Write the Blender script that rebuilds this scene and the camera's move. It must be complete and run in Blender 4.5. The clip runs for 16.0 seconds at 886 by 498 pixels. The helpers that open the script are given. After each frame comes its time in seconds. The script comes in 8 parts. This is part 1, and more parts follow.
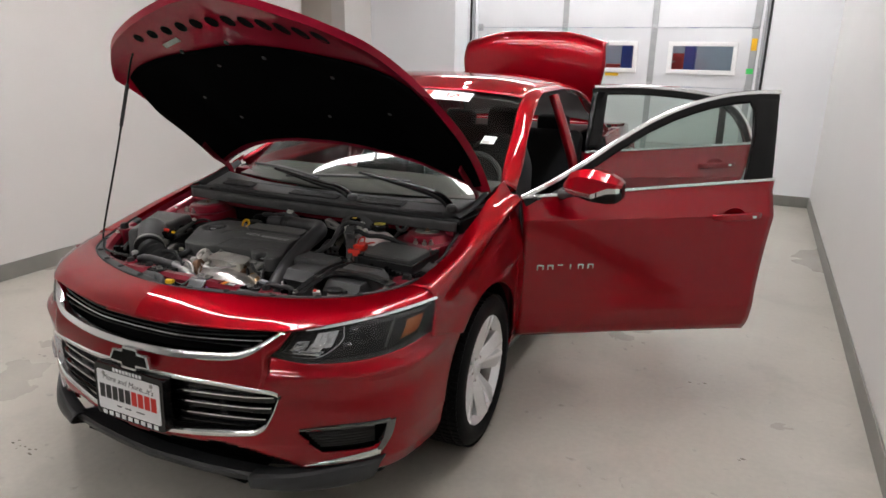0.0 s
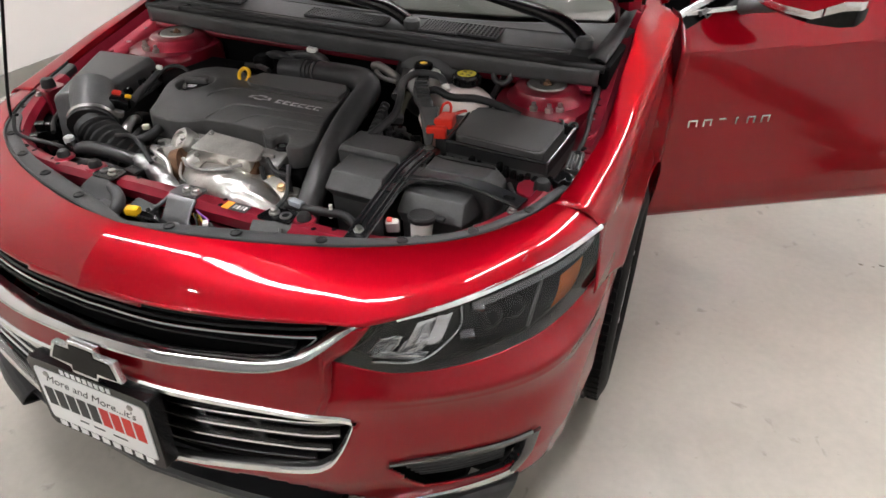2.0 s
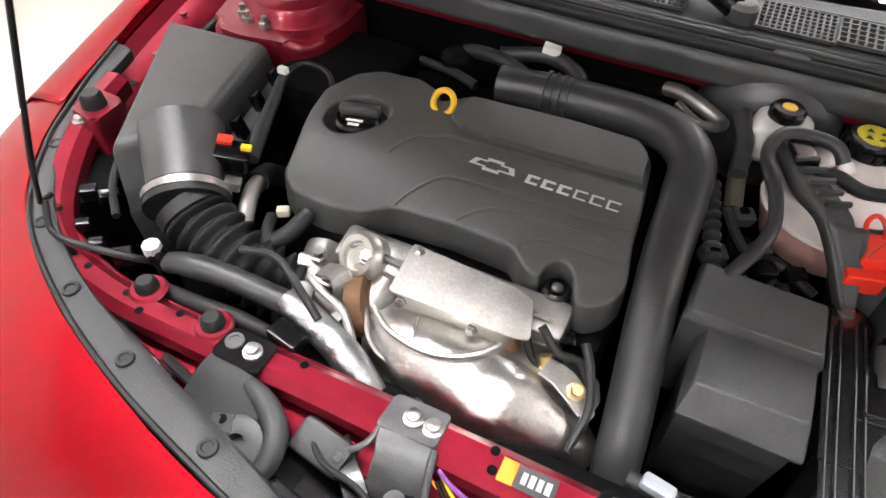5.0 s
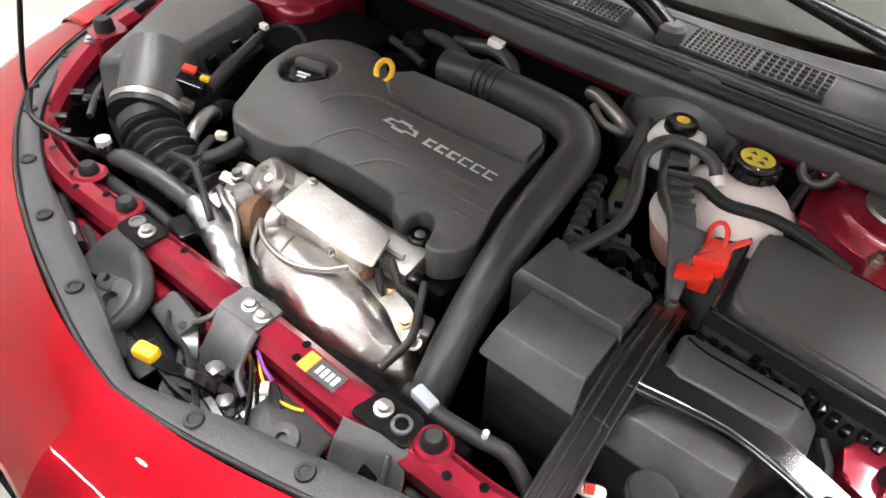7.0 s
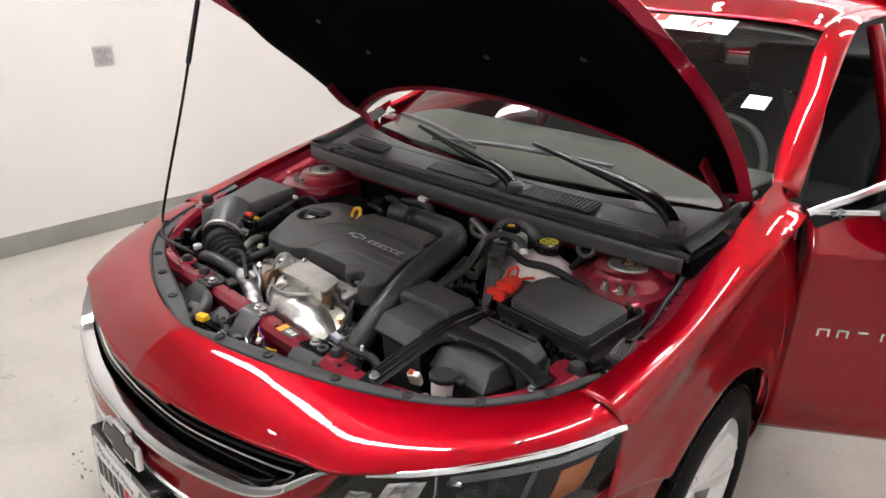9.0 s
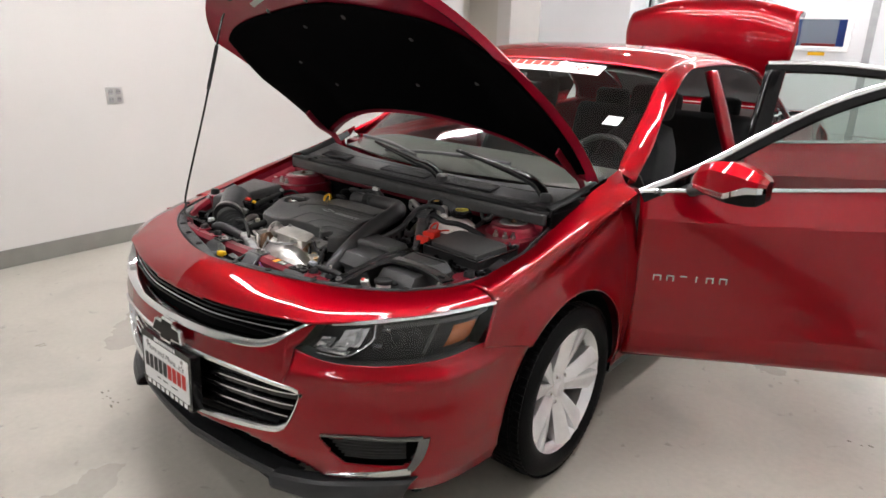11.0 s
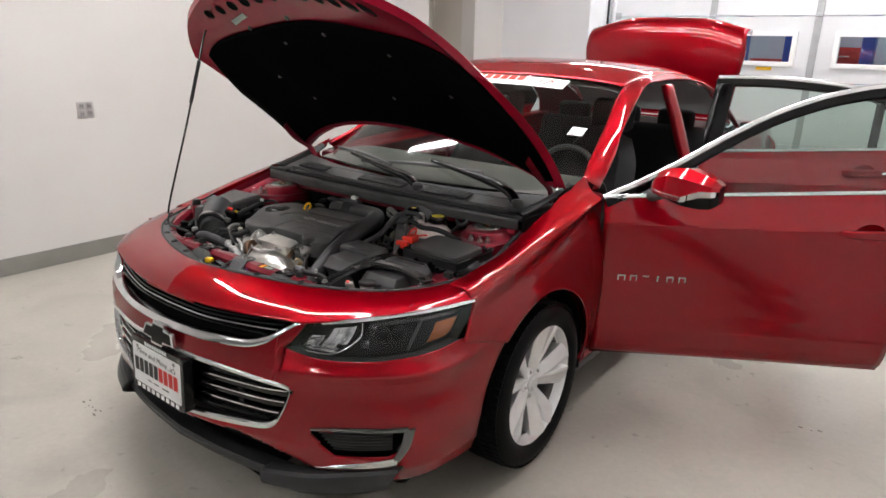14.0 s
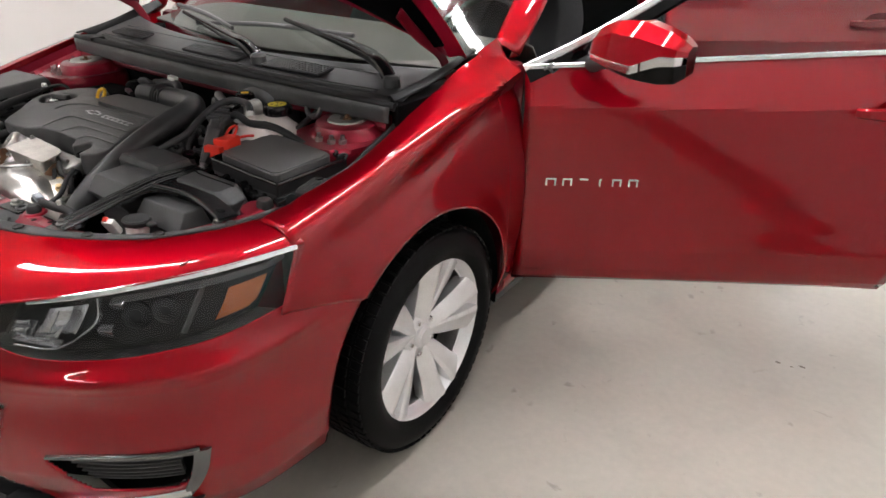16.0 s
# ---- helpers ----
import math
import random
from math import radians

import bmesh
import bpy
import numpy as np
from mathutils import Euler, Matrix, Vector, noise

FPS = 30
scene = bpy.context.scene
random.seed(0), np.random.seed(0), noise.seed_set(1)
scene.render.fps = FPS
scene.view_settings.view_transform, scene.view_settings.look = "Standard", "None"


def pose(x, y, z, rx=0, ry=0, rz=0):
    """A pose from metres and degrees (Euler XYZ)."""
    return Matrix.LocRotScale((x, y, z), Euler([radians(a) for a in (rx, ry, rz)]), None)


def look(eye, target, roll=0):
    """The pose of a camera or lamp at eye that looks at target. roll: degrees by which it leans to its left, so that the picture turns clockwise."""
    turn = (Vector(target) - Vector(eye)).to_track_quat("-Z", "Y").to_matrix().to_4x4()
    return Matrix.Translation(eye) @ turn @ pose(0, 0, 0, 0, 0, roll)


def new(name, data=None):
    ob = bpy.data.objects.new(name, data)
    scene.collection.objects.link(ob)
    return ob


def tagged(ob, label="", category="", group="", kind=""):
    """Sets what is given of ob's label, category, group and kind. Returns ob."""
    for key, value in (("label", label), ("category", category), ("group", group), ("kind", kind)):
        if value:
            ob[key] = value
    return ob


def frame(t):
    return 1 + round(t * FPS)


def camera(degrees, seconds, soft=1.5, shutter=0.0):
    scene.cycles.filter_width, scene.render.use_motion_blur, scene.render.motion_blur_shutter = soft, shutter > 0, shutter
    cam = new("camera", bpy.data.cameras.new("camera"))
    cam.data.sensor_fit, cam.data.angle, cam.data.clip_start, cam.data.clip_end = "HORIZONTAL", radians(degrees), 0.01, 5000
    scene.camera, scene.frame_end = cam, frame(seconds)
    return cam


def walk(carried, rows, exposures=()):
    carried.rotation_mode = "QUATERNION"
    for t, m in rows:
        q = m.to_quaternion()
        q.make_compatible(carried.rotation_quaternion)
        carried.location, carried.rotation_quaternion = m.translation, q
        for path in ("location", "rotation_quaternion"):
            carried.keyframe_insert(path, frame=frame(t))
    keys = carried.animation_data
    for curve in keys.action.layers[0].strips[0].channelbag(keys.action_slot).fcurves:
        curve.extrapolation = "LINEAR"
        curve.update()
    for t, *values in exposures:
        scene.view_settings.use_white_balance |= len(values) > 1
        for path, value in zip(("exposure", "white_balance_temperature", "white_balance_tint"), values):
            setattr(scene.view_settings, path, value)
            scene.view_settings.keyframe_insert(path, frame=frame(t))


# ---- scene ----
cam = camera(67.9, 16.0, soft=1.6)
PATH = [
    (0, (1.853, -2.449, 1.692), (1.046, -0.714, 1.11), 0.9),
    (0.5, (1.822, -2.419, 1.691), (1.011, -0.689, 1.1), 0.9),
    (1, (1.666, -2.133, 1.61), (0.863, -0.458, 0.87), 0.1),
    (1.5, (1.427, -1.8, 1.625), (0.659, -0.242, 0.633), -0.7),
    (2, (1.051, -1.612, 1.589), (0.389, -0.124, 0.429), -0.3),
    (2.5, (0.781, -1.4, 1.554), (0.182, 0.011, 0.27), -0.8),
    (3, (0.574, -1.193, 1.528), (0.007, 0.12, 0.131), -1.6),
    (3.5, (0.419, -1.109, 1.496), (-0.108, 0.157, 0.041), -0.6),
    (4, (0.229, -1.062, 1.506), (-0.242, 0.215, 0.04), 1.1),
    (4.2, (0.167, -1.05, 1.509), (-0.296, 0.237, 0.05), 1.4),
    (6.3, (0.3, -0.933, 1.522), (-0.459, 0.189, 0.05), 4.9),
    (6.5, (0.343, -0.943, 1.523), (-0.429, 0.196, 0.072), 5.5),
    (7, (0.514, -0.981, 1.522), (-0.29, 0.189, 0.113), 5.7),
    (7.5, (0.698, -1.013, 1.561), (-0.169, 0.191, 0.22), 5.6),
    (8, (0.897, -0.99, 1.579), (-0.182, 0.166, 0.355), 2.5),
    (8.5, (1.132, -1.085, 1.628), (-0.109, 0.132, 0.638), 0.4),
    (9, (1.334, -1.4, 1.631), (0.067, -0.073, 0.835), 0.5),
    (9.5, (1.566, -1.59, 1.617), (0.283, -0.234, 0.901), 0.4),
    (10, (1.802, -1.724, 1.622), (0.524, -0.34, 0.949), 0.7),
    (10.2, (1.86, -1.774, 1.621), (0.586, -0.379, 0.964), 0.9),
    (12.5, (2.033, -2.063, 1.626), (0.843, -0.587, 0.989), 1.3),
    (13, (2.042, -2.074, 1.622), (0.859, -0.585, 1.0), 1.4),
    (13.5, (2.037, -2.078, 1.624), (0.865, -0.577, 1.014), 1.4),
    (14, (2.031, -2.07, 1.63), (0.862, -0.563, 1.029), 1.3),
    (14.5, (2.038, -2.057, 1.65), (0.884, -0.536, 1.054), 1.3),
    (15, (2.029, -2.0, 1.641), (0.914, -0.448, 1.051), 1.6),
    (15.5, (1.938, -1.723, 1.561), (0.866, -0.17, 0.9), 1.0),
    (16, (1.821, -1.225, 1.473), (0.811, 0.211, 0.515), 0.4),
]
walk(cam, [(t, look(eye, target, roll)) for t, eye, target, roll in PATH],
     exposures=[(0.0, -0.11), (1.0, 0.03), (1.5, 0.40), (2.5, 0.67), (3.5, 1.04), (4.2, 1.36), (7.0, 1.43), (8.0, 1.28), (8.5, 1.04), (9.0, 0.61), (10.0, 0.38), (12.5, 0.30), (15.0, 0.15), (16.0, 0.5)])

# ---------------------------------------------------------------- light
world = bpy.data.worlds.new("bay_world")
scene.world = world
world.use_nodes = True
world.node_tree.nodes["Background"].inputs[0].default_value = (0.8, 0.9, 1.0, 1)
world.node_tree.nodes["Background"].inputs[1].default_value = 0.15
TUBE, SPOT = 58.0, 230.0          # strength of the ceiling tubes and of the small downlights


# ---------------------------------------------------------------- materials
def mat(name, color, rough=0.5, metal=0.0, coat=0.0, var=0.08, scale=8.0, bump=0.0, bump_scale=120.0,
        rough_var=0.1, emit=0.0, trans=0.0, ior=1.45, spec=0.5, fine=0.0, fine_scale=300.0, coat_rough=0.03, coat_ior=1.5, edge=(1, 1, 1)):
    m = bpy.data.materials.new(name)
    m.use_nodes = True
    nt = m.node_tree
    b = nt.nodes["Principled BSDF"]
    co = nt.nodes.new("ShaderNodeTexCoord")
    n1 = nt.nodes.new("ShaderNodeTexNoise")
    n1.inputs["Scale"].default_value = scale
    n1.inputs["Detail"].default_value = 6
    nt.links.new(co.outputs["Object"], n1.inputs["Vector"])
    ramp = nt.nodes.new("ShaderNodeMapRange")
    ramp.inputs["From Min"].default_value, ramp.inputs["From Max"].default_value = 0.3, 0.7
    ramp.inputs["To Min"].default_value, ramp.inputs["To Max"].default_value = 1 - var, 1 + var
    nt.links.new(n1.outputs["Fac"], ramp.inputs["Value"])
    value = ramp.outputs["Result"]
    if fine:
        n3 = nt.nodes.new("ShaderNodeTexNoise")
        n3.inputs["Scale"].default_value = fine_scale
        n3.inputs["Detail"].default_value = 3
        nt.links.new(co.outputs["Object"], n3.inputs["Vector"])
        r3 = nt.nodes.new("ShaderNodeMapRange")
        r3.inputs["From Min"].default_value, r3.inputs["From Max"].default_value = 0.3, 0.7
        r3.inputs["To Min"].default_value, r3.inputs["To Max"].default_value = 1 - fine, 1 + fine
        nt.links.new(n3.outputs["Fac"], r3.inputs["Value"])
        mu = nt.nodes.new("ShaderNodeMath")
        mu.operation = "MULTIPLY"
        nt.links.new(value, mu.inputs[0])
        nt.links.new(r3.outputs["Result"], mu.inputs[1])
        value = mu.outputs[0]
    mix = nt.nodes.new("ShaderNodeVectorMath")
    mix.operation = "SCALE"
    mix.inputs[0].default_value = color
    nt.links.new(value, mix.inputs["Scale"])
    nt.links.new(mix.outputs["Vector"], b.inputs["Base Color"])
    rr = nt.nodes.new("ShaderNodeMapRange")
    rr.inputs["To Min"].default_value, rr.inputs["To Max"].default_value = max(0.02, rough - rough_var * rough), rough + rough_var * rough
    nt.links.new(n1.outputs["Fac"], rr.inputs["Value"])
    nt.links.new(rr.outputs["Result"], b.inputs["Roughness"])
    b.inputs["Metallic"].default_value = metal
    b.inputs["Coat Weight"].default_value = coat
    b.inputs["Coat Roughness"].default_value = coat_rough
    b.inputs["Coat IOR"].default_value = coat_ior
    b.inputs["Transmission Weight"].default_value = trans
    b.inputs["IOR"].default_value = ior
    b.inputs["Specular IOR Level"].default_value = spec
    b.inputs["Specular Tint"].default_value = (*edge, 1)
    if emit:
        b.inputs["Emission Color"].default_value = (*color, 1)
        b.inputs["Emission Strength"].default_value = emit
    if bump:
        n2 = nt.nodes.new("ShaderNodeTexNoise")
        n2.inputs["Scale"].default_value = bump_scale
        n2.inputs["Detail"].default_value = 4
        nt.links.new(co.outputs["Object"], n2.inputs["Vector"])
        bp = nt.nodes.new("ShaderNodeBump")
        bp.inputs["Strength"].default_value = bump
        bp.inputs["Distance"].default_value = 0.002
        nt.links.new(n2.outputs["Fac"], bp.inputs["Height"])
        nt.links.new(bp.outputs["Normal"], b.inputs["Normal"])
    return m


PAINT = mat("red_paint", (0.265, 0.0018, 0.0080), 0.43, 0.78, 1.0, edge=(0.5, 0.01, 0.04), var=0.03, scale=3, fine=0.06, fine_scale=900, rough_var=0.05, coat_rough=0.01, spec=0.0, coat_ior=1.46)
PAINT_IN = mat("red_paint_inner", (0.20, 0.011, 0.024), 0.34, 0.3, 0.9, edge=(0.6, 0.03, 0.07), var=0.16, scale=14, fine=0.08, bump=0.10, coat_rough=0.06)
HOOD_IN = mat("hood_underside_paint", (0.27, 0.006, 0.024), 0.42, 0.30, 0.6, var=0.1, scale=9, fine=0.06, coat_rough=0.07, spec=0.0)
BLACK = mat("black_plastic", (0.053, 0.0531, 0.0535), 0.38, var=0.2, scale=18, bump=0.25, bump_scale=500, fine=0.15, rough_var=0.25, spec=0.48)
COVER = mat("engine_cover_plastic", (0.062, 0.0616, 0.061), 0.38, var=0.12, scale=10, bump=0.3, bump_scale=700, fine=0.12, rough_var=0.15, spec=0.52)
SATIN = mat("satin_black_paint", (0.005, 0.005, 0.0055), 0.22, 0.0, 0.3, var=0.15, scale=20, coat_rough=0.10, spec=0.25)
BRACE = mat("gloss_black_steel", (0.010, 0.010, 0.011), 0.22, 0.0, 1.0, var=0.15, scale=20, coat_rough=0.14, coat_ior=1.5)
# DARK: shade of recesses, gaps and holes put into a near-black colour
DARK = mat("recess_shade", (0.0014, 0.0014, 0.0016), 0.8, var=0.3, scale=20, spec=0.12)
SEALGREY = mat("seal_plastic", (0.038, 0.039, 0.040), 0.5, var=0.1, scale=14, bump=0.3, bump_scale=500, fine=0.1)
TYRE = mat("tyre_rubber", (0.0035, 0.0035, 0.0038), 0.55, var=0.2, scale=25, bump=0.3, bump_scale=300, fine=0.2, spec=0.12)
RIDGE = mat("cover_ridge_plastic", (0.06, 0.06, 0.059), 0.3, var=0.1, scale=20)
SILVER = mat("silver_shield", (0.62, 0.605, 0.58), 0.30, 1.0, var=0.2, scale=16, bump=0.8, bump_scale=70, fine=0.1)
PILLAR = mat("pillar_black", (0.002, 0.002, 0.0022), 0.12, var=0.1, spec=0.2)
RUBBER = mat("rubber", (0.008, 0.008, 0.0085), 0.6, var=0.2, scale=25, bump=0.3, bump_scale=300, fine=0.15)
HOSE = mat("rubber_hose", (0.032, 0.032, 0.033), 0.36, var=0.2, scale=30, bump=0.15, bump_scale=400)
FELT = mat("hood_liner_felt", (0.0012, 0.0012, 0.0014), 0.95, var=0.2, scale=15, bump=0.5, bump_scale=300, spec=0.04)
LIP = mat("lip_plastic", (0.026, 0.0265, 0.028), 0.42, var=0.15, scale=12, bump=0.3, bump_scale=500, fine=0.1)
CHROME = mat("chrome", (0.88, 0.88, 0.89), 0.10, 1.0, var=0.03, scale=20)
BRIGHT = mat("bright_window_trim", (0.70, 0.70, 0.71), 0.26, 1.0, var=0.03, scale=20)
SATINCHROME = mat("satin_chrome", (0.78, 0.78, 0.79), 0.24, 1.0, var=0.05, scale=20)
SMOKE = mat("smoked_chrome", (0.16, 0.16, 0.165), 0.22, 0.9, var=0.1, scale=20)
LAMPCHROME = mat("lamp_reflector", (0.80, 0.81, 0.83), 0.20, 1.0, var=0.1, scale=40, bump=0.2, bump_scale=90)
WHEEL = mat("silver_wheel_paint", (0.86, 0.865, 0.88), 0.30, 0.75, 0.5, var=0.05, scale=15, fine=0.05)
STEEL = mat("bare_steel", (0.38, 0.37, 0.355), 0.38, 1.0, var=0.2, scale=25, bump=0.2, fine=0.15)
ALU = mat("cast_aluminium", (0.30, 0.29, 0.275), 0.42, 0.85, var=0.16, scale=30, bump=0.3, bump_scale=180, fine=0.06, fine_scale=200)
SHIELD = mat("heat_shield", (0.60, 0.58, 0.545), 0.36, 0.92, var=0.2, scale=18, bump=0.35, bump_scale=90, fine=0.12)
FOIL = mat("foil_wrap", (0.34, 0.34, 0.34), 0.42, 1.0, var=0.2, scale=40, bump=0.9, bump_scale=160)
RUST = mat("rusty_iron", (0.16, 0.085, 0.045), 0.7, 0.3, var=0.4, scale=40, bump=0.5, bump_scale=200)
WHITEPL = mat("white_plastic", (0.72, 0.71, 0.67), 0.4, var=0.06, scale=20)
TANK = mat("milky_tank", (0.82, 0.74, 0.71), 0.34, var=0.08, scale=12, bump=0.1)
COOLANT = mat("orange_coolant", (0.60, 0.34, 0.29), 0.4, var=0.1, scale=12)
REDPL = mat("red_plastic", (0.72, 0.035, 0.018), 0.35, var=0.06, scale=30)
YELLOW = mat("yellow_plastic", (0.80, 0.46, 0.01), 0.4, var=0.06, scale=30)
ORANGE = mat("orange_print", (0.85, 0.28, 0.02), 0.5, var=0.05)
PRINT = mat("grey_print", (0.42, 0.42, 0.42), 0.4, var=0.04)
LOGO = mat("silver_print", (0.60, 0.60, 0.61), 0.35, 0.3, var=0.04)
WHITE = mat("white_print", (0.8, 0.8, 0.8), 0.45, var=0.03)
INK = mat("black_print", (0.02, 0.02, 0.02), 0.5, var=0.05)
REDINK = mat("red_print", (0.62, 0.03, 0.02), 0.5, var=0.05)
FABRIC = mat("seat_fabric", (0.010, 0.010, 0.011), 0.9, var=0.2, scale=30, bump=0.6, bump_scale=600, fine=0.2)
TRIM = mat("interior_trim", (0.045, 0.044, 0.043), 0.55, var=0.1, scale=20, bump=0.2)
AMBER = mat("amber_lens", (0.42, 0.12, 0.03), 0.2, 0.0, 0.6, var=0.08, scale=40, bump=0.5, bump_scale=250)
LAMPBLACK = mat("lamp_housing", (0.010, 0.010, 0.0105), 0.5, var=0.1, spec=0.2)


def thin_glass(name, tint, gloss):
    """A sheet of glass: clear straight through, with a mirror share that rises towards grazing."""
    m = bpy.data.materials.new(name)
    m.use_nodes = True
    nt = m.node_tree
    nt.nodes.remove(nt.nodes["Principled BSDF"])
    t = nt.nodes.new("ShaderNodeBsdfTransparent")
    t.inputs[0].default_value = (*tint, 1)
    g = nt.nodes.new("ShaderNodeBsdfGlossy")
    g.inputs["Roughness"].default_value = 0.015
    f = nt.nodes.new("ShaderNodeFresnel")
    f.inputs[0].default_value = gloss
    mx = nt.nodes.new("ShaderNodeMixShader")
    nt.links.new(f.outputs[0], mx.inputs[0])
    nt.links.new(t.outputs[0], mx.inputs[1])
    nt.links.new(g.outputs[0], mx.inputs[2])
    nt.links.new(mx.outputs[0], nt.nodes["Material Output"].inputs[0])
    return m


WINDSHIELD = thin_glass("windscreen_glass", (0.68, 0.74, 0.71), 1.42)
SIDEGLASS = thin_glass("door_glass", (0.62, 0.70, 0.66), 1.5)
LAMPGLASS = thin_glass("lamp_cover", (0.90, 0.91, 0.92), 1.48)
BAYGLASS = thin_glass("bay_window", (0.85, 0.9, 0.92), 1.4)


# ---------------------------------------------------------------- mesh helpers
def crumple(bm, amp, k=60.0):
    """Dents and wrinkles of thin beaten metal."""
    for v in bm.verts:
        x, y, z = v.co * k
        d = math.sin(x + 1.7 * math.sin(0.8 * y)) * math.sin(1.3 * y + 1.1 * z) + 0.6 * math.sin(2.3 * z + 1.9 * x) * math.sin(2.9 * y - x)
        v.co += Vector((0.3, -0.6, 0.8)) * (amp * d)
    return bm


def finish(bm, sharp=38):
    bmesh.ops.remove_doubles(bm, verts=bm.verts, dist=1e-5)
    bmesh.ops.recalc_face_normals(bm, faces=bm.faces)
    me = bpy.data.meshes.new("mesh")
    bm.to_mesh(me)
    bm.free()
    for p in me.polygons:
        p.use_smooth = True
    me.set_sharp_from_angle(angle=radians(sharp))
    return me


def part(name, bm, material, parent=None, label="", sharp=38, thick=0.0):
    me = finish(bm, sharp) if isinstance(bm, bmesh.types.BMesh) else bm
    if not me.materials:
        me.materials.append(material)
    ob = new(name, me)
    if parent:
        ob.parent = parent
    if thick:
        s = ob.modifiers.new("thickness", "SOLIDIFY")
        s.thickness, s.offset = thick, -1
    if len(me.polygons) < 500:
        wn = ob.modifiers.new("flat_faces", "WEIGHTED_NORMAL")
        wn.keep_sharp = True
    return tagged(ob, label=label)


def thing(name, label, category, group="", at=(0, 0, 0)):
    e = new(name)
    e.location = at
    return tagged(e, label=label, category=category, group=group)


def spline(pts, n):
    """n points along a smooth curve through pts, even by length."""
    p = np.array(pts, float)
    if len(p) == 2:
        return p[0] + (p[1] - p[0]) * np.linspace(0, 1, n)[:, None]
    a = np.vstack([2 * p[0] - p[1], p, 2 * p[-1] - p[-2]])
    out = []
    for i in range(1, len(a) - 2):
        s = np.linspace(0, 1, 24, endpoint=False)[:, None]
        out.append(0.5 * (2 * a[i] + (a[i + 1] - a[i - 1]) * s + (2 * a[i - 1] - 5 * a[i] + 4 * a[i + 1] - a[i + 2]) * s ** 2
                          + (3 * a[i] - a[i - 1] - 3 * a[i + 1] + a[i + 2]) * s ** 3))
    q = np.vstack(out + [p[-1:]])
    d = np.concatenate([[0], np.cumsum(np.linalg.norm(np.diff(q, axis=0), axis=1))])
    s = np.linspace(0, d[-1], n)
    return np.stack([np.interp(s, d, q[:, k]) for k in range(q.shape[1])], 1)


def lerp(x, xs, ys):
    return float(np.interp(x, xs, ys))


def grid_bm(g, bm=None, keep=None):
    """A surface from rows of points; keep(face centre) may cut faces away."""
    bm = bm or bmesh.new()
    vs = [[bm.verts.new(tuple(p)) for p in row] for row in g]
    for i in range(len(vs) - 1):
        for j in range(len(vs[0]) - 1):
            q = [vs[i][j], vs[i][j + 1], vs[i + 1][j + 1], vs[i + 1][j]]
            if keep is None or keep(sum((v.co for v in q), Vector()) / 4):
                try:
                    bm.faces.new(q)
                except ValueError:
                    pass
    loose = [v for v in bm.verts if not v.link_faces]
    bmesh.ops.delete(bm, geom=loose, context="VERTS")
    return bm


def patch(rows, nu, nv):
    rs = [spline(r, nu) for r in rows]
    return np.stack([spline([r[i] for r in rs], nv) for i in range(nu)], 1)


def mirror_bm(bm):
    bmesh.ops.mirror(bm, geom=bm.verts[:] + bm.edges[:] + bm.faces[:], matrix=Matrix(), merge_dist=1e-4, axis="X")
    return bm


def flip_x(g):
    g = np.array(g, float).copy()
    g[..., 0] *= -1
    return g


def tube(pts, r, n=40, sides=12, bm=None, smooth=True, rings=None, closed=False):
    """A pipe along a smooth curve; r is a number or a list of radii along it."""
    bm = bm or bmesh.new()
    p = spline(pts, n) if smooth and len(pts) > 2 else np.array(pts, float)
    n = len(p)
    rad = np.interp(np.linspace(0, 1, n), np.linspace(0, 1, len(r)), r) if isinstance(r, (list, tuple, np.ndarray)) else np.full(n, r)
    up = Vector((0, 0, 1))
    prev = None
    loops = []
    for i in range(n):
        t = Vector(p[min(i + 1, n - 1)] - p[max(i - 1, 0)]).normalized()
        if prev is None:
            a = t.cross(up) if abs(t.dot(up)) < 0.95 else t.cross(Vector((1, 0, 0)))
        else:
            a = prev - t * prev.dot(t)
        a.normalize()
        prev = a
        b = t.cross(a)
        loops.append([bm.verts.new(Vector(p[i]) + (a * math.cos(2 * math.pi * k / sides) + b * math.sin(2 * math.pi * k / sides)) * rad[i]) for k in range(sides)])
    for i in range(n - 1):
        for k in range(sides):
            bm.faces.new([loops[i][k], loops[i][(k + 1) % sides], loops[i + 1][(k + 1) % sides], loops[i + 1][k]])
    bm.faces.new(loops[0][::-1])
    bm.faces.new(loops[-1])
    return bm


def place(bm, m, verts=None):
    bmesh.ops.transform(bm, matrix=m, verts=verts or bm.verts[:])
    return bm


def box(size, at=(0, 0, 0), bevel=0.0, seg=2, rot=(0, 0, 0), bm=None, taper=1.0):
    """A bevelled box centred at 'at'; taper shrinks its top."""
    b = bmesh.new()
    bmesh.ops.create_cube(b, size=1)
    for v in b.verts:
        k = taper if v.co.z > 0 else 1.0
        v.co = Vector((v.co.x * size[0] * k, v.co.y * size[1] * k, v.co.z * size[2]))
    if bevel:
        bmesh.ops.bevel(b, geom=b.edges[:], offset=bevel, segments=seg, affect="EDGES", profile=0.5)
    place(b, pose(*at, *rot))
    return join(bm, b)


def join(a, b):
    """Adds the mesh b to a."""
    if a is None:
        return b
    me = bpy.data.meshes.new("tmp")
    b.to_mesh(me)
    b.free()
    a.from_mesh(me)
    bpy.data.meshes.remove(me)
    return a


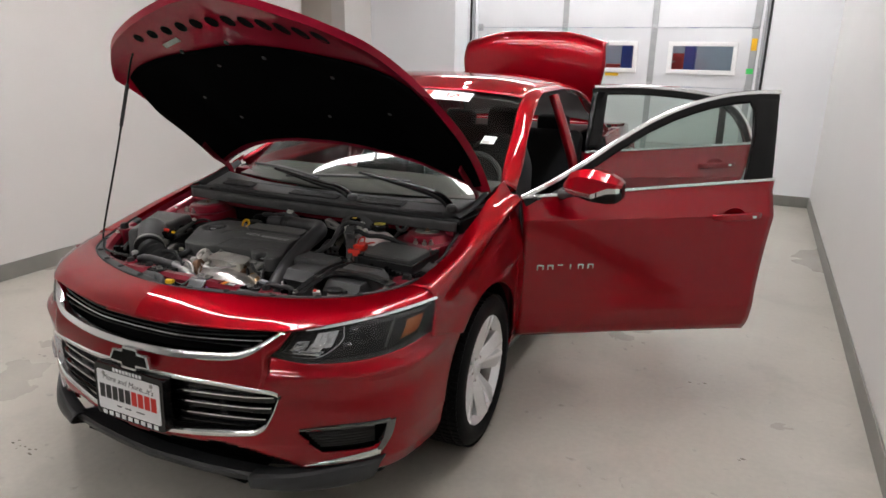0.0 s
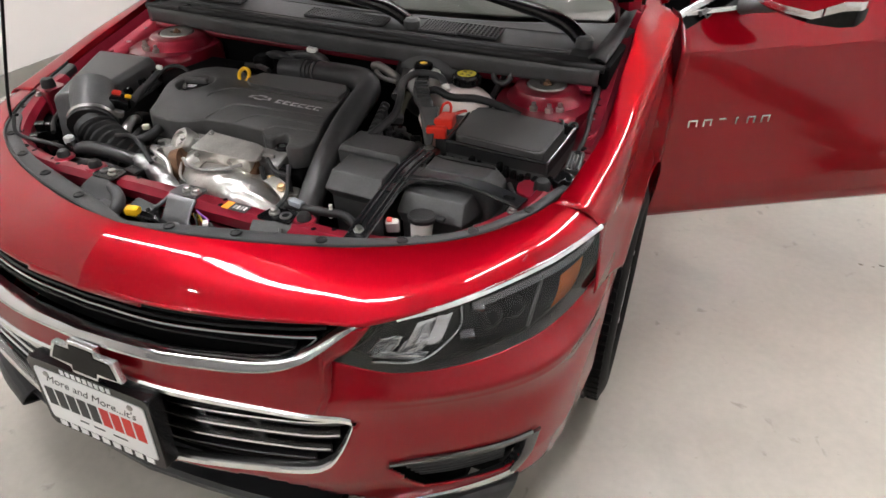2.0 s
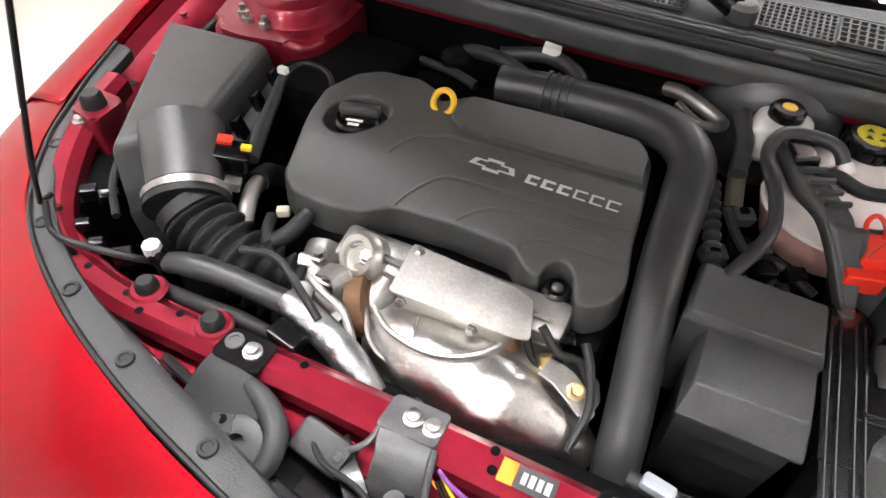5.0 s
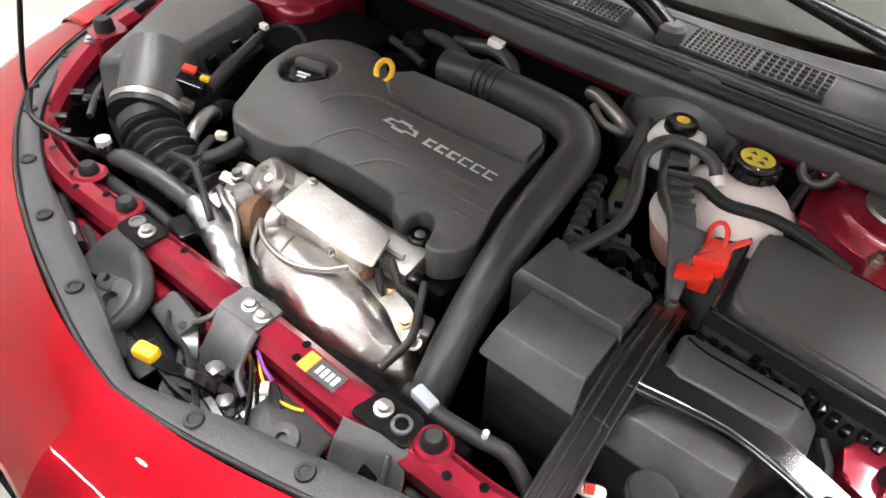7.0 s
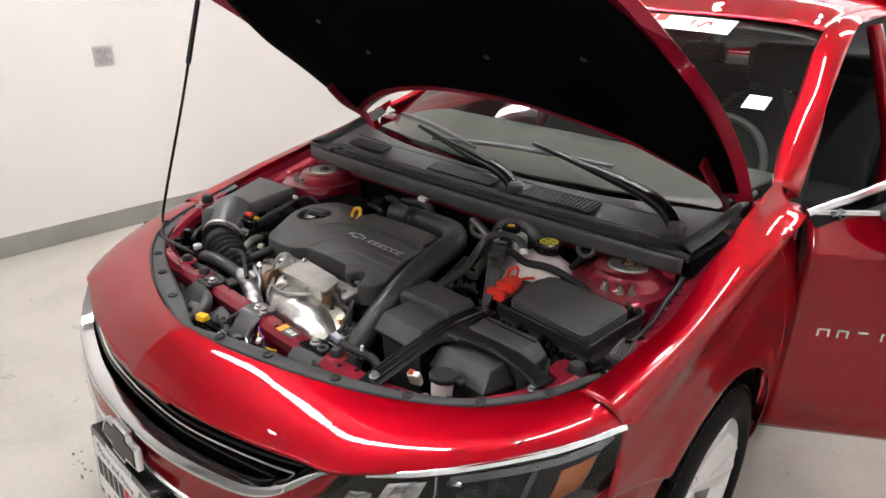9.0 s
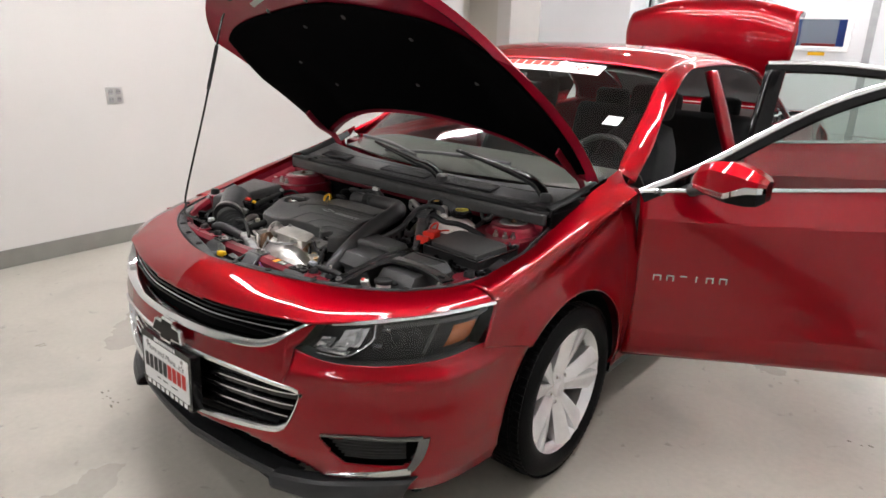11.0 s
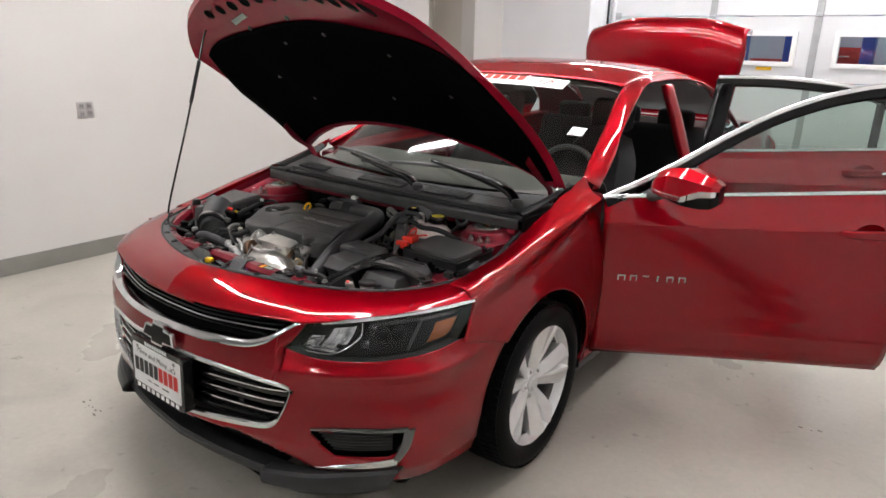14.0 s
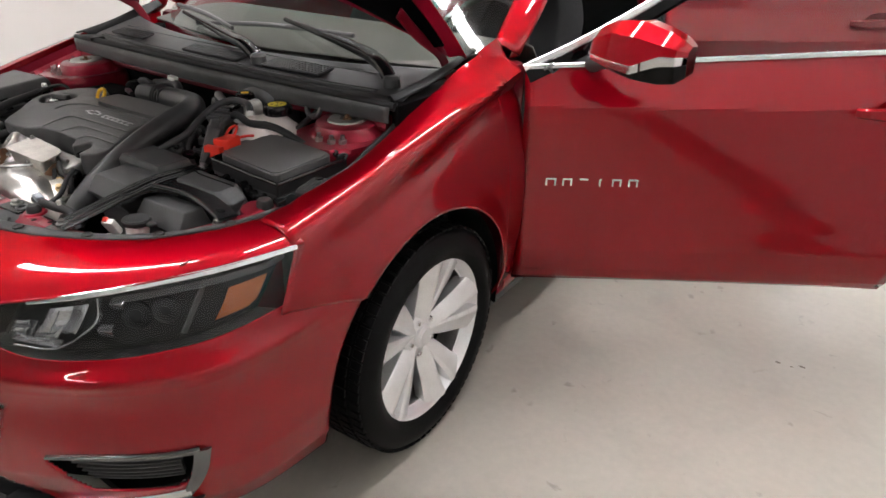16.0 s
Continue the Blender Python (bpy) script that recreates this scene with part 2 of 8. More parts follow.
def prism(outline, z0, z1, bevel=0.0, seg=2, m=None, bm=None):
    """An outline (x, y) raised from z0 to z1, its upper edge rounded."""
    b = bmesh.new()
    lo = [b.verts.new((x, y, z0)) for x, y in outline]
    hi = [b.verts.new((x, y, z1)) for x, y in outline]
    n = len(lo)
    b.faces.new(lo[::-1])
    top = b.faces.new(hi)
    for i in range(n):
        b.faces.new([lo[i], lo[(i + 1) % n], hi[(i + 1) % n], hi[i]])
    if bevel:
        bmesh.ops.bevel(b, geom=list(top.edges), offset=bevel, segments=seg, affect="EDGES", profile=0.5)
    if m is not None:
        place(b, m)
    return join(bm, b)


def round_outline(pts, r, n=4):
    """A polygon with its corners rounded."""
    out = []
    k = len(pts)
    for i in range(k):
        p, a, b = Vector(pts[i]), Vector(pts[i - 1]), Vector(pts[(i + 1) % k])
        d = min(r, (a - p).length * 0.45, (b - p).length * 0.45)
        s, e = p + (a - p).normalized() * d, p + (b - p).normalized() * d
        for j in range(n + 1):
            t = j / n
            q = s * (1 - t) ** 2 + p * 2 * t * (1 - t) + e * t ** 2
            out.append((q.x, q.y))
    return out


def lathe(profile, n=32, m=None, bm=None):
    """Turns (radius, height) round the z axis."""
    b = bmesh.new()
    rings = []
    for r, z in profile:
        if r < 1e-6:
            rings.append([b.verts.new((0, 0, z))] * n)
        else:
            rings.append([b.verts.new((r * math.cos(2 * math.pi * k / n), r * math.sin(2 * math.pi * k / n), z)) for k in range(n)])
    for i in range(len(rings) - 1):
        for k in range(n):
            q = [rings[i][k], rings[i][(k + 1) % n], rings[i + 1][(k + 1) % n], rings[i + 1][k]]
            q = [v for j, v in enumerate(q) if v not in q[:j]]
            if len(q) > 2:
                try:
                    b.faces.new(q)
                except ValueError:
                    pass
    if m is not None:
        place(b, m)
    return join(bm, b)


def inside(x, y, poly):
    c = False
    for i in range(len(poly)):
        (x1, y1), (x2, y2) = poly[i - 1], poly[i]
        if (y1 > y) != (y2 > y) and x < (x2 - x1) * (y - y1) / (y2 - y1) + x1:
            c = not c
    return c


def ribbon(pts, width, thick, n=60, up=(0, 0, 1), bm=None):
    """A flat bar along a smooth curve: width across 'up', thickness along it."""
    bm = bm or bmesh.new()
    p = spline(pts, n) if len(pts) > 2 else spline(pts, 2)
    n = len(p)
    w = np.interp(np.linspace(0, 1, n), np.linspace(0, 1, len(width)), width) if isinstance(width, (list, tuple)) else np.full(n, width)
    U = Vector(up)
    loops = []
    for i in range(n):
        t = Vector(p[min(i + 1, n - 1)] - p[max(i - 1, 0)]).normalized()
        a = t.cross(U).normalized()
        u = a.cross(t).normalized()
        c = Vector(p[i])
        h = thick / 2
        e = min(h, w[i] / 2) * 0.55
        q = w[i] / 2
        loops.append([bm.verts.new(c + a * x + u * y) for x, y in ((-q, -h + e), (-q, h - e), (-q + e, h), (q - e, h), (q, h - e), (q, -h + e), (q - e, -h), (-q + e, -h))])
    for i in range(n - 1):
        for k in range(8):
            bm.faces.new([loops[i][k], loops[i][(k + 1) % 8], loops[i + 1][(k + 1) % 8], loops[i + 1][k]])
    bm.faces.new(loops[0][::-1])
    bm.faces.new(loops[-1])
    return bm


# ---------------------------------------------------------------- the bay
XL, XR, YB, YF, TOP = -3.02, 2.53, 6.02, -6.5, 3.15
WALL = mat("warm_white_wall_paint", (0.56, 0.54, 0.52), 0.6, var=0.025, scale=1.3, bump=0.12, bump_scale=180, fine=0.01)
WALLB = mat("cool_white_wall_paint", (0.78, 0.79, 0.81), 0.6, var=0.02, scale=1.5, bump=0.12, bump_scale=180)
WALLR = mat("grey_gloss_wall_panel", (0.62, 0.615, 0.60), 0.36, var=0.03, scale=1.1)
BASE = mat("grey_vinyl_baseboard", (0.19, 0.185, 0.165), 0.45, var=0.08, scale=6, bump=0.1)
CEIL = mat("ceiling_paint", (0.42, 0.413, 0.405), 0.8, var=0.05, scale=2)
DOORP = mat("garage_panel_paint", (0.66, 0.67, 0.69), 0.42, var=0.03, scale=2.5, bump=0.15, bump_scale=300)
GALV = mat("galvanised_steel", (0.42, 0.43, 0.45), 0.38, 0.8, var=0.18, scale=30)
STILE = mat("grey_stile", (0.36, 0.37, 0.38), 0.45, 0.3, var=0.08, scale=12)


def floor_material():
    m = mat("polished_concrete", (0.425, 0.398, 0.350), 0.3, var=0.10, scale=0.9, bump=0.06, bump_scale=40, fine=0.035, fine_scale=35, rough_var=0.35)
    nt = m.node_tree
    b = nt.nodes["Principled BSDF"]
    src = b.inputs["Base Color"].links[0].from_socket
    co = nt.nodes["Texture Coordinate"]
    for scale, lo, hi, dark in ((2.2, 0.52, 0.72, 0.86), (14.0, 0.66, 0.74, 0.72), (0.55, 0.45, 0.65, 1.08)):
        n = nt.nodes.new("ShaderNodeTexNoise")
        n.inputs["Scale"].default_value = scale
        n.inputs["Detail"].default_value = 8
        n.inputs["Distortion"].default_value = 0.6
        nt.links.new(co.outputs["Object"], n.inputs["Vector"])
        r = nt.nodes.new("ShaderNodeMapRange")
        r.inputs["From Min"].default_value, r.inputs["From Max"].default_value = lo, hi
        r.inputs["To Min"].default_value, r.inputs["To Max"].default_value = 1.0, dark
        nt.links.new(n.outputs["Fac"], r.inputs["Value"])
        s = nt.nodes.new("ShaderNodeVectorMath")
        s.operation = "SCALE"
        nt.links.new(src, s.inputs[0])
        nt.links.new(r.outputs["Result"], s.inputs["Scale"])
        src = s.outputs["Vector"]
    nt.links.new(src, b.inputs["Base Color"])
    return m


FLOOR = floor_material()


def setting(name, bm, material, label):
    return tagged(part(name, bm, material, None, label), category=name.split("_")[0], kind="structure")


def wall_box(x0, x1, y0, y1, z0, z1, bm=None):
    return box((x1 - x0, y1 - y0, z1 - z0), ((x0 + x1) / 2, (y0 + y1) / 2, (z0 + z1) / 2), bm=bm)


setting("floor", wall_box(-7, 6, YF - 0.5, 14, -0.2, 0), FLOOR, "sealed grey-beige concrete floor with faint stains")
# side wall with an alcove near the far end
ALC0, ALC1 = 4.08, 4.86
b = wall_box(XL - 0.2, XL, YF, ALC0, 0, TOP)
wall_box(XL - 0.2, XL, ALC1 + 0.12, 5.62, 0, TOP, bm=b)
setting("wall_west", b, WALL, "warm white painted wall of the bay")
b = wall_box(XL - 0.75, XL - 0.65, ALC0 - 0.3, ALC1 + 0.4, 0, TOP)
wall_box(XL - 0.65, XL - 0.2, ALC0 - 0.1, ALC0, 0, TOP, bm=b)
wall_box(XL - 0.65, XL - 0.2, ALC1 + 0.12, ALC1 + 0.22, 0, TOP, bm=b)
setting("wall_alcove", b, mat("tan_wall_paint", (0.50, 0.47, 0.42), 0.6, var=0.04, scale=2), "tan painted recess in the side wall")
setting("wall_east", wall_box(XR, XR + 0.2, YF, YB, 0, TOP), WALLR, "light grey glossy panelled wall")
DX0, DX1, DTOP = -1.64, 1.76, 2.95
b = wall_box(XL - 0.8, -1.78, 5.62, YB + 0.2, 0, TOP)
wall_box(-1.78, DX0, YB, YB + 0.2, 0, TOP, bm=b)
wall_box(DX1, XR + 0.2, YB, YB + 0.2, 0, TOP, bm=b)
wall_box(DX0, DX1, YB, YB + 0.2, DTOP, TOP, bm=b)
setting("wall_north", b, WALLB, "cool white painted end wall round the garage door")
# south wall is unseen; its dark grey keeps bounce off bumper and doors
setting("wall_south", wall_box(XL - 0.2, XR + 0.2, YF - 0.2, YF, 0, TOP), mat("unseen_wall_dark", (0.22, 0.218, 0.214), 0.6, var=0.05, scale=2), "unseen wall, added dark to cut the light on the car's front")
setting("ceiling", wall_box(XL - 0.8, XR + 0.2, YF - 0.2, YB + 0.2, TOP, TOP + 0.1), CEIL, "grey painted ceiling with strip lights")


def base_strip(name, x0, x1, y0, y1):
    b = box((x1 - x0, y1 - y0, 0.125), ((x0 + x1) / 2, (y0 + y1) / 2, 0.0625), bevel=0.004)
    return setting(name, b, BASE, "grey vinyl baseboard along the wall")


base_strip("baseboard_west", XL, XL + 0.012, YF, ALC0)
base_strip("baseboard_east", XR - 0.012, XR, YF, YB - 0.012)
base_strip("baseboard_north_a", XL, -1.78, 5.608, 5.62)
base_strip("baseboard_north_b", DX1 + 0.1, XR, YB - 0.012, YB)

# sectional garage door with three stiles and a row of windows
door = tagged(new("door_1"), label="white sectional garage door with a row of small windows", category="garage door", kind="structure")
WIN = ((-1.42, -0.66), (-0.31, 0.45), (0.80, 1.56))
SECT = (0.0, 0.62, 1.30, 1.97, 2.46, DTOP)
for i in range(len(SECT) - 1):
    z0, z1 = SECT[i] + 0.004, SECT[i + 1] - 0.004
    if i == 2:
        xs = [DX0] + [x for w in WIN for x in (w[0] + 0.05, w[1] - 0.05)] + [DX1]
        b = wall_box(DX0, DX1, YB + 0.03, YB + 0.08, z0, 1.50)
        wall_box(DX0, DX1, YB + 0.03, YB + 0.08, 1.77, z1, bm=b)
        for k in range(0, len(xs), 2):
            wall_box(xs[k], xs[k + 1], YB + 0.03, YB + 0.08, 1.50, 1.77, bm=b)
    else:
        b = box((DX1 - DX0, 0.05, z1 - z0), ((DX0 + DX1) / 2, YB + 0.055, (z0 + z1) / 2), bevel=0.006)
    part("panel", b, DOORP, door)
for x0, x1 in WIN:
    b = None
    for w, h, x, z in ((x1 - x0, 0.05, (x0 + x1) / 2, 1.79), (x1 - x0, 0.05, (x0 + x1) / 2, 1.475), (0.05, 0.27, x0 + 0.025, 1.632), (0.05, 0.27, x1 - 0.025, 1.632)):
        b = box((w, 0.03, h), (x, YB + 0.018, z), bevel=0.006, bm=b)
    fr = part("window_frame", b, mat("white_frame", (0.78, 0.78, 0.78), 0.4, var=0.02), door, "white plastic window frame")
    part("pane", box((x1 - x0 - 0.06, 0.006, 0.3), ((x0 + x1) / 2, YB + 0.05, 1.632)), BAYGLASS, fr)
for x in (-0.46, 0.62):
    for i in range(len(SECT) - 1):
        part("stile", box((0.07, 0.012, SECT[i + 1] - SECT[i] - 0.02), (x, YB + 0.022, (SECT[i] + SECT[i + 1]) / 2), bevel=0.003), STILE, door, "grey steel stile")
for x in (DX0 + 0.05, -0.46, 0.62, DX1 - 0.05):
    for z in SECT[1:-1]:
        h = box((0.07, 0.012, 0.09), (x, YB + 0.012, z), bevel=0.003)
        tube([(x - 0.035, YB + 0.0, z), (x + 0.035, YB + 0.0, z)], 0.011, sides=10, bm=h)
        part("hinge", h, GALV, door, "galvanised hinge")
for x in (DX0 - 0.04, DX1 + 0.04):
    b = box((0.03, 0.06, DTOP), (x, YB - 0.01, DTOP / 2), bevel=0.003)
    part("track", b, GALV, door, "galvanised door track")
    b = box((0.025, 0.02, DTOP), (x + (0.045 if x > 0 else -0.045), YB - 0.006, DTOP / 2), bevel=0.003)
    part("seal", b, RUBBER, door, "black rubber door seal")
part("side_rail", box((0.07, 0.02, DTOP), (DX1 - 0.04, YB + 0.012, DTOP / 2), bevel=0.003), STILE, door)
for x, w, z, h, m_, l in ((DX1 - 0.04, 0.06, 1.79, 0.13, YELLOW, "yellow warning sticker"), (DX1 - 0.05, 0.075, 1.50, 0.06, mat("green_tag", (0.05, 0.6, 0.12), 0.5), "green tag"), (0.16, 0.16, 1.425, 0.035, YELLOW, "yellow sticker")):
    part("sticker", box((w, 0.003, h), (x, YB - 0.001 if x > 1 else YB + 0.024, z)), m_, door, l)

# workshop seen through the little windows
setting("backdrop", wall_box(-6, 6, 10.5, 10.6, -0.2, 4.5), mat("workshop_wall", (0.42, 0.46, 0.52), 0.6, var=0.1, scale=1), "pale wall of the workshop beyond")
b = wall_box(-6, -5.9, YB + 0.25, 10.5, -0.2, 4.5)
wall_box(5.9, 6, YB + 0.25, 10.5, -0.2, 4.5, bm=b)
setting("wall_workshop", b, WALLB, "white side walls of the workshop")
setting("ceiling_workshop", wall_box(-6, 6, YB + 0.2, 10.6, 4.5, 4.6), CEIL, "painted workshop ceiling")
BLUE = mat("blue_lift_paint", (0.03, 0.07, 0.30), 0.4, var=0.1, scale=6)
for x in (-0.95, -0.25, 0.75):
    b = box((0.17, 0.22, 3.2), (x, 9.3, 1.6), bevel=0.02)
    box((0.5, 0.5, 0.04), (x, 9.3, 0.02), bevel=0.01, bm=b)
    tagged(part("lift_post", b, BLUE, None, "blue steel post of a car lift"), category="lift", group="lift posts")


def cabinet(at, w, h, d):
    c = thing("tool_cabinet", "red steel tool cabinet standing on the workshop floor", "cabinet", at=at)
    part("body", box((w, d, h), (0, 0, h / 2), bevel=0.012), mat("cabinet_red", (0.42, 0.03, 0.025), 0.4, var=0.1, scale=5), c)
    for i in range(5):
        dr = part("drawer", box((w * 0.92, 0.02, h * 0.16), (0, -d / 2 - 0.008, h * (0.12 + 0.19 * i)), bevel=0.006), mat("drawer_red", (0.36, 0.03, 0.025), 0.4), c)
        part("handle", box((w * 0.6, 0.02, 0.02), (0, -d / 2 - 0.026, h * (0.16 + 0.19 * i)), bevel=0.004), STEEL, dr)
    return c


cabinet((-0.45, 10.1, 0), 1.0, 1.48, 0.5)
cabinet((0.25, 10.1, 0), 0.7, 1.68, 0.5)
# unseen tubes added to brighten what shows through the door windows
SHOP = mat("workshop_fill", (1, 1, 1), emit=24)
for y in (8.0, 9.6):
    tagged(part("workshop_fill_tube", box((6, 0.12, 0.05), (0, y, 4.44), bevel=0.01), SHOP, None, "unseen tube lamp added to brighten the workshop"), category="lamp", group="workshop lamps")


def outlet(y, z):
    o = thing("wall_outlet", "grey four-socket outlet on the white wall", "outlet", at=(XL, y, z))
    part("plate", box((0.008, 0.118, 0.118), (0.004, 0, 0), bevel=0.003), mat("steel_plate", (0.45, 0.45, 0.44), 0.35, 0.6), o)
    for dy in (-0.027, 0.027):
        for dz in (-0.027, 0.027):
            s = part("socket", prism(round_outline([(-0.016, -0.019), (0.016, -0.019), (0.016, 0.019), (-0.016, 0.019)], 0.01), 0, 0.005, 0.001,
                                     m=Matrix.Translation((0.008, dy, dz)) @ pose(0, 0, 0, 90, 0, 90)), mat("socket_grey", (0.28, 0.28, 0.28), 0.4), o)
            for k in (-0.006, 0.006):
                part("slot", box((0.002, 0.003, 0.011), (0.0135, dy + k, dz + 0.002)), INK, s)
    return o


outlet(0.155, 1.10)

# ceiling lights: a loop of tubes round the car and a grid of small downlights
LAMP = mat("lamp_tube", (1.0, 0.985, 0.99), emit=TUBE)
DISC = mat("downlight_disc", (1.0, 0.98, 0.97), emit=SPOT)


def strip(x0, y0, x1, y1, wide=0.07):
    c = thing("strip_light", "white tube light fixed under the ceiling", "lamp", "ceiling strip lights", ((x0 + x1) / 2, (y0 + y1) / 2, TOP))
    w, d = abs(x1 - x0), abs(y1 - y0)
    part("housing", box((w + 0.2, d + 0.2, 0.03), (0, 0, -0.015), bevel=0.006), mat("lamp_housing_white", (0.75, 0.75, 0.75), 0.5), c)
    part("diffuser", box((w + wide, d + wide, 0.03), (0, 0, -0.046), bevel=0.01), LAMP, c)


strip(1.32, -0.25, 1.32, 0.62, 0.09)
for y0, y1 in ((0.82, 1.95), (3.30, 4.45), (4.65, 5.80)):
    strip(1.42, y0, 1.42, y1)
for x in (-1.95, -0.85, 0.25):
    strip(x, 1.0, x + (0.55 if x > 0 else 0.95), 1.0, 0.08)
    strip(x, -0.62, x + (0.35 if x > 0 else 0.95), -0.62, 0.10)
    strip(x, 5.4, x + 0.95, 5.4, 0.05)
    # added unseen row that brightens the car's front
    strip(x, -4.0, x + 0.95, -4.0, 0.05)
for x in (-1.0, 0.35):
    for y in (-3.2, -2.1, 0.1, 2.3, 4.0):
        c = thing("downlight", "small round downlight in the ceiling", "lamp", "ceiling downlights", (x, y, TOP))
        part("trim_ring", lathe([(0.045, 0), (0.06, 0), (0.06, -0.012), (0.045, -0.012), (0.045, 0)], 24), WHITE, c)
        part("disc", lathe([(0, -0.008), (0.044, -0.008), (0.044, 0), (0, 0)], 20), DISC, c)

# scuffs on the floor
SCUFF = mat("dark_scuff", (0.16, 0.14, 0.115), 0.7, var=0.3, scale=60)
rs = random.Random(9)
for cx, cy, n_, w in ((-0.86, -0.95, 9, 0.10), (1.55, -0.62, 2, 0.03), (1.98, 0.35, 2, 0.03), (2.1, -0.05, 2, 0.02), (1.75, 1.0, 3, 0.05), (-1.6, -0.35, 3, 0.06)):
    sc = bmesh.new()
    for k in range(n_):
        x, y, r = cx + rs.uniform(-w, w), cy + rs.uniform(-w, w) * 0.35, rs.uniform(0.003, 0.010)
        vs = [sc.verts.new((x + r * 1.8 * rs.uniform(0.5, 1) * math.cos(q), y + r * rs.uniform(0.4, 1) * math.sin(q), 0.0012)) for q in np.linspace(0, 2 * math.pi, 9, endpoint=False)]
        sc.faces.new(vs)
    tagged(part("floor_scuff", sc, SCUFF, None, "small dark scuff on the concrete floor"), category="stain", group="floor scuffs", kind="stuff")


# ---------------------------------------------------------------- the car: body
car = thing("car", "glossy dark red sedan with raised hood, open doors and open trunk", "car")
R_ARCH, HUBZ, WB = 0.402, 0.335, 2.87


def cpart(name, bm, material, label="", parent=None, thick=0.0, sharp=38):
    return part(name, bm, material, parent or car, label, sharp, thick)


def side(y, z):
    """Half width of the body at y along it and height z."""
    w = lerp(z, (0.18, 0.24, 0.34, 0.48, 0.60, 0.72, 0.82, 0.93, 1.02, 1.08), (0.80, 0.855, 0.895, 0.915, 0.925, 0.922, 0.908, 0.888, 0.868, 0.85))
    if y < -0.1:
        w -= 0.16 * (-0.1 - y) ** 2
    if y > 3.0:
        w -= 0.10 * (y - 3.0) ** 2
    for a in (0.0, WB):
        r = math.hypot(y - a, z - HUBZ)
        w += 0.014 * math.exp(-((r - R_ARCH) / 0.05) ** 2)
    return w


PLAN = spline([(0, -1.035), (0.2, -1.022), (0.44, -0.968), (0.55, -0.925), (0.65, -0.872), (0.75, -0.805), (0.83, -0.73), (0.88, -0.65), (0.905, -0.55), (0.917, -0.40), (0.925, -0.2)], 400)
PLEN = np.concatenate([[0], np.cumsum(np.linalg.norm(np.diff(PLAN, axis=0), axis=1))])


def fascia(s, z, out=0.0):
    """A point of the front bumper: s along its plan, z up, 'out' proud of it."""
    x, y = np.interp(s, PLEN, PLAN[:, 0]), np.interp(s, PLEN, PLAN[:, 1])
    x2, y2 = np.interp(s + 0.01, PLEN, PLAN[:, 0]), np.interp(s + 0.01, PLEN, PLAN[:, 1])
    x1, y1 = np.interp(s - 0.01, PLEN, PLAN[:, 0]), np.interp(s - 0.01, PLEN, PLAN[:, 1])
    n = Vector((y2 - y1, -(x2 - x1), 0)).normalized() if s > 0.011 else Vector((0, -1, 0))
    o = lerp(z, (0.20, 0.25, 0.31, 0.40, 0.62, 0.70, 0.76, 0.80, 0.83), (0.10, 0.045, 0.016, 0.0, 0.0, 0.012, 0.032, 0.052, 0.075))
    k = min(1.0, max(0.0, (x - 0.45) / 0.25))
    fade = min(1.0, max(0.0, (-0.36 - y) / 0.18))
    out += k * fade * (0.012 * math.exp(-((z - 0.650) / 0.018) ** 2) - 0.010 * math.exp(-((z - 0.575) / 0.05) ** 2))
    return Vector((x, y, z)) + n * (out - o * (1 - 0.3 * max(0, (s - 0.9) / 0.6)))


def s_at(x):
    return float(np.interp(x, PLAN[:, 0], PLEN))


def s_end(z):
    d = R_ARCH ** 2 - (z - HUBZ) ** 2
    y = -math.sqrt(max(d, 0.0))
    return float(np.interp(min(y, -0.24), PLAN[:, 1], PLEN))


UP_GRILLE = [(0, 0.785), (0.3, 0.797), (0.5, 0.803), (0.585, 0.806), (0.54, 0.788), (0.485, 0.745), (0.42, 0.718), (0.3, 0.708), (0.15, 0.704), (0, 0.702)]
LOW_GRILLE = [(0, 0.628), (0.2, 0.622), (0.40, 0.612), (0.52, 0.60), (0.555, 0.585), (0.538, 0.532), (0.514, 0.478), (0.475, 0.448), (0.36, 0.432), (0.2, 0.416), (0, 0.402)]
INTAKE = [(0, 0.374), (0.2, 0.388), (0.36, 0.394), (0.46, 0.375), (0.56, 0.330), (0.62, 0.285), (0.60, 0.20), (0, 0.20)]
FOG = [(0.605, 0.452), (0.70, 0.460), (0.845, 0.458), (0.855, 0.446), (0.825, 0.378), (0.80, 0.366), (0.665, 0.368)]
HL_LOW = [(0.505, -0.895, 0.710), (0.62, -0.862, 0.694), (0.735, -0.775, 0.688), (0.82, -0.665, 0.690), (0.862, -0.580, 0.698), (0.890, -0.495, 0.713)]
HL_IN, HL_TOP0 = (0.545, -0.890, 0.748), (0.580, -0.870, 0.803)
LOW = spline(HL_LOW, 200)
SEAM = ((-0.495, -0.42, -0.24), (0.713, 0.696, 0.612))      # gap between bumper and fender
S_LAMP = (float(np.interp(0.50, PLAN[:, 0], PLEN)), float(np.interp(-0.495, PLAN[:, 1], PLEN)))


def keep_fascia(c):
    x, z = abs(c.x), c.z
    return not any(inside(x, z, q) for q in (UP_GRILLE, LOW_GRILLE, INTAKE, FOG)) or c.y > -0.66


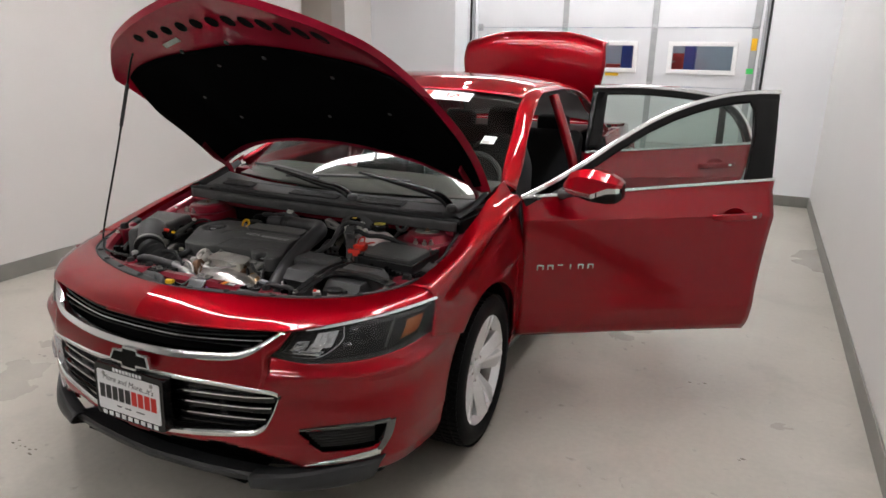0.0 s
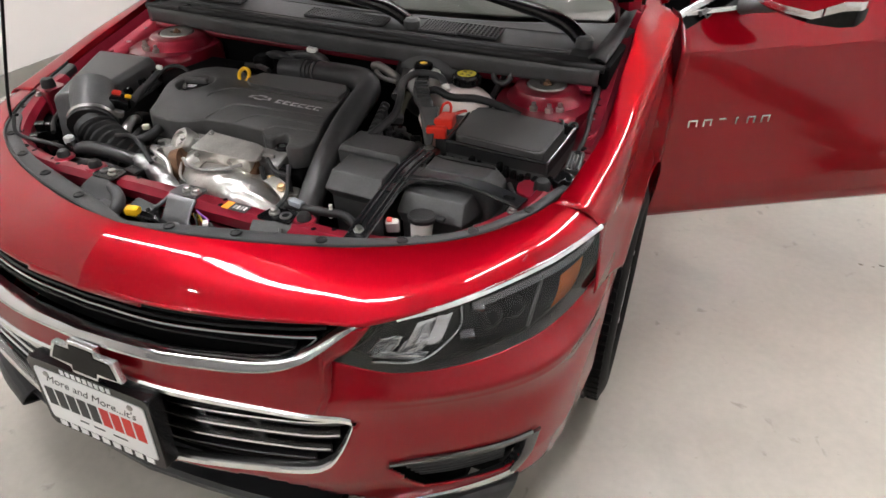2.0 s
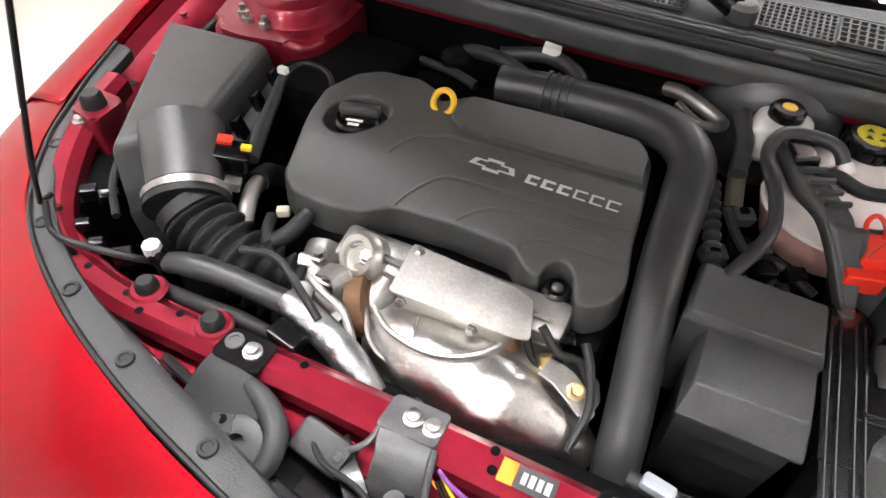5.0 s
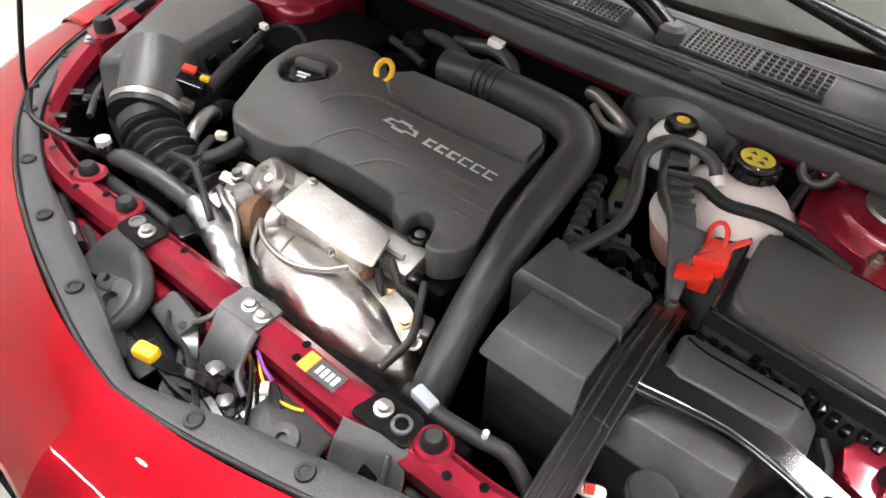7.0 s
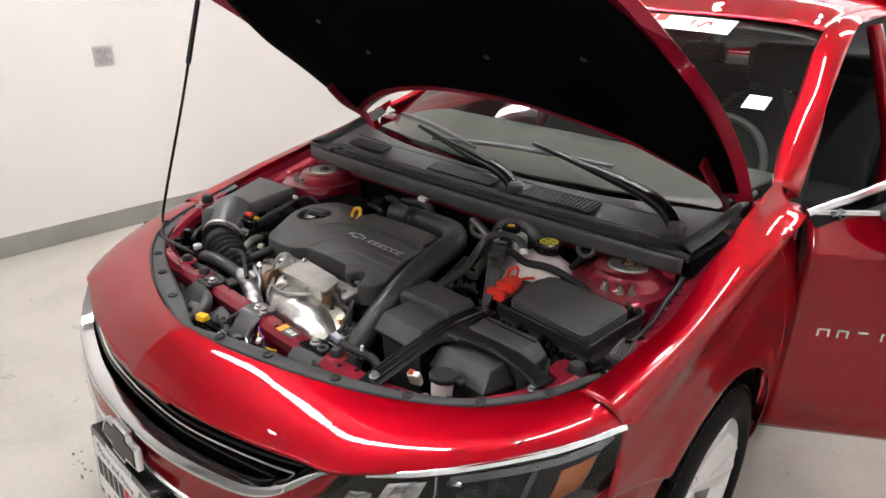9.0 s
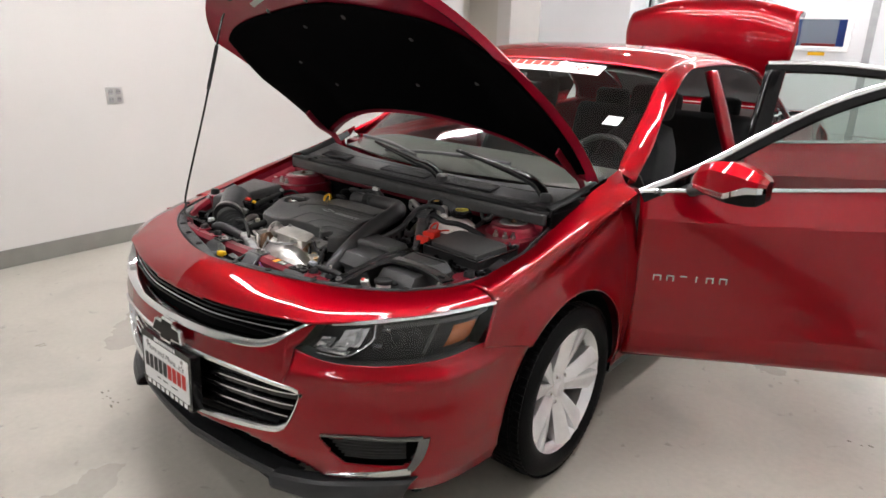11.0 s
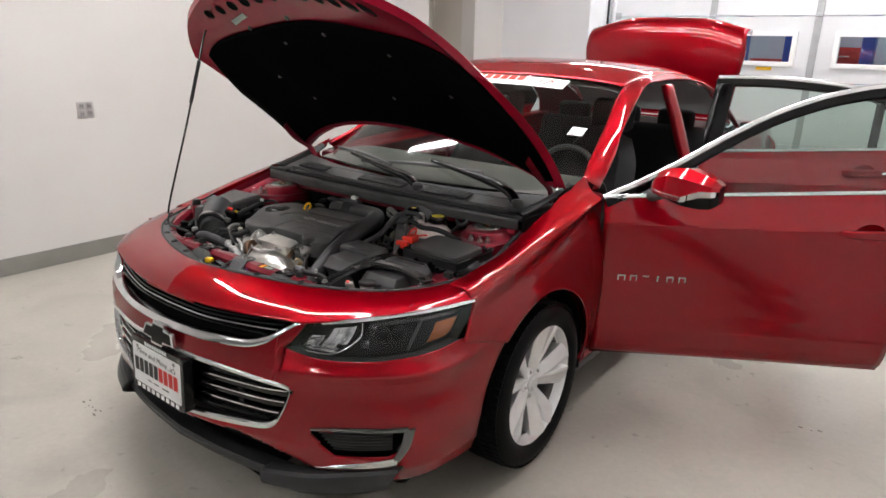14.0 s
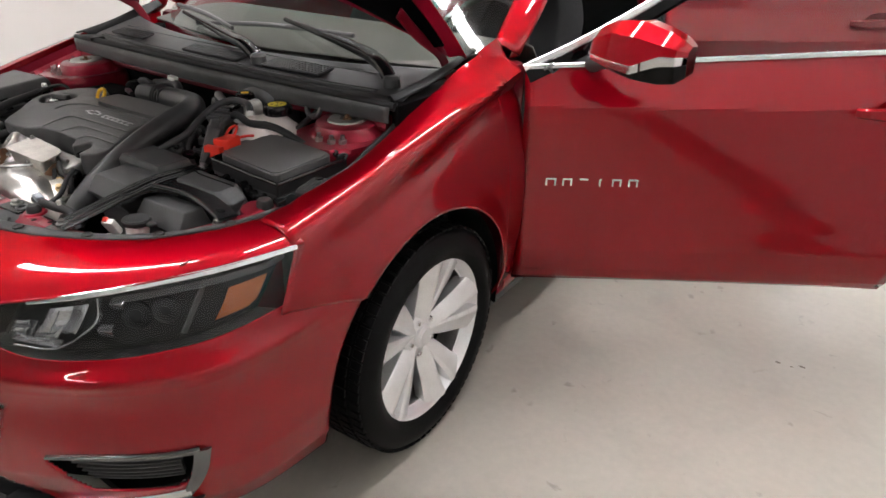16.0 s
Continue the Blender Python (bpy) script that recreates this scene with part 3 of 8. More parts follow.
def fascia_rows():
    rows = []
    nu, nz = 150, 84
    for k in range(nz):
        row = []
        for i in range(nu):
            u = i / (nu - 1)
            z = 0.235 + (0.60 - 0.235) * k / 50 if k <= 50 else None
            if z is None:
                q = (k - 50) / (nz - 51)
                s0 = u * 1.36
                x0 = float(np.interp(s0, PLEN, PLAN[:, 0]))
                y0 = float(np.interp(s0, PLEN, PLAN[:, 1]))
                lamp = None
                if y0 > -0.495:
                    zt = lerp(y0, *SEAM)
                elif x0 > 0.50:
                    f = (s0 - S_LAMP[0]) / (S_LAMP[1] - S_LAMP[0])
                    lamp = LOW[min(199, max(0, int(f * 199)))]
                    zt = lamp[2]
                else:
                    zt = 0.80
                z = 0.60 + (zt - 0.60) * q
                p = fascia(u * s_end(z), z)
                if lamp is not None:
                    w = max(0.0, (q - 0.25) / 0.75) ** 1.3
                    p = p + (Vector(lamp) - fascia(u * s_end(zt), zt)) * w
                row.append(p)
                continue
            row.append(fascia(u * s_end(z), z))
        rows.append(row)
    return rows


rows = fascia_rows()
CUT = max(i for i in range(150) if float(np.interp(i / 149 * 1.36, PLEN, PLAN[:, 0])) <= 0.50)
bumper = grid_bm(rows[:51], keep=keep_fascia)
grid_bm([r[:CUT + 1] for r in rows[50:]], bumper, keep=keep_fascia)
grid_bm([r[CUT + 1:] for r in rows[50:]], bumper, keep=keep_fascia)
# corner of the bumper that runs up beside the lamp's inner end
left = np.array([tuple(r[CUT]) for r in rows[50:]])
inner = spline([HL_LOW[0], HL_IN, HL_TOP0], 20)
right = np.concatenate([np.array([tuple(r[CUT + 1]) for r in rows[50:]]), inner[1:]])
zs_ = np.linspace(0.60, 0.80, 36)
pick = lambda c, z: np.array([np.interp(z, c[:, 2], c[:, k]) for k in range(3)])
grid_bm([[pick(left, z) * (1 - f) + pick(right, z) * f for f in np.linspace(0, 1, 9)] for z in zs_], bumper, keep=keep_fascia)
cpart("front_bumper", mirror_bm(bumper), PAINT, thick=0.004)


def on_fascia(pts, n, out):
    """A smooth line over the bumper through (x, z) corners."""
    q = spline(pts, n)
    return [fascia(s_at(abs(x)), z, out) * 1.0 if x >= 0 else Vector((-1, 1, 1)) * fascia(s_at(-x), z, out) for x, z in q]


def mirrored_line(pts):
    return [(-x, z) for x, z in pts[::-1] if x > 1e-6] + list(pts)


# nose cap between the hood opening and the grille
A_LINE = [(0, -0.862, 0.868), (0.15, -0.842, 0.864), (0.325, -0.79, 0.858), (0.49, -0.723, 0.854), (0.63, -0.64, 0.853), (0.735, -0.52, 0.855), (0.80, -0.39, 0.862)]
B_LINE = [(0, -0.992, 0.787), (0.3, -0.955, 0.797), (0.50, -0.90, 0.803), (0.585, -0.868, 0.806), (0.72, -0.735, 0.817), (0.83, -0.565, 0.824), (0.893, -0.405, 0.828)]
a, b_ = spline(A_LINE, 40), spline(B_LINE, 40)
mid1 = a * 0.66 + b_ * 0.34 + np.array([0, 0, 0.0078])
mid2 = a * 0.28 + b_ * 0.72 + np.array([0, -0.002, 0.0092])
lo = a + np.array([0, 0.004, -0.018])
lo[:, 0] *= 0.995
ridge = np.zeros((40, 3))
ridge[:, 2] = 0.011 * np.clip(1 - a[:, 0] / 0.26, 0, 1)
cpart("nose_panel", mirror_bm(grid_bm(patch([lo, a + np.array([0, 0.0006, -0.0025]), a + np.array([0, -0.0022, -0.0003]), mid1 + ridge, mid2 + ridge * 1.2, b_ + ridge * 0.5], 60, 26))), PAINT, thick=0.003, sharp=7)

# front fenders: one column of points for each y
GAP = spline([(0.788, -0.44, 0.858), (0.822, -0.2, 0.905), (0.818, 0.0, 0.955), (0.805, 0.2, 1.01), (0.797, 0.40, 1.064), (0.802, 0.52, 1.098)], 120)
SHO = spline([(0.886, -0.44, 0.820), (0.898, -0.2, 0.868), (0.903, 0, 0.914), (0.902, 0.2, 0.960), (0.896, 0.40, 0.996), (0.890, 0.52, 1.006)], 120)


def at_y(curve, y):
    return [float(np.interp(y, curve[:, 1], curve[:, k])) for k in range(3)]


def fender_bottom(y):
    if y < -0.2:
        return max(lerp(y, *SEAM) + 0.003, HUBZ + math.sqrt(R_ARCH ** 2 - y * y) if y > -R_ARCH else 0.0)
    if abs(y) < R_ARCH:
        return HUBZ + math.sqrt(R_ARCH ** 2 - y * y)
    return 0.215


def fender():
    ys = [-0.43 + 0.13 * i / 8 for i in range(8)] + [R_ARCH * math.sin(q) for q in np.linspace(math.asin(-0.30 / R_ARCH), math.pi / 2 - 0.001, 44)] + list(np.linspace(R_ARCH + 0.002, 0.50, 9))
    g = []
    for y in ys:
        p0, p1 = Vector(at_y(GAP, y)), Vector(at_y(SHO, y))
        zb = fender_bottom(y)
        zs = np.linspace(p1.z - 0.10, zb, 7)
        flute = min(1.0, max(0.0, (y + 0.05) / 0.4))
        col = [(p0.x - 0.006, y, p0.z - 0.02), (p0.x - 0.0015, y, p0.z - 0.003), tuple(p0), tuple(p0 * 0.5 + p1 * 0.5 + Vector((1, 0, 1)) * lerp(y, (-0.1, 0.15, 0.42), (0.014, 0.008, -0.010))), tuple(p1), (side(y, p1.z - 0.05) - 0.008 * min(1, (y + 0.43) / 0.2) - 0.012 * flute, y, p1.z - 0.05)] + [(side(y, z) - (0.005 * flute if k_ == 0 else 0.0), y, z) for k_, z in enumerate(zs)]
        line = spline(col, 46)
        w = max(0.0, (-0.30 - y) / 0.13)
        line[:, 1] -= w * 0.065 * np.clip((0.822 - line[:, 2]) / 0.11, 0, 1)
        g.append(line)
    return np.stack(g, 1)


fg = fender()
cpart("front_fender", grid_bm(fg), PAINT, thick=0.003)
cpart("front_fender", grid_bm(flip_x(fg)), PAINT, thick=0.003)


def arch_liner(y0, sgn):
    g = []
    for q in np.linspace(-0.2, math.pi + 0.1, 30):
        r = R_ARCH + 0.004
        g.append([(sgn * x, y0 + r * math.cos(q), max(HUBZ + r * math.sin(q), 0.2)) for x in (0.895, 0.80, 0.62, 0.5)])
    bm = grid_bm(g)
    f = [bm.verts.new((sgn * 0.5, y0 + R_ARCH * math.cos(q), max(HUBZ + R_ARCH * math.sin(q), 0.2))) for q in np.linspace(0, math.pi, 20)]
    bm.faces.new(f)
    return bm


# liners coloured near black for the shade inside the arches
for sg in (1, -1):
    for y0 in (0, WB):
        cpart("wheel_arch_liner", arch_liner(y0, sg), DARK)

# windscreen, roof, pillars
def whole(r):
    """A row of points from the middle outwards, mirrored to the full width."""
    return [(-x, y, z) for x, y, z in r[:0:-1]] + list(r)


def arc_row(half, y0, y1, z0, z1, e):
    """Points from the middle to the edge along one bowed line of the windscreen."""
    return [(half * f, y0 + (y1 - y0) * f ** e, z0 + (z1 - z0) * f ** e) for f in (0, 0.2, 0.4, 0.6, 0.8, 1.0)]


WS = [arc_row(0.792, 0.195, 0.50, 1.010, 1.038, 2.2), arc_row(0.742, 0.41, 0.655, 1.142, 1.132, 2.25), arc_row(0.712, 0.615, 0.815, 1.262, 1.226, 2.3), arc_row(0.686, 0.838, 0.975, 1.375, 1.330, 2.35), arc_row(0.660, 1.065, 1.145, 1.474, 1.434, 2.4)]
ws = cpart("windscreen", grid_bm(patch([whole(r) for r in WS], 65, 30)), WINDSHIELD, "clear laminated windscreen")
ws.visible_shadow = False
RF = [[(0, 1.065, 1.474), (0.36, 1.075, 1.468), (0.58, 1.11, 1.452), (0.66, 1.145, 1.434)],
      [(0, 1.45, 1.545), (0.36, 1.45, 1.538), (0.57, 1.46, 1.512), (0.655, 1.47, 1.478)],
      [(0, 2.0, 1.536), (0.36, 2.0, 1.530), (0.56, 2.0, 1.506), (0.645, 2.0, 1.474)],
      [(0, 2.72, 1.450), (0.34, 2.71, 1.444), (0.53, 2.69, 1.426), (0.605, 2.65, 1.40)]]
cpart("roof", grid_bm(patch([whole(r) for r in RF], 41, 30)), PAINT, thick=0.004)
EDGE = [(0.798, 0.49, 1.075), (0.746, 0.66, 1.146), (0.702, 0.88, 1.268), (0.66, 1.145, 1.436), (0.655, 1.47, 1.480), (0.645, 2.0, 1.476), (0.605, 2.65, 1.40), (0.58, 3.02, 1.27), (0.60, 3.33, 1.11)]
OPEN = [(0.843, 0.56, 1.035), (0.806, 0.78, 1.152), (0.766, 0.96, 1.276), (0.722, 1.26, 1.432), (0.702, 1.50, 1.452), (0.695, 2.0, 1.446), (0.705, 2.42, 1.380), (0.755, 2.75, 1.22), (0.83, 2.92, 1.05)]
e, o = spline(EDGE, 60), spline(OPEN, 60)
m_ = e * 0.78 + o * 0.22 + np.array([0.006, 0, 0.007])
m2 = e * 0.42 + o * 0.58 + np.array([0.014, 0, 0.001])
rg = patch([e + np.array([-0.012, 0, -0.012]), e, m_, m2, o, o + np.array([-0.035, 0, -0.012])], 80, 14)
cpart("roof_rail", grid_bm(rg), PAINT, thick=0.004)
cpart("roof_rail", grid_bm(flip_x(rg)), PAINT, thick=0.004)
# drip channel and pillar between the doors
for sg in (1, -1):
    bp = patch([[(0.70, 1.60, 1.432), (0.79, 1.63, 1.16), (0.852, 1.655, 0.9), (0.858, 1.66, 0.3)],
                [(0.712, 1.66, 1.434), (0.81, 1.69, 1.16), (0.872, 1.71, 0.9), (0.872, 1.71, 0.3)],
                [(0.70, 1.73, 1.432), (0.80, 1.75, 1.16), (0.858, 1.77, 0.9), (0.858, 1.77, 0.3)]], 24, 8)
    bp[..., 0] *= sg
    cpart("centre_pillar", grid_bm(bp), PAINT, thick=0.03)
    sl = patch([[(0.70, 0.50, 0.335), (0.70, 2.55, 0.335)], [(0.80, 0.50, 0.345), (0.80, 2.55, 0.345)], [(0.865, 0.50, 0.31), (0.865, 2.5, 0.31)],
                [(0.862, 0.50, 0.24), (0.862, 2.5, 0.24)], [(0.80, 0.50, 0.175), (0.80, 2.5, 0.175)]], 12, 16)
    sl[..., 0] *= sg
    cpart("sill", grid_bm(sl), PAINT, thick=0.004)
    sk = box((0.06, 2.05, 0.06), (sg * 0.79, 1.5, 0.175), bevel=0.015)
    cpart("sill_skirt", sk, BLACK)
    # panel behind the front wheel, closing fender and door opening
    cpart("hinge_pillar", box((0.12, 0.10, 0.80), (sg * 0.80, 0.53, 0.62), bevel=0.02), PAINT_IN)


# rear quarters, the closed flank, tail
def flank(y_from, y_to, ztop, n=90):
    g = []
    for y in np.linspace(y_from, y_to, n):
        zb = 0.23
        if abs(y - WB) < R_ARCH:
            zb = HUBZ + math.sqrt(R_ARCH ** 2 - (y - WB) ** 2)
        elif y > WB:
            zb = lerp(y, (WB + R_ARCH, 3.9), (0.26, 0.36))
        zt = ztop(y)
        g.append([(side(y, z) - 0.0, y, z) for z in np.linspace(zb, zt, 22)] + [(side(y, zt) - 0.05, y, zt + 0.006), (side(y, zt) - 0.09, y, zt - 0.01)])
    return np.stack(g, 1)


def belt(y):
    return lerp(y, (0.5, 1.7, 2.6, 3.0, 3.85), (1.01, 1.05, 1.085, 1.10, 1.06))


q = flank(2.56, 3.84, belt)
cpart("rear_quarter", grid_bm(q, keep=lambda c: c.z < 1.2), PAINT, thick=0.004)
cpart("rear_quarter", grid_bm(flip_x(q)), PAINT, thick=0.004)
d = flank(0.505, 2.555, belt, 60)
cpart("flank_panel", grid_bm(flip_x(d)), PAINT, thick=0.004)
gl = patch([[(-x, y, z) for x, y, z in OPEN[:-1]], [(-0.845, 0.58, 1.015), (-0.855, 1.7, 1.05), (-0.84, 2.78, 1.09)]], 30, 8)
cpart("side_glass", grid_bm(gl), SIDEGLASS, "closed door windows").visible_shadow = False
cpart("chrome_belt_strip", tube([(-side(y, belt(y)) - 0.004, y, belt(y)) for y in np.linspace(0.55, 2.8, 8)], 0.008, 30, 8), CHROME)
TAIL = [[(0, 3.86, 1.06), (0.45, 3.84, 1.06), (0.70, 3.80, 1.06), (0.75, 3.78, 1.05)], [(0, 3.93, 0.85), (0.5, 3.91, 0.85), (0.80, 3.86, 0.85), (0.835, 3.82, 0.85)],
        [(0, 3.95, 0.55), (0.5, 3.93, 0.55), (0.80, 3.88, 0.55), (0.84, 3.83, 0.55)], [(0, 3.88, 0.26), (0.5, 3.86, 0.26), (0.75, 3.82, 0.28), (0.80, 3.8, 0.3)]]
cpart("rear_bumper", mirror_bm(grid_bm(patch(TAIL, 20, 16), keep=lambda c: not (c.z > 0.80 and abs(c.x) < 0.58))), PAINT, thick=0.004)
for sg in (1, -1):
    tl = patch([[(0.60, 3.875, 1.02), (0.78, 3.80, 1.03), (0.80, 3.55, 1.03)], [(0.60, 3.92, 0.90), (0.83, 3.85, 0.90), (0.885, 3.6, 0.93)], [(0.62, 3.935, 0.84), (0.85, 3.86, 0.84), (0.895, 3.62, 0.86)]], 14, 8)
    tl[..., 0] *= sg
    cpart("tail_lamp", grid_bm(tl + np.array([sg * 0.006, 0.008, 0])), mat("tail_lamp_red", (0.35, 0.01, 0.01), 0.1, 0, 1.0), "red tail lamp lens", thick=0.01)
rgl = patch([[(0, 2.73, 1.43), (0.40, 2.71, 1.42), (0.57, 2.68, 1.395)], [(0, 3.06, 1.27), (0.4, 3.05, 1.265), (0.56, 3.02, 1.255)], [(0, 3.36, 1.10), (0.4, 3.35, 1.10), (0.60, 3.33, 1.095)]], 14, 10)
cpart("rear_window", mirror_bm(grid_bm(rgl)), WINDSHIELD).visible_shadow = False
b = box((1.20, 0.05, 0.04), (0, 3.36, 1.075), bevel=0.01)
cpart("parcel_edge", b, PAINT)
for sg in (1, -1):
    dk = patch([[(0.60, 3.34, 1.09), (0.80, 3.34, 1.10)], [(0.60, 3.6, 1.085), (0.80, 3.6, 1.09)], [(0.60, 3.86, 1.05), (0.76, 3.82, 1.055)]], 6, 8)
    dk[..., 0] *= sg
    cpart("rear_deck_edge", grid_bm(dk), PAINT, thick=0.004)
b = wall_box(-0.62, 0.62, 3.30, 3.84, 0.42, 0.44)
wall_box(-0.64, -0.62, 3.30, 3.84, 0.42, 1.06, bm=b)
wall_box(0.62, 0.64, 3.30, 3.84, 0.42, 1.06, bm=b)
wall_box(-0.62, 0.62, 3.26, 3.30, 0.42, 1.05, bm=b)
cpart("trunk_lining", b, FABRIC)
# underbody, the shade beneath the car put into its near-black colour
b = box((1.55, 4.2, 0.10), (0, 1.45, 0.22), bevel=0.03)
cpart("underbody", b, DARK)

# trunk lid standing up
LID0 = [[(0, 3.36, 1.115), (0.3, 3.36, 1.115), (0.53, 3.36, 1.10)], [(0, 3.31, 1.32), (0.3, 3.31, 1.32), (0.565, 3.325, 1.31)],
       [(0, 3.29, 1.52), (0.3, 3.295, 1.515), (0.59, 3.315, 1.47)], [(0, 3.30, 1.66), (0.3, 3.305, 1.65), (0.585, 3.33, 1.585)],
       [(0, 3.34, 1.725), (0.3, 3.345, 1.712), (0.575, 3.375, 1.645)], [(0, 3.42, 1.74), (0.3, 3.425, 1.73), (0.575, 3.45, 1.66)],
       [(0, 3.62, 1.72), (0.3, 3.62, 1.71), (0.55, 3.63, 1.65)]]
LID = [[(x * 1.09, y, 1.193 + (z - 1.115) * 1.06) for x, y, z in r] for r in LID0]
lid = cpart("trunk_lid", mirror_bm(grid_bm(patch(LID, 18, 34))), PAINT, "raised red trunk lid", thick=0.03)
for sg in (1, -1):
    cpart("lid_hinge", tube([(sg * 0.55, 3.38, 0.98), (sg * 0.55, 3.42, 1.10), (sg * 0.55, 3.40, 1.25)], 0.014, 16, 8), SATIN, parent=lid)


# ---------------------------------------------------------------- front end: grilles, lamps, plate, lip
def fascia_fill(poly, depth, material, name, label="", parent=None, m=26, sym=True):
    """A recessed panel behind an opening of the bumper."""
    zs = [z for _, z in poly]
    g = []
    for z in np.linspace(min(zs) - 0.015, max(zs) + 0.012, 12):
        x1 = max(x for x, _ in poly) + 0.012
        x0 = 0 if sym else min(x for x, _ in poly) - 0.012
        g.append([fascia(s_at(x), z, -depth) for x in np.linspace(x0, x1, m)])
    bm = grid_bm(g)
    return cpart(name, mirror_bm(bm) if sym else bm, material, label, parent)


def fascia_post(pts, w, wide, out, n=16):
    """An upright bar on the bumper through (x, z) points: wide across, w deep."""
    bm = bmesh.new()
    loops = []
    e = wide / 2
    for x, z in spline(pts, n):
        sg = 1 if x >= 0 else -1
        ring = []
        for dx, o in ((-e, -w), (-e, -0.004), (-e * 0.55, 0), (e * 0.55, 0), (e, -0.004), (e, -w)):
            v = fascia(s_at(abs(x) + dx), z, out + o)
            ring.append(bm.verts.new((sg * v.x, v.y, v.z)))
        loops.append(ring)
    for a, b in zip(loops, loops[1:]):
        for k in range(6):
            bm.faces.new([a[k], a[(k + 1) % 6], b[(k + 1) % 6], b[k]])
    bm.faces.new(loops[0])
    bm.faces.new(loops[-1])
    bmesh.ops.recalc_face_normals(bm, faces=bm.faces)
    return bm


def fascia_bar(pts, w, h, out, n=60):
    """A flat-faced bar that follows the bumper through (x, z) points: h tall, w deep."""
    q = spline(pts, n)
    bm = bmesh.new()
    loops = []
    hh = np.interp(np.linspace(0, 1, n), np.linspace(0, 1, len(h)), h) if isinstance(h, (list, tuple)) else [h] * n
    for k, (x, z) in enumerate(q):
        sg = 1 if x >= 0 else -1
        s = s_at(abs(x))
        ring = []
        e = hh[k] / 2
        for dz, o in ((-e, -w), (-e, -0.004), (-e * 0.55, 0), (e * 0.55, 0), (e, -0.004), (e, -w)):
            v = fascia(s, z + dz, out + o)
            ring.append(bm.verts.new((sg * v.x, v.y, v.z)))
        loops.append(ring)
    for i in range(n - 1):
        for k in range(6):
            bm.faces.new([loops[i][k], loops[i][(k + 1) % 6], loops[i + 1][(k + 1) % 6], loops[i + 1][k]])
    bm.faces.new(loops[0])
    bm.faces.new(loops[-1][::-1])
    return bm


# near-black sheet behind the slats paints the shade within the grille
ug = fascia_fill(UP_GRILLE, 0.055, DARK, "upper_grille", "black upper grille on a painted shade sheet behind a chrome wing")
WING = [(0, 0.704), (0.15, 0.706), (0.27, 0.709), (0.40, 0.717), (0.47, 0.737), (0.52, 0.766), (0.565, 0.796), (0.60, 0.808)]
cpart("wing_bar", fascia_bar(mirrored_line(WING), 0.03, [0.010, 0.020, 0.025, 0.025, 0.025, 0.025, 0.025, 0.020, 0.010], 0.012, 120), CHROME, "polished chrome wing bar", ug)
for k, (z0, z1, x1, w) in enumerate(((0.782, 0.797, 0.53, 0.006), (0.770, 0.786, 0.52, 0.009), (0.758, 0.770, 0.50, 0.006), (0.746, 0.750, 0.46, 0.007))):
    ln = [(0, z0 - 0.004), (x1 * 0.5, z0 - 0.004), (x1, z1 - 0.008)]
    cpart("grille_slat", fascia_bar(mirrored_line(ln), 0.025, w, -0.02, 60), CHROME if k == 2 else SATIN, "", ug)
# same painted shade behind the lower slats
lg = fascia_fill(LOW_GRILLE, 0.05, DARK, "lower_grille", "black lower grille on a painted shade sheet in a satin chrome frame")
loop = mirrored_line([(0, 0.628), (0.2, 0.624), (0.40, 0.615), (0.515, 0.602), (0.549, 0.590), (0.553, 0.580), (0.537, 0.530), (0.514, 0.480), (0.500, 0.463)])
cpart("frame_top", fascia_bar(loop, 0.02, 0.016, 0.006, 110), SATINCHROME, "", lg)
fb_ = mirrored_line([(0, 0.402), (0.2, 0.416), (0.34, 0.430), (0.43, 0.439), (0.478, 0.449), (0.506, 0.468)])
cpart("frame_bottom", fascia_bar(fb_, 0.02, [0.02, 0.024, 0.022, 0.020, 0.022, 0.024, 0.02], 0.006, 90), SATINCHROME, "", lg)
for z, x1 in ((0.600, 0.50), (0.566, 0.535), (0.527, 0.525), (0.486, 0.505), (0.456, 0.47)):
    cpart("grille_slat", fascia_bar([(-x1, z + 0.004), (-0.2, z), (0, z - 0.004), (0.2, z), (x1, z + 0.004)], 0.03, 0.006, -0.016, 60), CHROME if z in (0.527, 0.486, 0.566) else SATIN, "", lg)
    cpart("grille_slat", fascia_bar([(-x1, z - 0.016), (0, z - 0.020), (x1, z - 0.016)], 0.02, 0.020, -0.030, 40), SATIN, "", lg)
for x in (0.22, 0.34):
    for sg in (1, -1):
        cpart("grille_post", box((0.03, 0.02, 0.17), (sg * x, fascia(s_at(x), 0.51, -0.045).y, 0.51), bevel=0.005), SATIN, "", lg)
# intake closed by a near-black sheet in place of its shade
fascia_fill(INTAKE, 0.10, DARK, "lower_intake", "air intake under the bumper, its shade painted near black")

# plain winged emblem, no lettering
EMB = [(-0.105, -0.022), (-0.038, -0.022), (-0.038, -0.040), (0.038, -0.040), (0.038, -0.022), (0.105, -0.022), (0.088, 0.022), (0.038, 0.022), (0.038, 0.040), (-0.038, 0.040), (-0.038, 0.022), (-0.088, 0.022)]
em = Matrix.Translation((0.030, -1.046, 0.664)) @ pose(0, 0, 0, 80, 0, 0) @ Matrix.Diagonal((0.92, 0.98, 1, 1))
eb = cpart("emblem", prism(EMB, -0.004, 0.010, 0.003, m=em), SATINCHROME, "chrome-rimmed black emblem")
cpart("emblem_face", prism([(x * 0.89, y * 0.77) for x, y in EMB], 0.010, 0.0115, 0.0006, m=em), PILLAR, "black emblem face", eb)

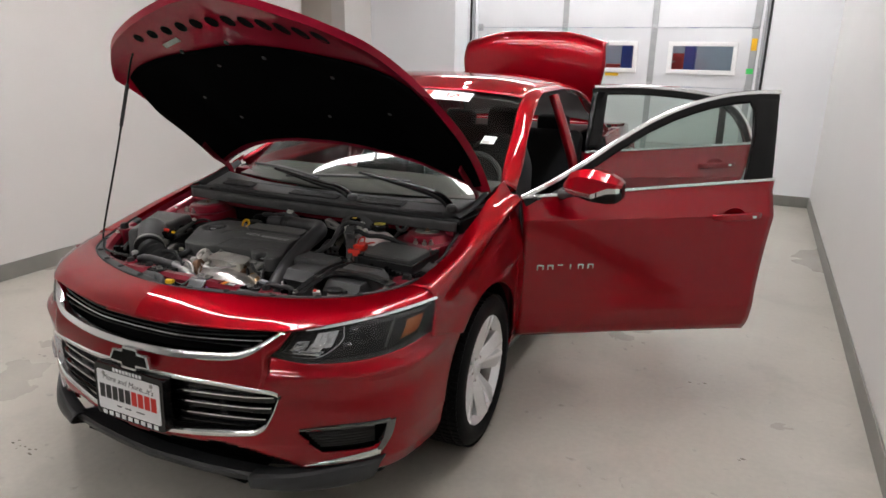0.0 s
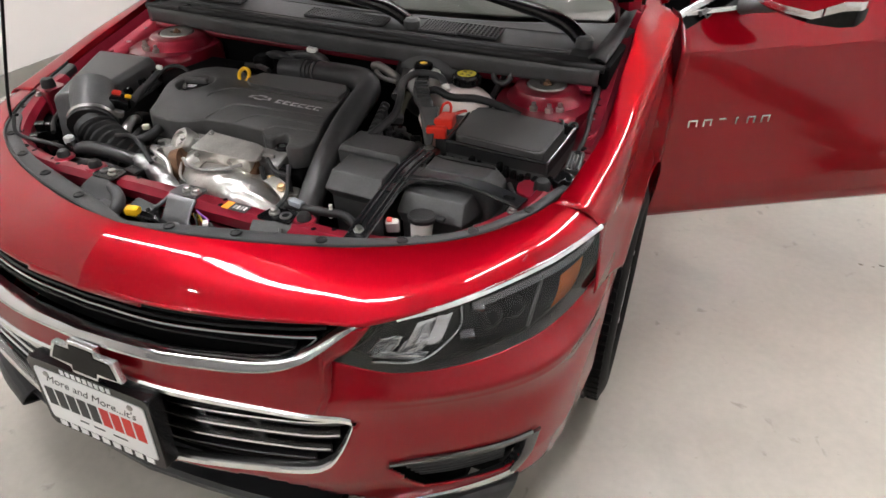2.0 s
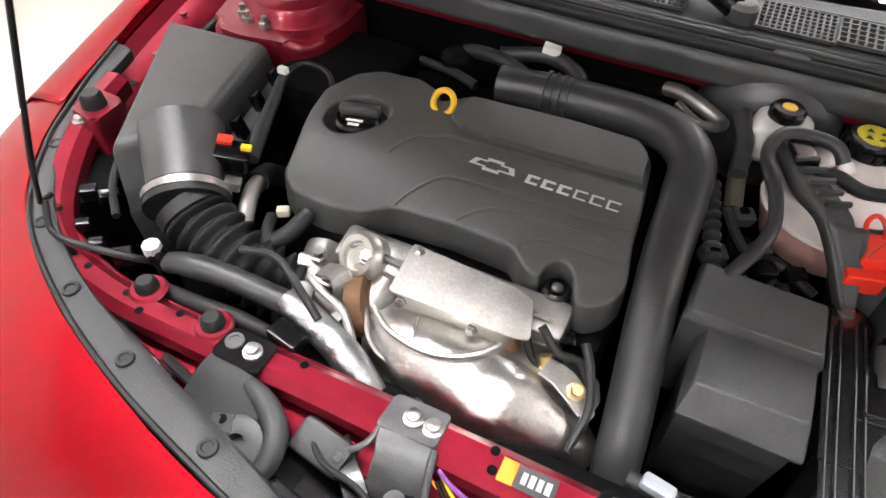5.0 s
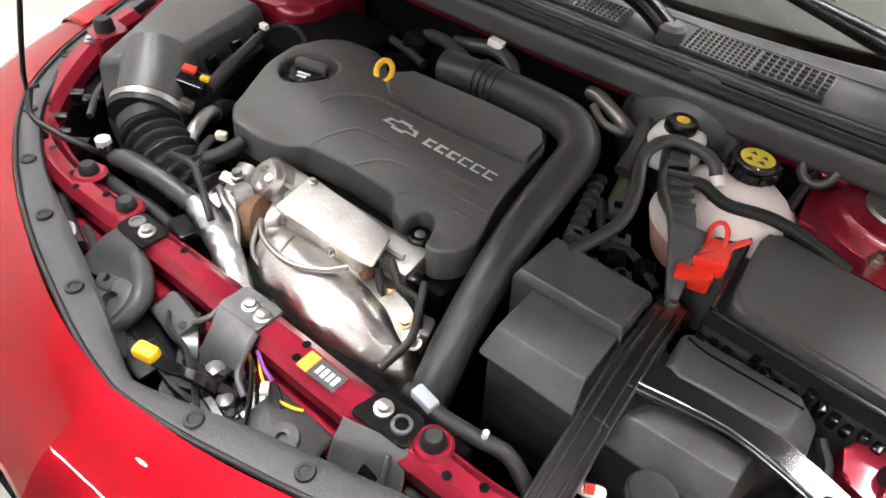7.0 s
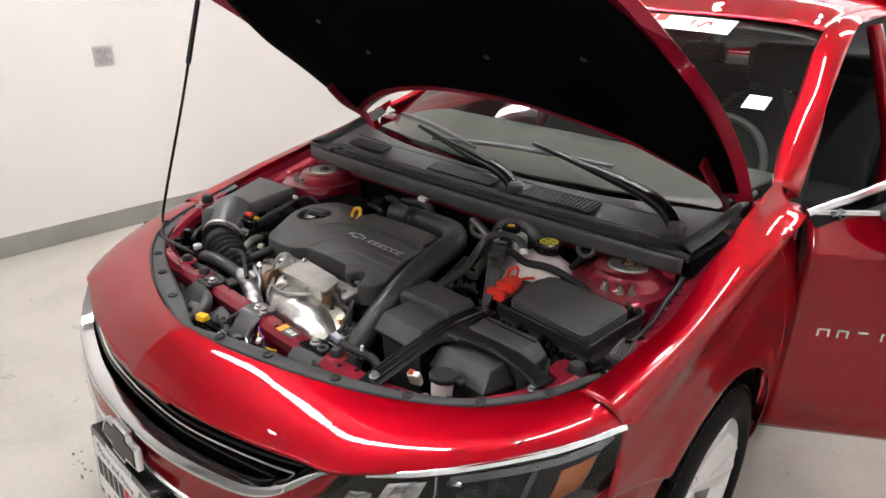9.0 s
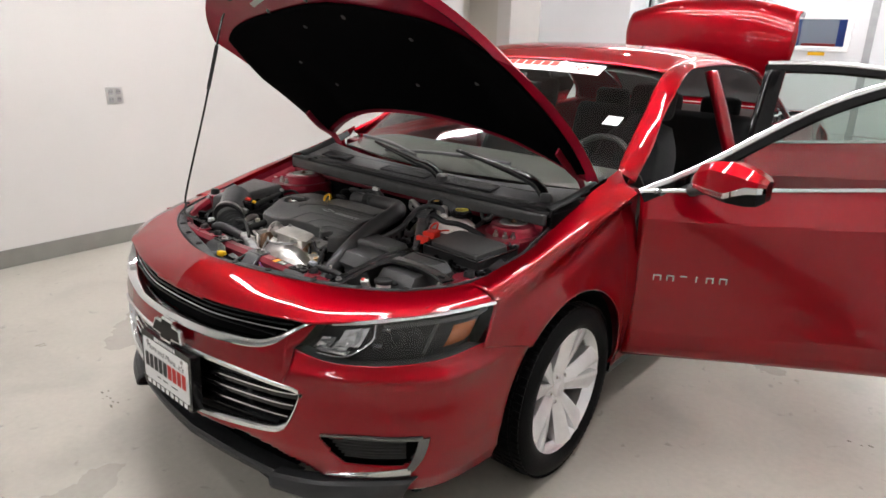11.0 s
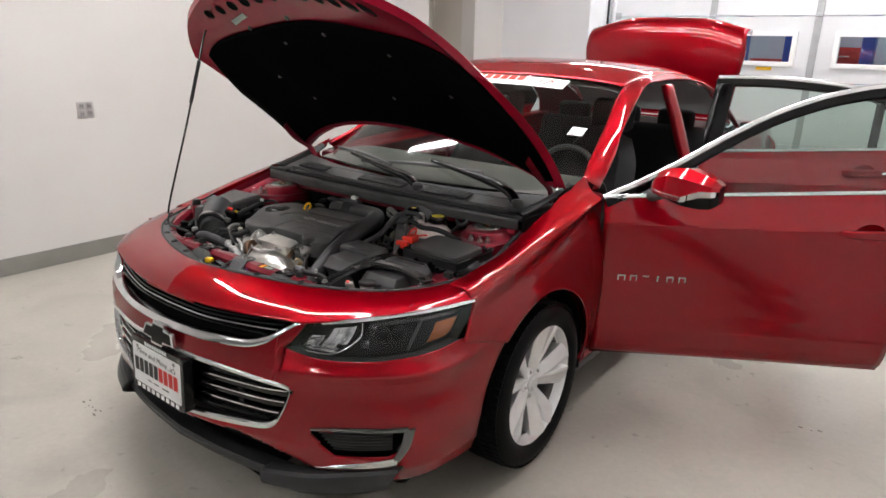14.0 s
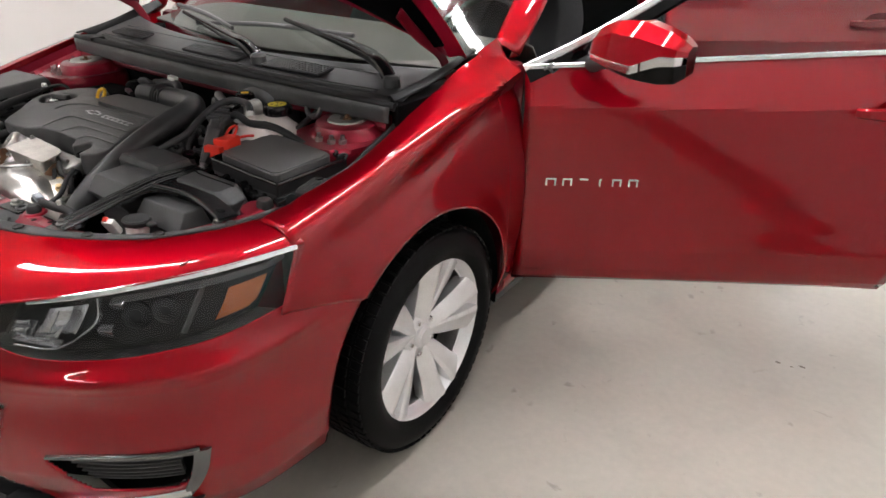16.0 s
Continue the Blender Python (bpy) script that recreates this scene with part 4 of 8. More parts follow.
# dealer plate in a black holder
PM = Matrix.Translation((0.018, -1.062, 0.522)) @ pose(0, 0, 0, 87, 0, 0)
pl = cpart("plate_holder", prism(round_outline([(-0.165, -0.098), (0.165, -0.098), (0.165, 0.098), (-0.165, 0.098)], 0.012), -0.03, 0.004, 0.004, m=PM), SATIN, "black plate holder")
cpart("plate", prism(round_outline([(-0.150, -0.073), (0.150, -0.073), (0.150, 0.076), (-0.150, 0.076)], 0.008), 0.004, 0.0065, 0.0008, m=PM), WHITE, "white dealer advertising plate", pl)


def bars(segs, material, m, parent, name="print_bar", h=0.0006):
    """Plain bars in place of writing that is not to be copied."""
    for x0, x1, y0, y1 in segs:
        part(name, prism([(x0, y0), (x1, y0), (x1, y1), (x0, y1)], 0, h, m=m), material, parent)


def text(body, size, material, m, parent, name="lettering", shear=0.0, extrude=0.0003):
    c = bpy.data.curves.new("txt", "FONT")
    c.body, c.size, c.extrude, c.align_x, c.align_y, c.shear = body, size, extrude, "CENTER", "CENTER", shear
    ob = new("txt", c)
    me = bpy.data.meshes.new_from_object(ob.evaluated_get(bpy.context.evaluated_depsgraph_get()))
    bpy.data.objects.remove(ob)
    me.transform(m)
    me.materials.clear()
    return part(name, me, material, parent)


P2 = PM @ Matrix.Translation((0, 0, 0.0067))
text("More and More...it's", 0.030, INK, P2 @ Matrix.Translation((0.0, 0.047, 0)) @ pose(0, 0, 0, 0, 0, -3), pl, shear=0.25)
for k in range(9):
    bars([(-0.139 + 0.031 * k, -0.139 + 0.031 * k + 0.025, -0.028, 0.024)], INK if k < 5 else REDINK, P2, pl)
bars([(-0.06, -0.035, -0.05, -0.046), (-0.02, 0.01, -0.05, -0.046), (0.035, 0.075, -0.05, -0.046)], INK, P2, pl)
P3 = PM @ Matrix.Translation((0, 0, 0.0045))
for k in range(9):
    bars([(-0.136 + 0.031 * k, -0.136 + 0.031 * k + 0.021, -0.094, -0.078)], WHITE, P3, pl)
for k in range(9):
    bars([(-0.07 + 0.0158 * k, -0.07 + 0.0158 * k + 0.011, 0.080, 0.093)], WHITE, P3, pl)
for x in (-0.115, 0.115):
    cpart("screw", lathe([(0, 0.010), (0.007, 0.009), (0.008, 0.004)], 12, m=PM @ Matrix.Translation((x, 0.066, 0))), STEEL, "", pl)

# black lip spoiler with its winglets
q = spline([(0, -0.975, 0), (0.2, -0.960, 0), (0.36, -0.938, 0), (0.47, -0.915, 0)], 30)
g = [[(x, y + dy, z) for x, y, _ in q] for dy, z in ((0.060, 0.248), (0.010, 0.262), (-0.018, 0.268), (-0.026, 0.258), (-0.024, 0.238), (0.0, 0.222), (0.08, 0.214))]
cpart("lip_spoiler", mirror_bm(grid_bm(g)), LIP, "dark grey lip spoiler", thick=0.004)
# near-black floor continues the painted shade of the intake
cpart("intake_floor", wall_box(-0.40, 0.40, -0.945, -0.80, 0.214, 0.232), DARK, "")
for sg in (1, -1):
    top = [(0.440, -0.972, 0.272), (0.60, -0.910, 0.290), (0.72, -0.828, 0.305), (0.835, -0.735, 0.318)]
    fr = [(0.458, -0.980, 0.236), (0.60, -0.928, 0.238), (0.72, -0.850, 0.246), (0.815, -0.760, 0.258)]
    bt = [(0.45, -0.93, 0.215), (0.60, -0.88, 0.216), (0.72, -0.80, 0.222), (0.79, -0.73, 0.235)]
    g = patch([[(x * 0.99, y + 0.05, z + 0.004) for x, y, z in top], top, fr, bt], 24, 12)
    g[..., 0] *= sg
    cpart("lip_winglet", grid_bm(g), LIP, "dark grey corner of the lip", thick=0.006, sharp=18)
    # fog lamp pocket, its shade in the near-black colour, with chrome hook
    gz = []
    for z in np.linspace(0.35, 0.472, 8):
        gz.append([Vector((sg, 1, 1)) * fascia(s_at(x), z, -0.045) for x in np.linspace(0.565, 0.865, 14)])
    fp = cpart("fog_pocket", grid_bm(gz), DARK, "black ribbed fog lamp pocket with its shade painted in")
    for k in range(7):
        z = 0.376 + 0.011 * k
        x0 = lerp(z, (0.368, 0.452), (0.67, 0.61))
        cpart("rib", fascia_bar([(sg * x0, z), (sg * 0.73, z), (sg * 0.82, z + 0.002)], 0.02, 0.0045, -0.024, 16), BLACK, "", fp)
    hook = [(sg * 0.615, 0.316), (sg * 0.70, 0.325), (sg * 0.775, 0.335), (sg * 0.828, 0.344)]
    post = [(sg * 0.818, 0.334), (sg * 0.832, 0.365), (sg * 0.845, 0.41), (sg * 0.853, 0.466)]
    cpart("fog_trim", fascia_bar(hook, 0.03, [0.006, 0.018, 0.028, 0.034], 0.009, 34), BRIGHT, "chrome hook-shaped trim", fp)
    cpart("fog_trim_post", fascia_post(post, 0.03, 0.019, 0.0085), SMOKE, "smoked chrome upright of the fog trim", fp)
    cpart("fog_trim_top", fascia_bar([(sg * 0.61, 0.461), (sg * 0.70, 0.468), (sg * 0.85, 0.465)], 0.03, [0.008, 0.015, 0.016], 0.008, 30), SMOKE, "", fp)

# headlamps
HL_TOP = [(0.580, -0.868, 0.803), (0.65, -0.81, 0.808), (0.72, -0.737, 0.814), (0.83, -0.567, 0.821), (0.897, -0.405, 0.826)]
HL_MID = [(0.545, -0.889, 0.748), (0.64, -0.840, 0.745), (0.735, -0.755, 0.748), (0.850, -0.60, 0.757), (0.899, -0.450, 0.775)]
for sg in (1, -1):
    hp = patch([HL_TOP, HL_MID, HL_LOW], 40, 14)
    cen = np.array([0.66, -0.66, 0.76])
    back = hp + (cen - hp) * np.array([0.14, 0.14, 0.10])
    for g_ in (hp, back):
        g_[..., 0] *= sg
    hl = cpart("headlamp", grid_bm(back), LAMPBLACK, "clear headlamp with dark housing and amber corner", thick=0.003)
    cv = cpart("lamp_cover", grid_bm(hp), LAMPGLASS, "clear lamp cover", hl)
    cv.visible_shadow = False
    # rim between cover and housing
    rim = grid_bm(np.stack([hp[-1], back[-1]]))
    join(rim, grid_bm(np.stack([hp[0], back[0]])))
    cpart("lamp_rim", rim, LAMPBLACK, "", hl)

    def hpt(u, v, k):
        i, j = v * (hp.shape[0] - 1), u * (hp.shape[1] - 1)
        i0, j0 = int(i), int(j)
        return Vector(hp[i0, j0] * (1 - k) + back[i0, j0] * k)
    cpart("chrome_brow", ribbon([hpt(u, 0.075, 0.10) for u in np.linspace(0.09, 0.985, 12)], [0.010, 0.012, 0.013, 0.011], 0.004, 40, up=(0.5, -0.8, 0.5)), LAMPCHROME, "", hl)
    am = grid_bm([[hpt(u, v, 0.55) for u in np.linspace(0.765 + 0.02 * v, 0.965 - 0.05 * v, 11)] for v in np.linspace(0.36, 0.84, 7)])
    cpart("amber_reflector", am, AMBER, "amber corner reflector", hl)
    for u0, u1, v0, v1, k0, k1 in ((0.06, 0.145, 0.42, 0.84, 0.45, 0.95), (0.165, 0.30, 0.22, 0.64, 0.45, 0.98), (0.09, 0.28, 0.74, 0.86, 0.4, 0.7), (0.155, 0.24, 0.52, 0.72, 0.35, 0.7)):
        g_ = [[hpt(u, v, k0 + (k1 - k0) * abs(math.sin((u - u0) / (u1 - u0) * math.pi)) * (0.5 + 0.5 * math.sin((v - v0) / (v1 - v0) * math.pi))) for u in np.linspace(u0, u1, 9)] for v in np.linspace(v0, v1, 8)]
        cpart("reflector", grid_bm(g_), LAMPCHROME, "chrome reflector bowl", hl, thick=0.004)
    for u, v, rr in ((0.47, 0.5, 0.026), (0.58, 0.48, 0.024)):
        c = hpt(u, v, 0.9)
        lens = lathe([(0, rr * 0.6), (rr * 0.5, rr * 0.5), (rr * 0.85, rr * 0.2), (rr, 0), (rr * 1.15, -0.004), (rr * 1.15, -0.02)], 24, m=Matrix.Translation(c) @ pose(0, 0, 0, 80, 0, sg * 38))
        cpart("projector", lens, LAMPBLACK, "dark projector lens", hl)
    cpart("bezel_fin", ribbon([hpt(0.33, 0.12, 0.45), hpt(0.335, 0.5, 0.6), hpt(0.27, 0.92, 0.4), hpt(0.12, 0.95, 0.4)], 0.005, 0.010, 20, up=(0, -1, 0.2)), LAMPCHROME, "", hl)
    for u_, v_ in ((0.40, 0.30), (0.405, 0.62)):
        cpart("bezel_block", box((0.030, 0.02, 0.022), hpt(u_, v_, 0.75), bevel=0.004, rot=(20, 0, sg * 30)), SMOKE, "", hl)
    lst = ribbon([hpt(u, 0.20 - 0.05 * u, 0.35) for u in np.linspace(0.36, 0.97, 10)], 0.014, 0.003, 30, up=(0.4, -0.7, 0.6))
    cpart("light_guide", lst, SMOKE, "", hl)
    cpart("bezel_fin", ribbon([hpt(0.68, 0.16, 0.5), hpt(0.69, 0.85, 0.5)], 0.006, 0.012, 2, up=(0, -1, 0.2)), BLACK, "", hl)

# ---------------------------------------------------------------- hood, raised
AL = spline(A_LINE, 200)


def hood_pt(u, t, drop=0.0):
    """u across (-1..1), t from the rear edge (0) to the front edge (1), drop below the skin."""
    x = 0.793 * u * (1 + 0.018 * math.sin(math.pi * t))
    yf = float(np.interp(abs(x), AL[:, 0], AL[:, 1])) + 0.006
    zf = float(np.interp(abs(x), AL[:, 0], AL[:, 2])) + 0.002
    yr = 0.085 + 0.27 * abs(u) ** 2.2
    y = yr + (yf - yr) * t
    zr = 1.062 + 0.012 * abs(u)
    z = zf + (zr - zf) * (1 - t ** 1.9) ** 0.92 - 0.018 * u * u * (1 - t) * t * 4
    z += 0.02 * math.exp(-((abs(u) - 0.62) / 0.10) ** 2) * (1 - t) * min(1, t * 6)
    return Vector((x, y, z - drop))


HOOD_M = Matrix.Translation((0, 0.335, 1.07)) @ pose(0, 0, 0, -52.0, 0, 0) @ Matrix.Translation((0, -0.335, -1.07))
us, ts = np.linspace(-1, 1, 61), np.linspace(0, 1, 44)
hood = cpart("hood", grid_bm([[hood_pt(u, t) for u in us] for t in ts]), PAINT, "raised red hood propped on a rod", thick=0.002)
hood.matrix_basis = HOOD_M


def rimmed(u, t):
    e = min((1 - abs(u)) * 0.79, t * 1.0, (1 - t) * 1.0)
    return 0.003 + 0.030 * min(1, e / 0.022) ** 0.7


cpart("inner_panel", grid_bm([[hood_pt(u * 0.998, 0.001 + t * 0.997, rimmed(u, t)) for u in us] for t in ts]), HOOD_IN, "satin red inner panel", hood)
LT0, LT1 = 0.055, 0.69


def liner_half(t):
    k = (t - LT0) / (LT1 - LT0)
    return 0.982 * (1 - 0.09 * max(0, k - 0.75) / 0.25 * max(0, (k - 0.75) / 0.25)) - 0.05 * max(0, 1 - k / 0.1)


g = [[hood_pt(u * liner_half(t), t + 0.17 * u * u * ((t - LT0) / (LT1 - LT0)) ** 2, 0.036 + 0.007 * math.sin(math.pi * min(1, 6 * (1 - abs(u)))/2) * min(1, 12 * (t - LT0), 12 * (LT1 - t))) for u in np.linspace(-1, 1, 41)] for t in np.linspace(LT0, LT1, 30)]
cpart("liner", grid_bm(g), FELT, "black felt hood liner", hood, thick=0.004)
for u, t in ((-0.6, 0.45), (-0.28, 0.60), (0.05, 0.62), (0.4, 0.58), (-0.45, 0.25), (0.2, 0.25), (0.6, 0.4), (-0.1, 0.72), (-0.42, 0.74)):
    cpart("liner_clip", lathe([(0, -0.005), (0.008, -0.004), (0.011, 0)], 12, m=Matrix.Translation(hood_pt(u, t, 0.045))), BLACK, "", hood)
for k in range(12):
    x = -0.465 + 0.0805 * k
    u = x / 0.793
    tk_ = 0.838 + 0.20 * u * u
    c, cx, cy = hood_pt(u, tk_, 0.035), hood_pt(u + 0.02, tk_, 0.035), hood_pt(u, tk_ + 0.02, 0.035)
    ax, ay = (cx - c).normalized(), (cy - c).normalized()
    nz = ax.cross(ay).normalized()
    r0 = 0.023 + 0.010 * (k / 11)
    o_ = bmesh.new()
    outer = [o_.verts.new(c + ax * r0 * math.cos(q) + ay * r0 * 1.15 * math.sin(q)) for q in np.linspace(0, 2 * math.pi, 18, endpoint=False)]
    inner = [o_.verts.new(c + ax * r0 * 0.8 * math.cos(q) + ay * r0 * 0.92 * math.sin(q) + nz * (0.0015 if nz.z > 0 else -0.0015)) for q in np.linspace(0, 2 * math.pi, 18, endpoint=False)]
    for i in range(18):
        o_.faces.new([outer[i], outer[(i + 1) % 18], inner[(i + 1) % 18], inner[i]])
    o_.faces.new(inner)
    # no opening is cut; the near-black oval paints the hole's shade
    cpart("panel_hole", o_, DARK, "near-black oval painted as a shaded hole", hood)
c = hood_pt(-0.40, 0.84, 0.036)
lb = grid_bm([[hood_pt(u, t, 0.0375) for u in np.linspace(-0.50, -0.37, 5)] for t in (0.79, 0.803, 0.817)])
cpart("label", lb, PRINT, "pale printed label", hood)
for sg in (1, -1):
    hb = ribbon([(sg * 0.735, 0.34, 1.00), (sg * 0.735, 0.30, 1.07), (sg * 0.735, 0.20, 1.135), (sg * 0.728, 0.13, 1.20)], 0.03, 0.008, 14, up=(1, 0, 0))
    cpart("hood_hinge", hb, PAINT_IN, "dark red hood hinge")
cpart("prop_rod", tube([(-0.575, -0.62, 0.90), (-0.568, -0.635, 0.935), (-0.556, -0.52, 1.285), (-0.545, -0.425, 1.60), (-0.54, -0.405, 1.655)], 0.0042, 30, 8), SATIN, "thin black hood prop rod")
cpart("rod_sleeve", tube([(-0.5535, -0.497, 1.36), (-0.5475, -0.445, 1.53)], 0.0075, sides=10, smooth=False), RUBBER, "black foam sleeve")

# ---------------------------------------------------------------- doors
OUT_Z = (0.27, 0.30, 0.34, 0.42, 0.50, 0.62, 0.80, 0.912, 0.94, 1.0, 1.03, 1.10)
OUT_X = (-0.050, -0.026, -0.010, 0.004, 0.002, 0.006, 0.019, 0.028, 0.015, -0.013, -0.028, -0.05)


def dpt(d, z, out=0.0, top=1.03):
    """A point of a door: d along it from the hinge, z up, 'out' proud of its skin."""
    x = lerp(z, OUT_Z, OUT_X)
    if z > top:
        x = lerp(top, OUT_Z, OUT_X) - (z - top) * 0.30 - (z - top) ** 2 * 0.25
    return Vector((x + out, d + (0.55 * (lerp(top, OUT_Z, OUT_X) - x) if z > top else 0.0), z))


def build_door(name, label, hinge, angle, length, zb, belt_z, roof, rear_edge, glass_from, glass_to):
    """roof: outer line of the window frame (d, z); belt_z(d); rear_edge(z) gives the far end."""
    g = []
    nz, nd = 72, 40
    for k in range(nz):
        row = []
        for i in range(nd):
            f = i / (nd - 1)
            z0 = zb + 0.014 - 0.032 * f
            z = z0 + (belt_z(f * length) - z0) * k / (nz - 1)
            row.append(dpt(f * rear_edge(z), z))
        g.append(row)
    dr = cpart(name, grid_bm(g), PAINT, label, thick=0.004, sharp=12)
    dr.matrix_basis = Matrix.Translation((hinge[0], hinge[1], 0)) @ pose(0, 0, 0, 0, 0, -angle)
    g2 = [[dpt(0.012 + f * (rear_edge(z) - 0.024), z, -0.085) for f in np.linspace(0, 1, 12)] for z in np.linspace(zb + 0.01, belt_z(0) - 0.01, 12)]
    cpart("inner_trim", grid_bm(g2), TRIM, "dark door trim", dr, thick=0.004)
    # shut faces between skin and trim
    rim = bmesh.new()
    zz = np.linspace(zb, belt_z(length) - 0.002, 18)
    grid_bm([[dpt(rear_edge(z) - 0.001, z, -0.002), dpt(rear_edge(z) - 0.010, z, -0.04), dpt(rear_edge(z) - 0.012, z, -0.085)] for z in zz], rim)
    grid_bm([[dpt(0.001, z, -0.002), dpt(0.012, z, -0.085)] for z in np.linspace(zb, belt_z(0), 18)], rim)
    grid_bm([[dpt(d, zb, -0.002), dpt(d, zb + 0.01, -0.085)] for d in np.linspace(0, rear_edge(zb), 10)], rim)
    cpart("shut_face", rim, PAINT_IN, "", dr)
    line = spline(roof, 50)
    top = [dpt(d, z, 0.004) for d, z in line]
    cpart("frame_chrome", ribbon(top, 0.023, 0.016, 60, up=(1, 0, 0.3)), BRIGHT, "bright chrome window surround", dr)
    ins = []
    for i in range(50):
        a_, b_2 = line[max(i - 1, 0)], line[min(i + 1, 49)]
        tv = (b_2 - a_) / np.linalg.norm(b_2 - a_)
        ins.append((line[i][0] + tv[1] * 0.030, line[i][1] - tv[0] * 0.030))
    cpart("frame_black", ribbon([dpt(d, z, -0.010) for d, z in ins], 0.046, 0.028, 60, up=(1, 0, 0.3)), PILLAR, "gloss black window frame", dr)
    bl = [dpt(d, belt_z(d) + 0.004, 0.006) for d in np.linspace(0.0, rear_edge(belt_z(length)) - 0.004, 24)]
    cpart("belt_chrome", ribbon(bl, 0.016, 0.010, 40, up=(1, 0, 0)), BRIGHT, "bright chrome belt strip", dr)
    # glass: columns from belt to frame
    cols = []
    for d in np.linspace(glass_from, glass_to, 26):
        zt = float(np.interp(d, [p[0] for p in ins], [p[1] for p in ins]))
        cols.append([dpt(d, z, -0.014) for z in np.linspace(belt_z(d) - 0.01, max(zt, belt_z(d)), 10)])
    gl_ = cpart("window_glass", grid_bm(np.array(cols)), SIDEGLASS, "raised clear door glass", dr)
    gl_.visible_shadow = False
    return dr, line


FD_ROOF = [(-0.005, 1.013), (0.12, 1.072), (0.27, 1.158), (0.45, 1.275), (0.62, 1.370), (0.80, 1.440), (0.98, 1.484), (1.15, 1.502), (1.285, 1.503)]
fd, fl = build_door("front_door", "red front door standing open", (0.90, 0.50), 57, 1.29, 0.283, lambda d: 1.013 + 0.052 * d, FD_ROOF,
                    lambda z: 1.268 + 0.045 * max(0, (z - 0.28) / 0.8) - 0.012 * math.sin(max(0, (z - 0.28)) * 3.4), 0.06, 1.16)
# rear pillar cover and sail panel of the front door
g = [[dpt(d0 + (d1 - d0) * f, z, 0.004) for f in (0, 0.3, 0.6, 1)] for z, d0, d1 in [(z, lerp(z, (1.075, 1.3, 1.44, 1.49), (1.145, 1.165, 1.15, 1.09)), 1.292 - 0.02 * (z - 1.08)) for z in np.linspace(1.078, 1.488, 14)]]
cpart("pillar_cover", grid_bm(g), PILLAR, "gloss black pillar cover", fd, thick=0.02)
g = [[dpt(0.055 + (d1 - 0.055) * f, 1.018 + (lerp(0.055 + (d1 - 0.055) * f, [p[0] for p in fl], [p[1] for p in fl]) - 0.035 - 1.018) * k, 0.002) for f in np.linspace(0, 1, 8)] for k in np.linspace(0, 1, 5) for d1 in (0.235,)]
cpart("sail_panel", grid_bm(g), BLACK, "black mirror sail panel", fd, thick=0.02)
RD_ROOF = [(0.0, 1.470), (0.25, 1.474), (0.50, 1.462), (0.75, 1.435), (0.90, 1.402), (1.02, 1.335), (1.10, 1.24), (1.15, 1.135)]
rd, rl = build_door("rear_door", "red rear door standing open", (0.90, 1.735), 57, 1.15, 0.283, lambda d: 1.065 + 0.045 * d, RD_ROOF,
                    lambda z: lerp(z, (0.28, 0.40, 0.60, 0.80, 1.0, 1.12), (0.72, 0.76, 0.86, 1.02, 1.13, 1.155)), 0.03, 1.12)
g = [[dpt(f, z, 0.004) for f in (0.0, 0.035, 0.07, 0.10)] for z in np.linspace(1.078, 1.458, 10)]
cpart("pillar_cover", grid_bm(g), PILLAR, "gloss black pillar cover", rd, thick=0.02)
g = [[dpt(f, z, -0.004) for f in (0.90, 0.945)] for z in np.linspace(1.10, 1.37, 8)]
cpart("quarter_bar", grid_bm(g), SATIN, "", rd, thick=0.012)


def pull(dr, d, z):
    """A bar handle in front of its cup."""
    cup = lathe([(0.062, 0.0), (0.054, -0.003), (0.0, -0.005)], 24, m=Matrix.Translation(dpt(d - 0.01, z, 0.0055)) @ Matrix.Diagonal((1, 1.0, 0.72, 1)) @ pose(0, 0, 0, 0, 90, 0))
    cpart("handle_cup", cup, PAINT, "", dr)
    h = [dpt(d - 0.125, z + 0.002, 0.012), dpt(d - 0.09, z + 0.004, 0.036), dpt(d, z + 0.006, 0.042), dpt(d + 0.09, z + 0.008, 0.036), dpt(d + 0.125, z + 0.008, 0.012)]
    cpart("door_handle", ribbon(h, [0.028, 0.036, 0.036, 0.030], 0.020, 24, up=(1, 0, 0)), PAINT, "red door handle", dr)
    cpart("lock_cap", box((0.008, 0.024, 0.014), dpt(d + 0.075, z + 0.007, 0.046), bevel=0.003), CHROME, "", dr)


pull(fd, 1.085, 0.912)
pull(rd, 0.90, 0.985)
# name letters on the door as plain chrome bars
for k in range(6):
    d = 0.100 + 0.0515 * k
    w = (0.034, 0.031, 0.027, 0.008, 0.030, 0.031)[k]
    cpart("badge_bar", box((0.004, w, 0.006), dpt(d, 0.678, 0.003), bevel=0.001), CHROME, "small chrome badge bar", fd)
    if k != 2:
        cpart("badge_bar", box((0.004, 0.006, 0.024), dpt(d - w / 2 + 0.003, 0.667, 0.003), bevel=0.001), CHROME, "small chrome badge bar", fd)
    if k not in (2, 3):
        cpart("badge_bar", box((0.004, 0.006, 0.024), dpt(d + w / 2 - 0.003, 0.667, 0.003), bevel=0.001), CHROME, "small chrome badge bar", fd)

# wing mirror
LONG = Vector((0.62, 0.78, 0)).normalized()
ACR = Vector((0.78, -0.62, 0))


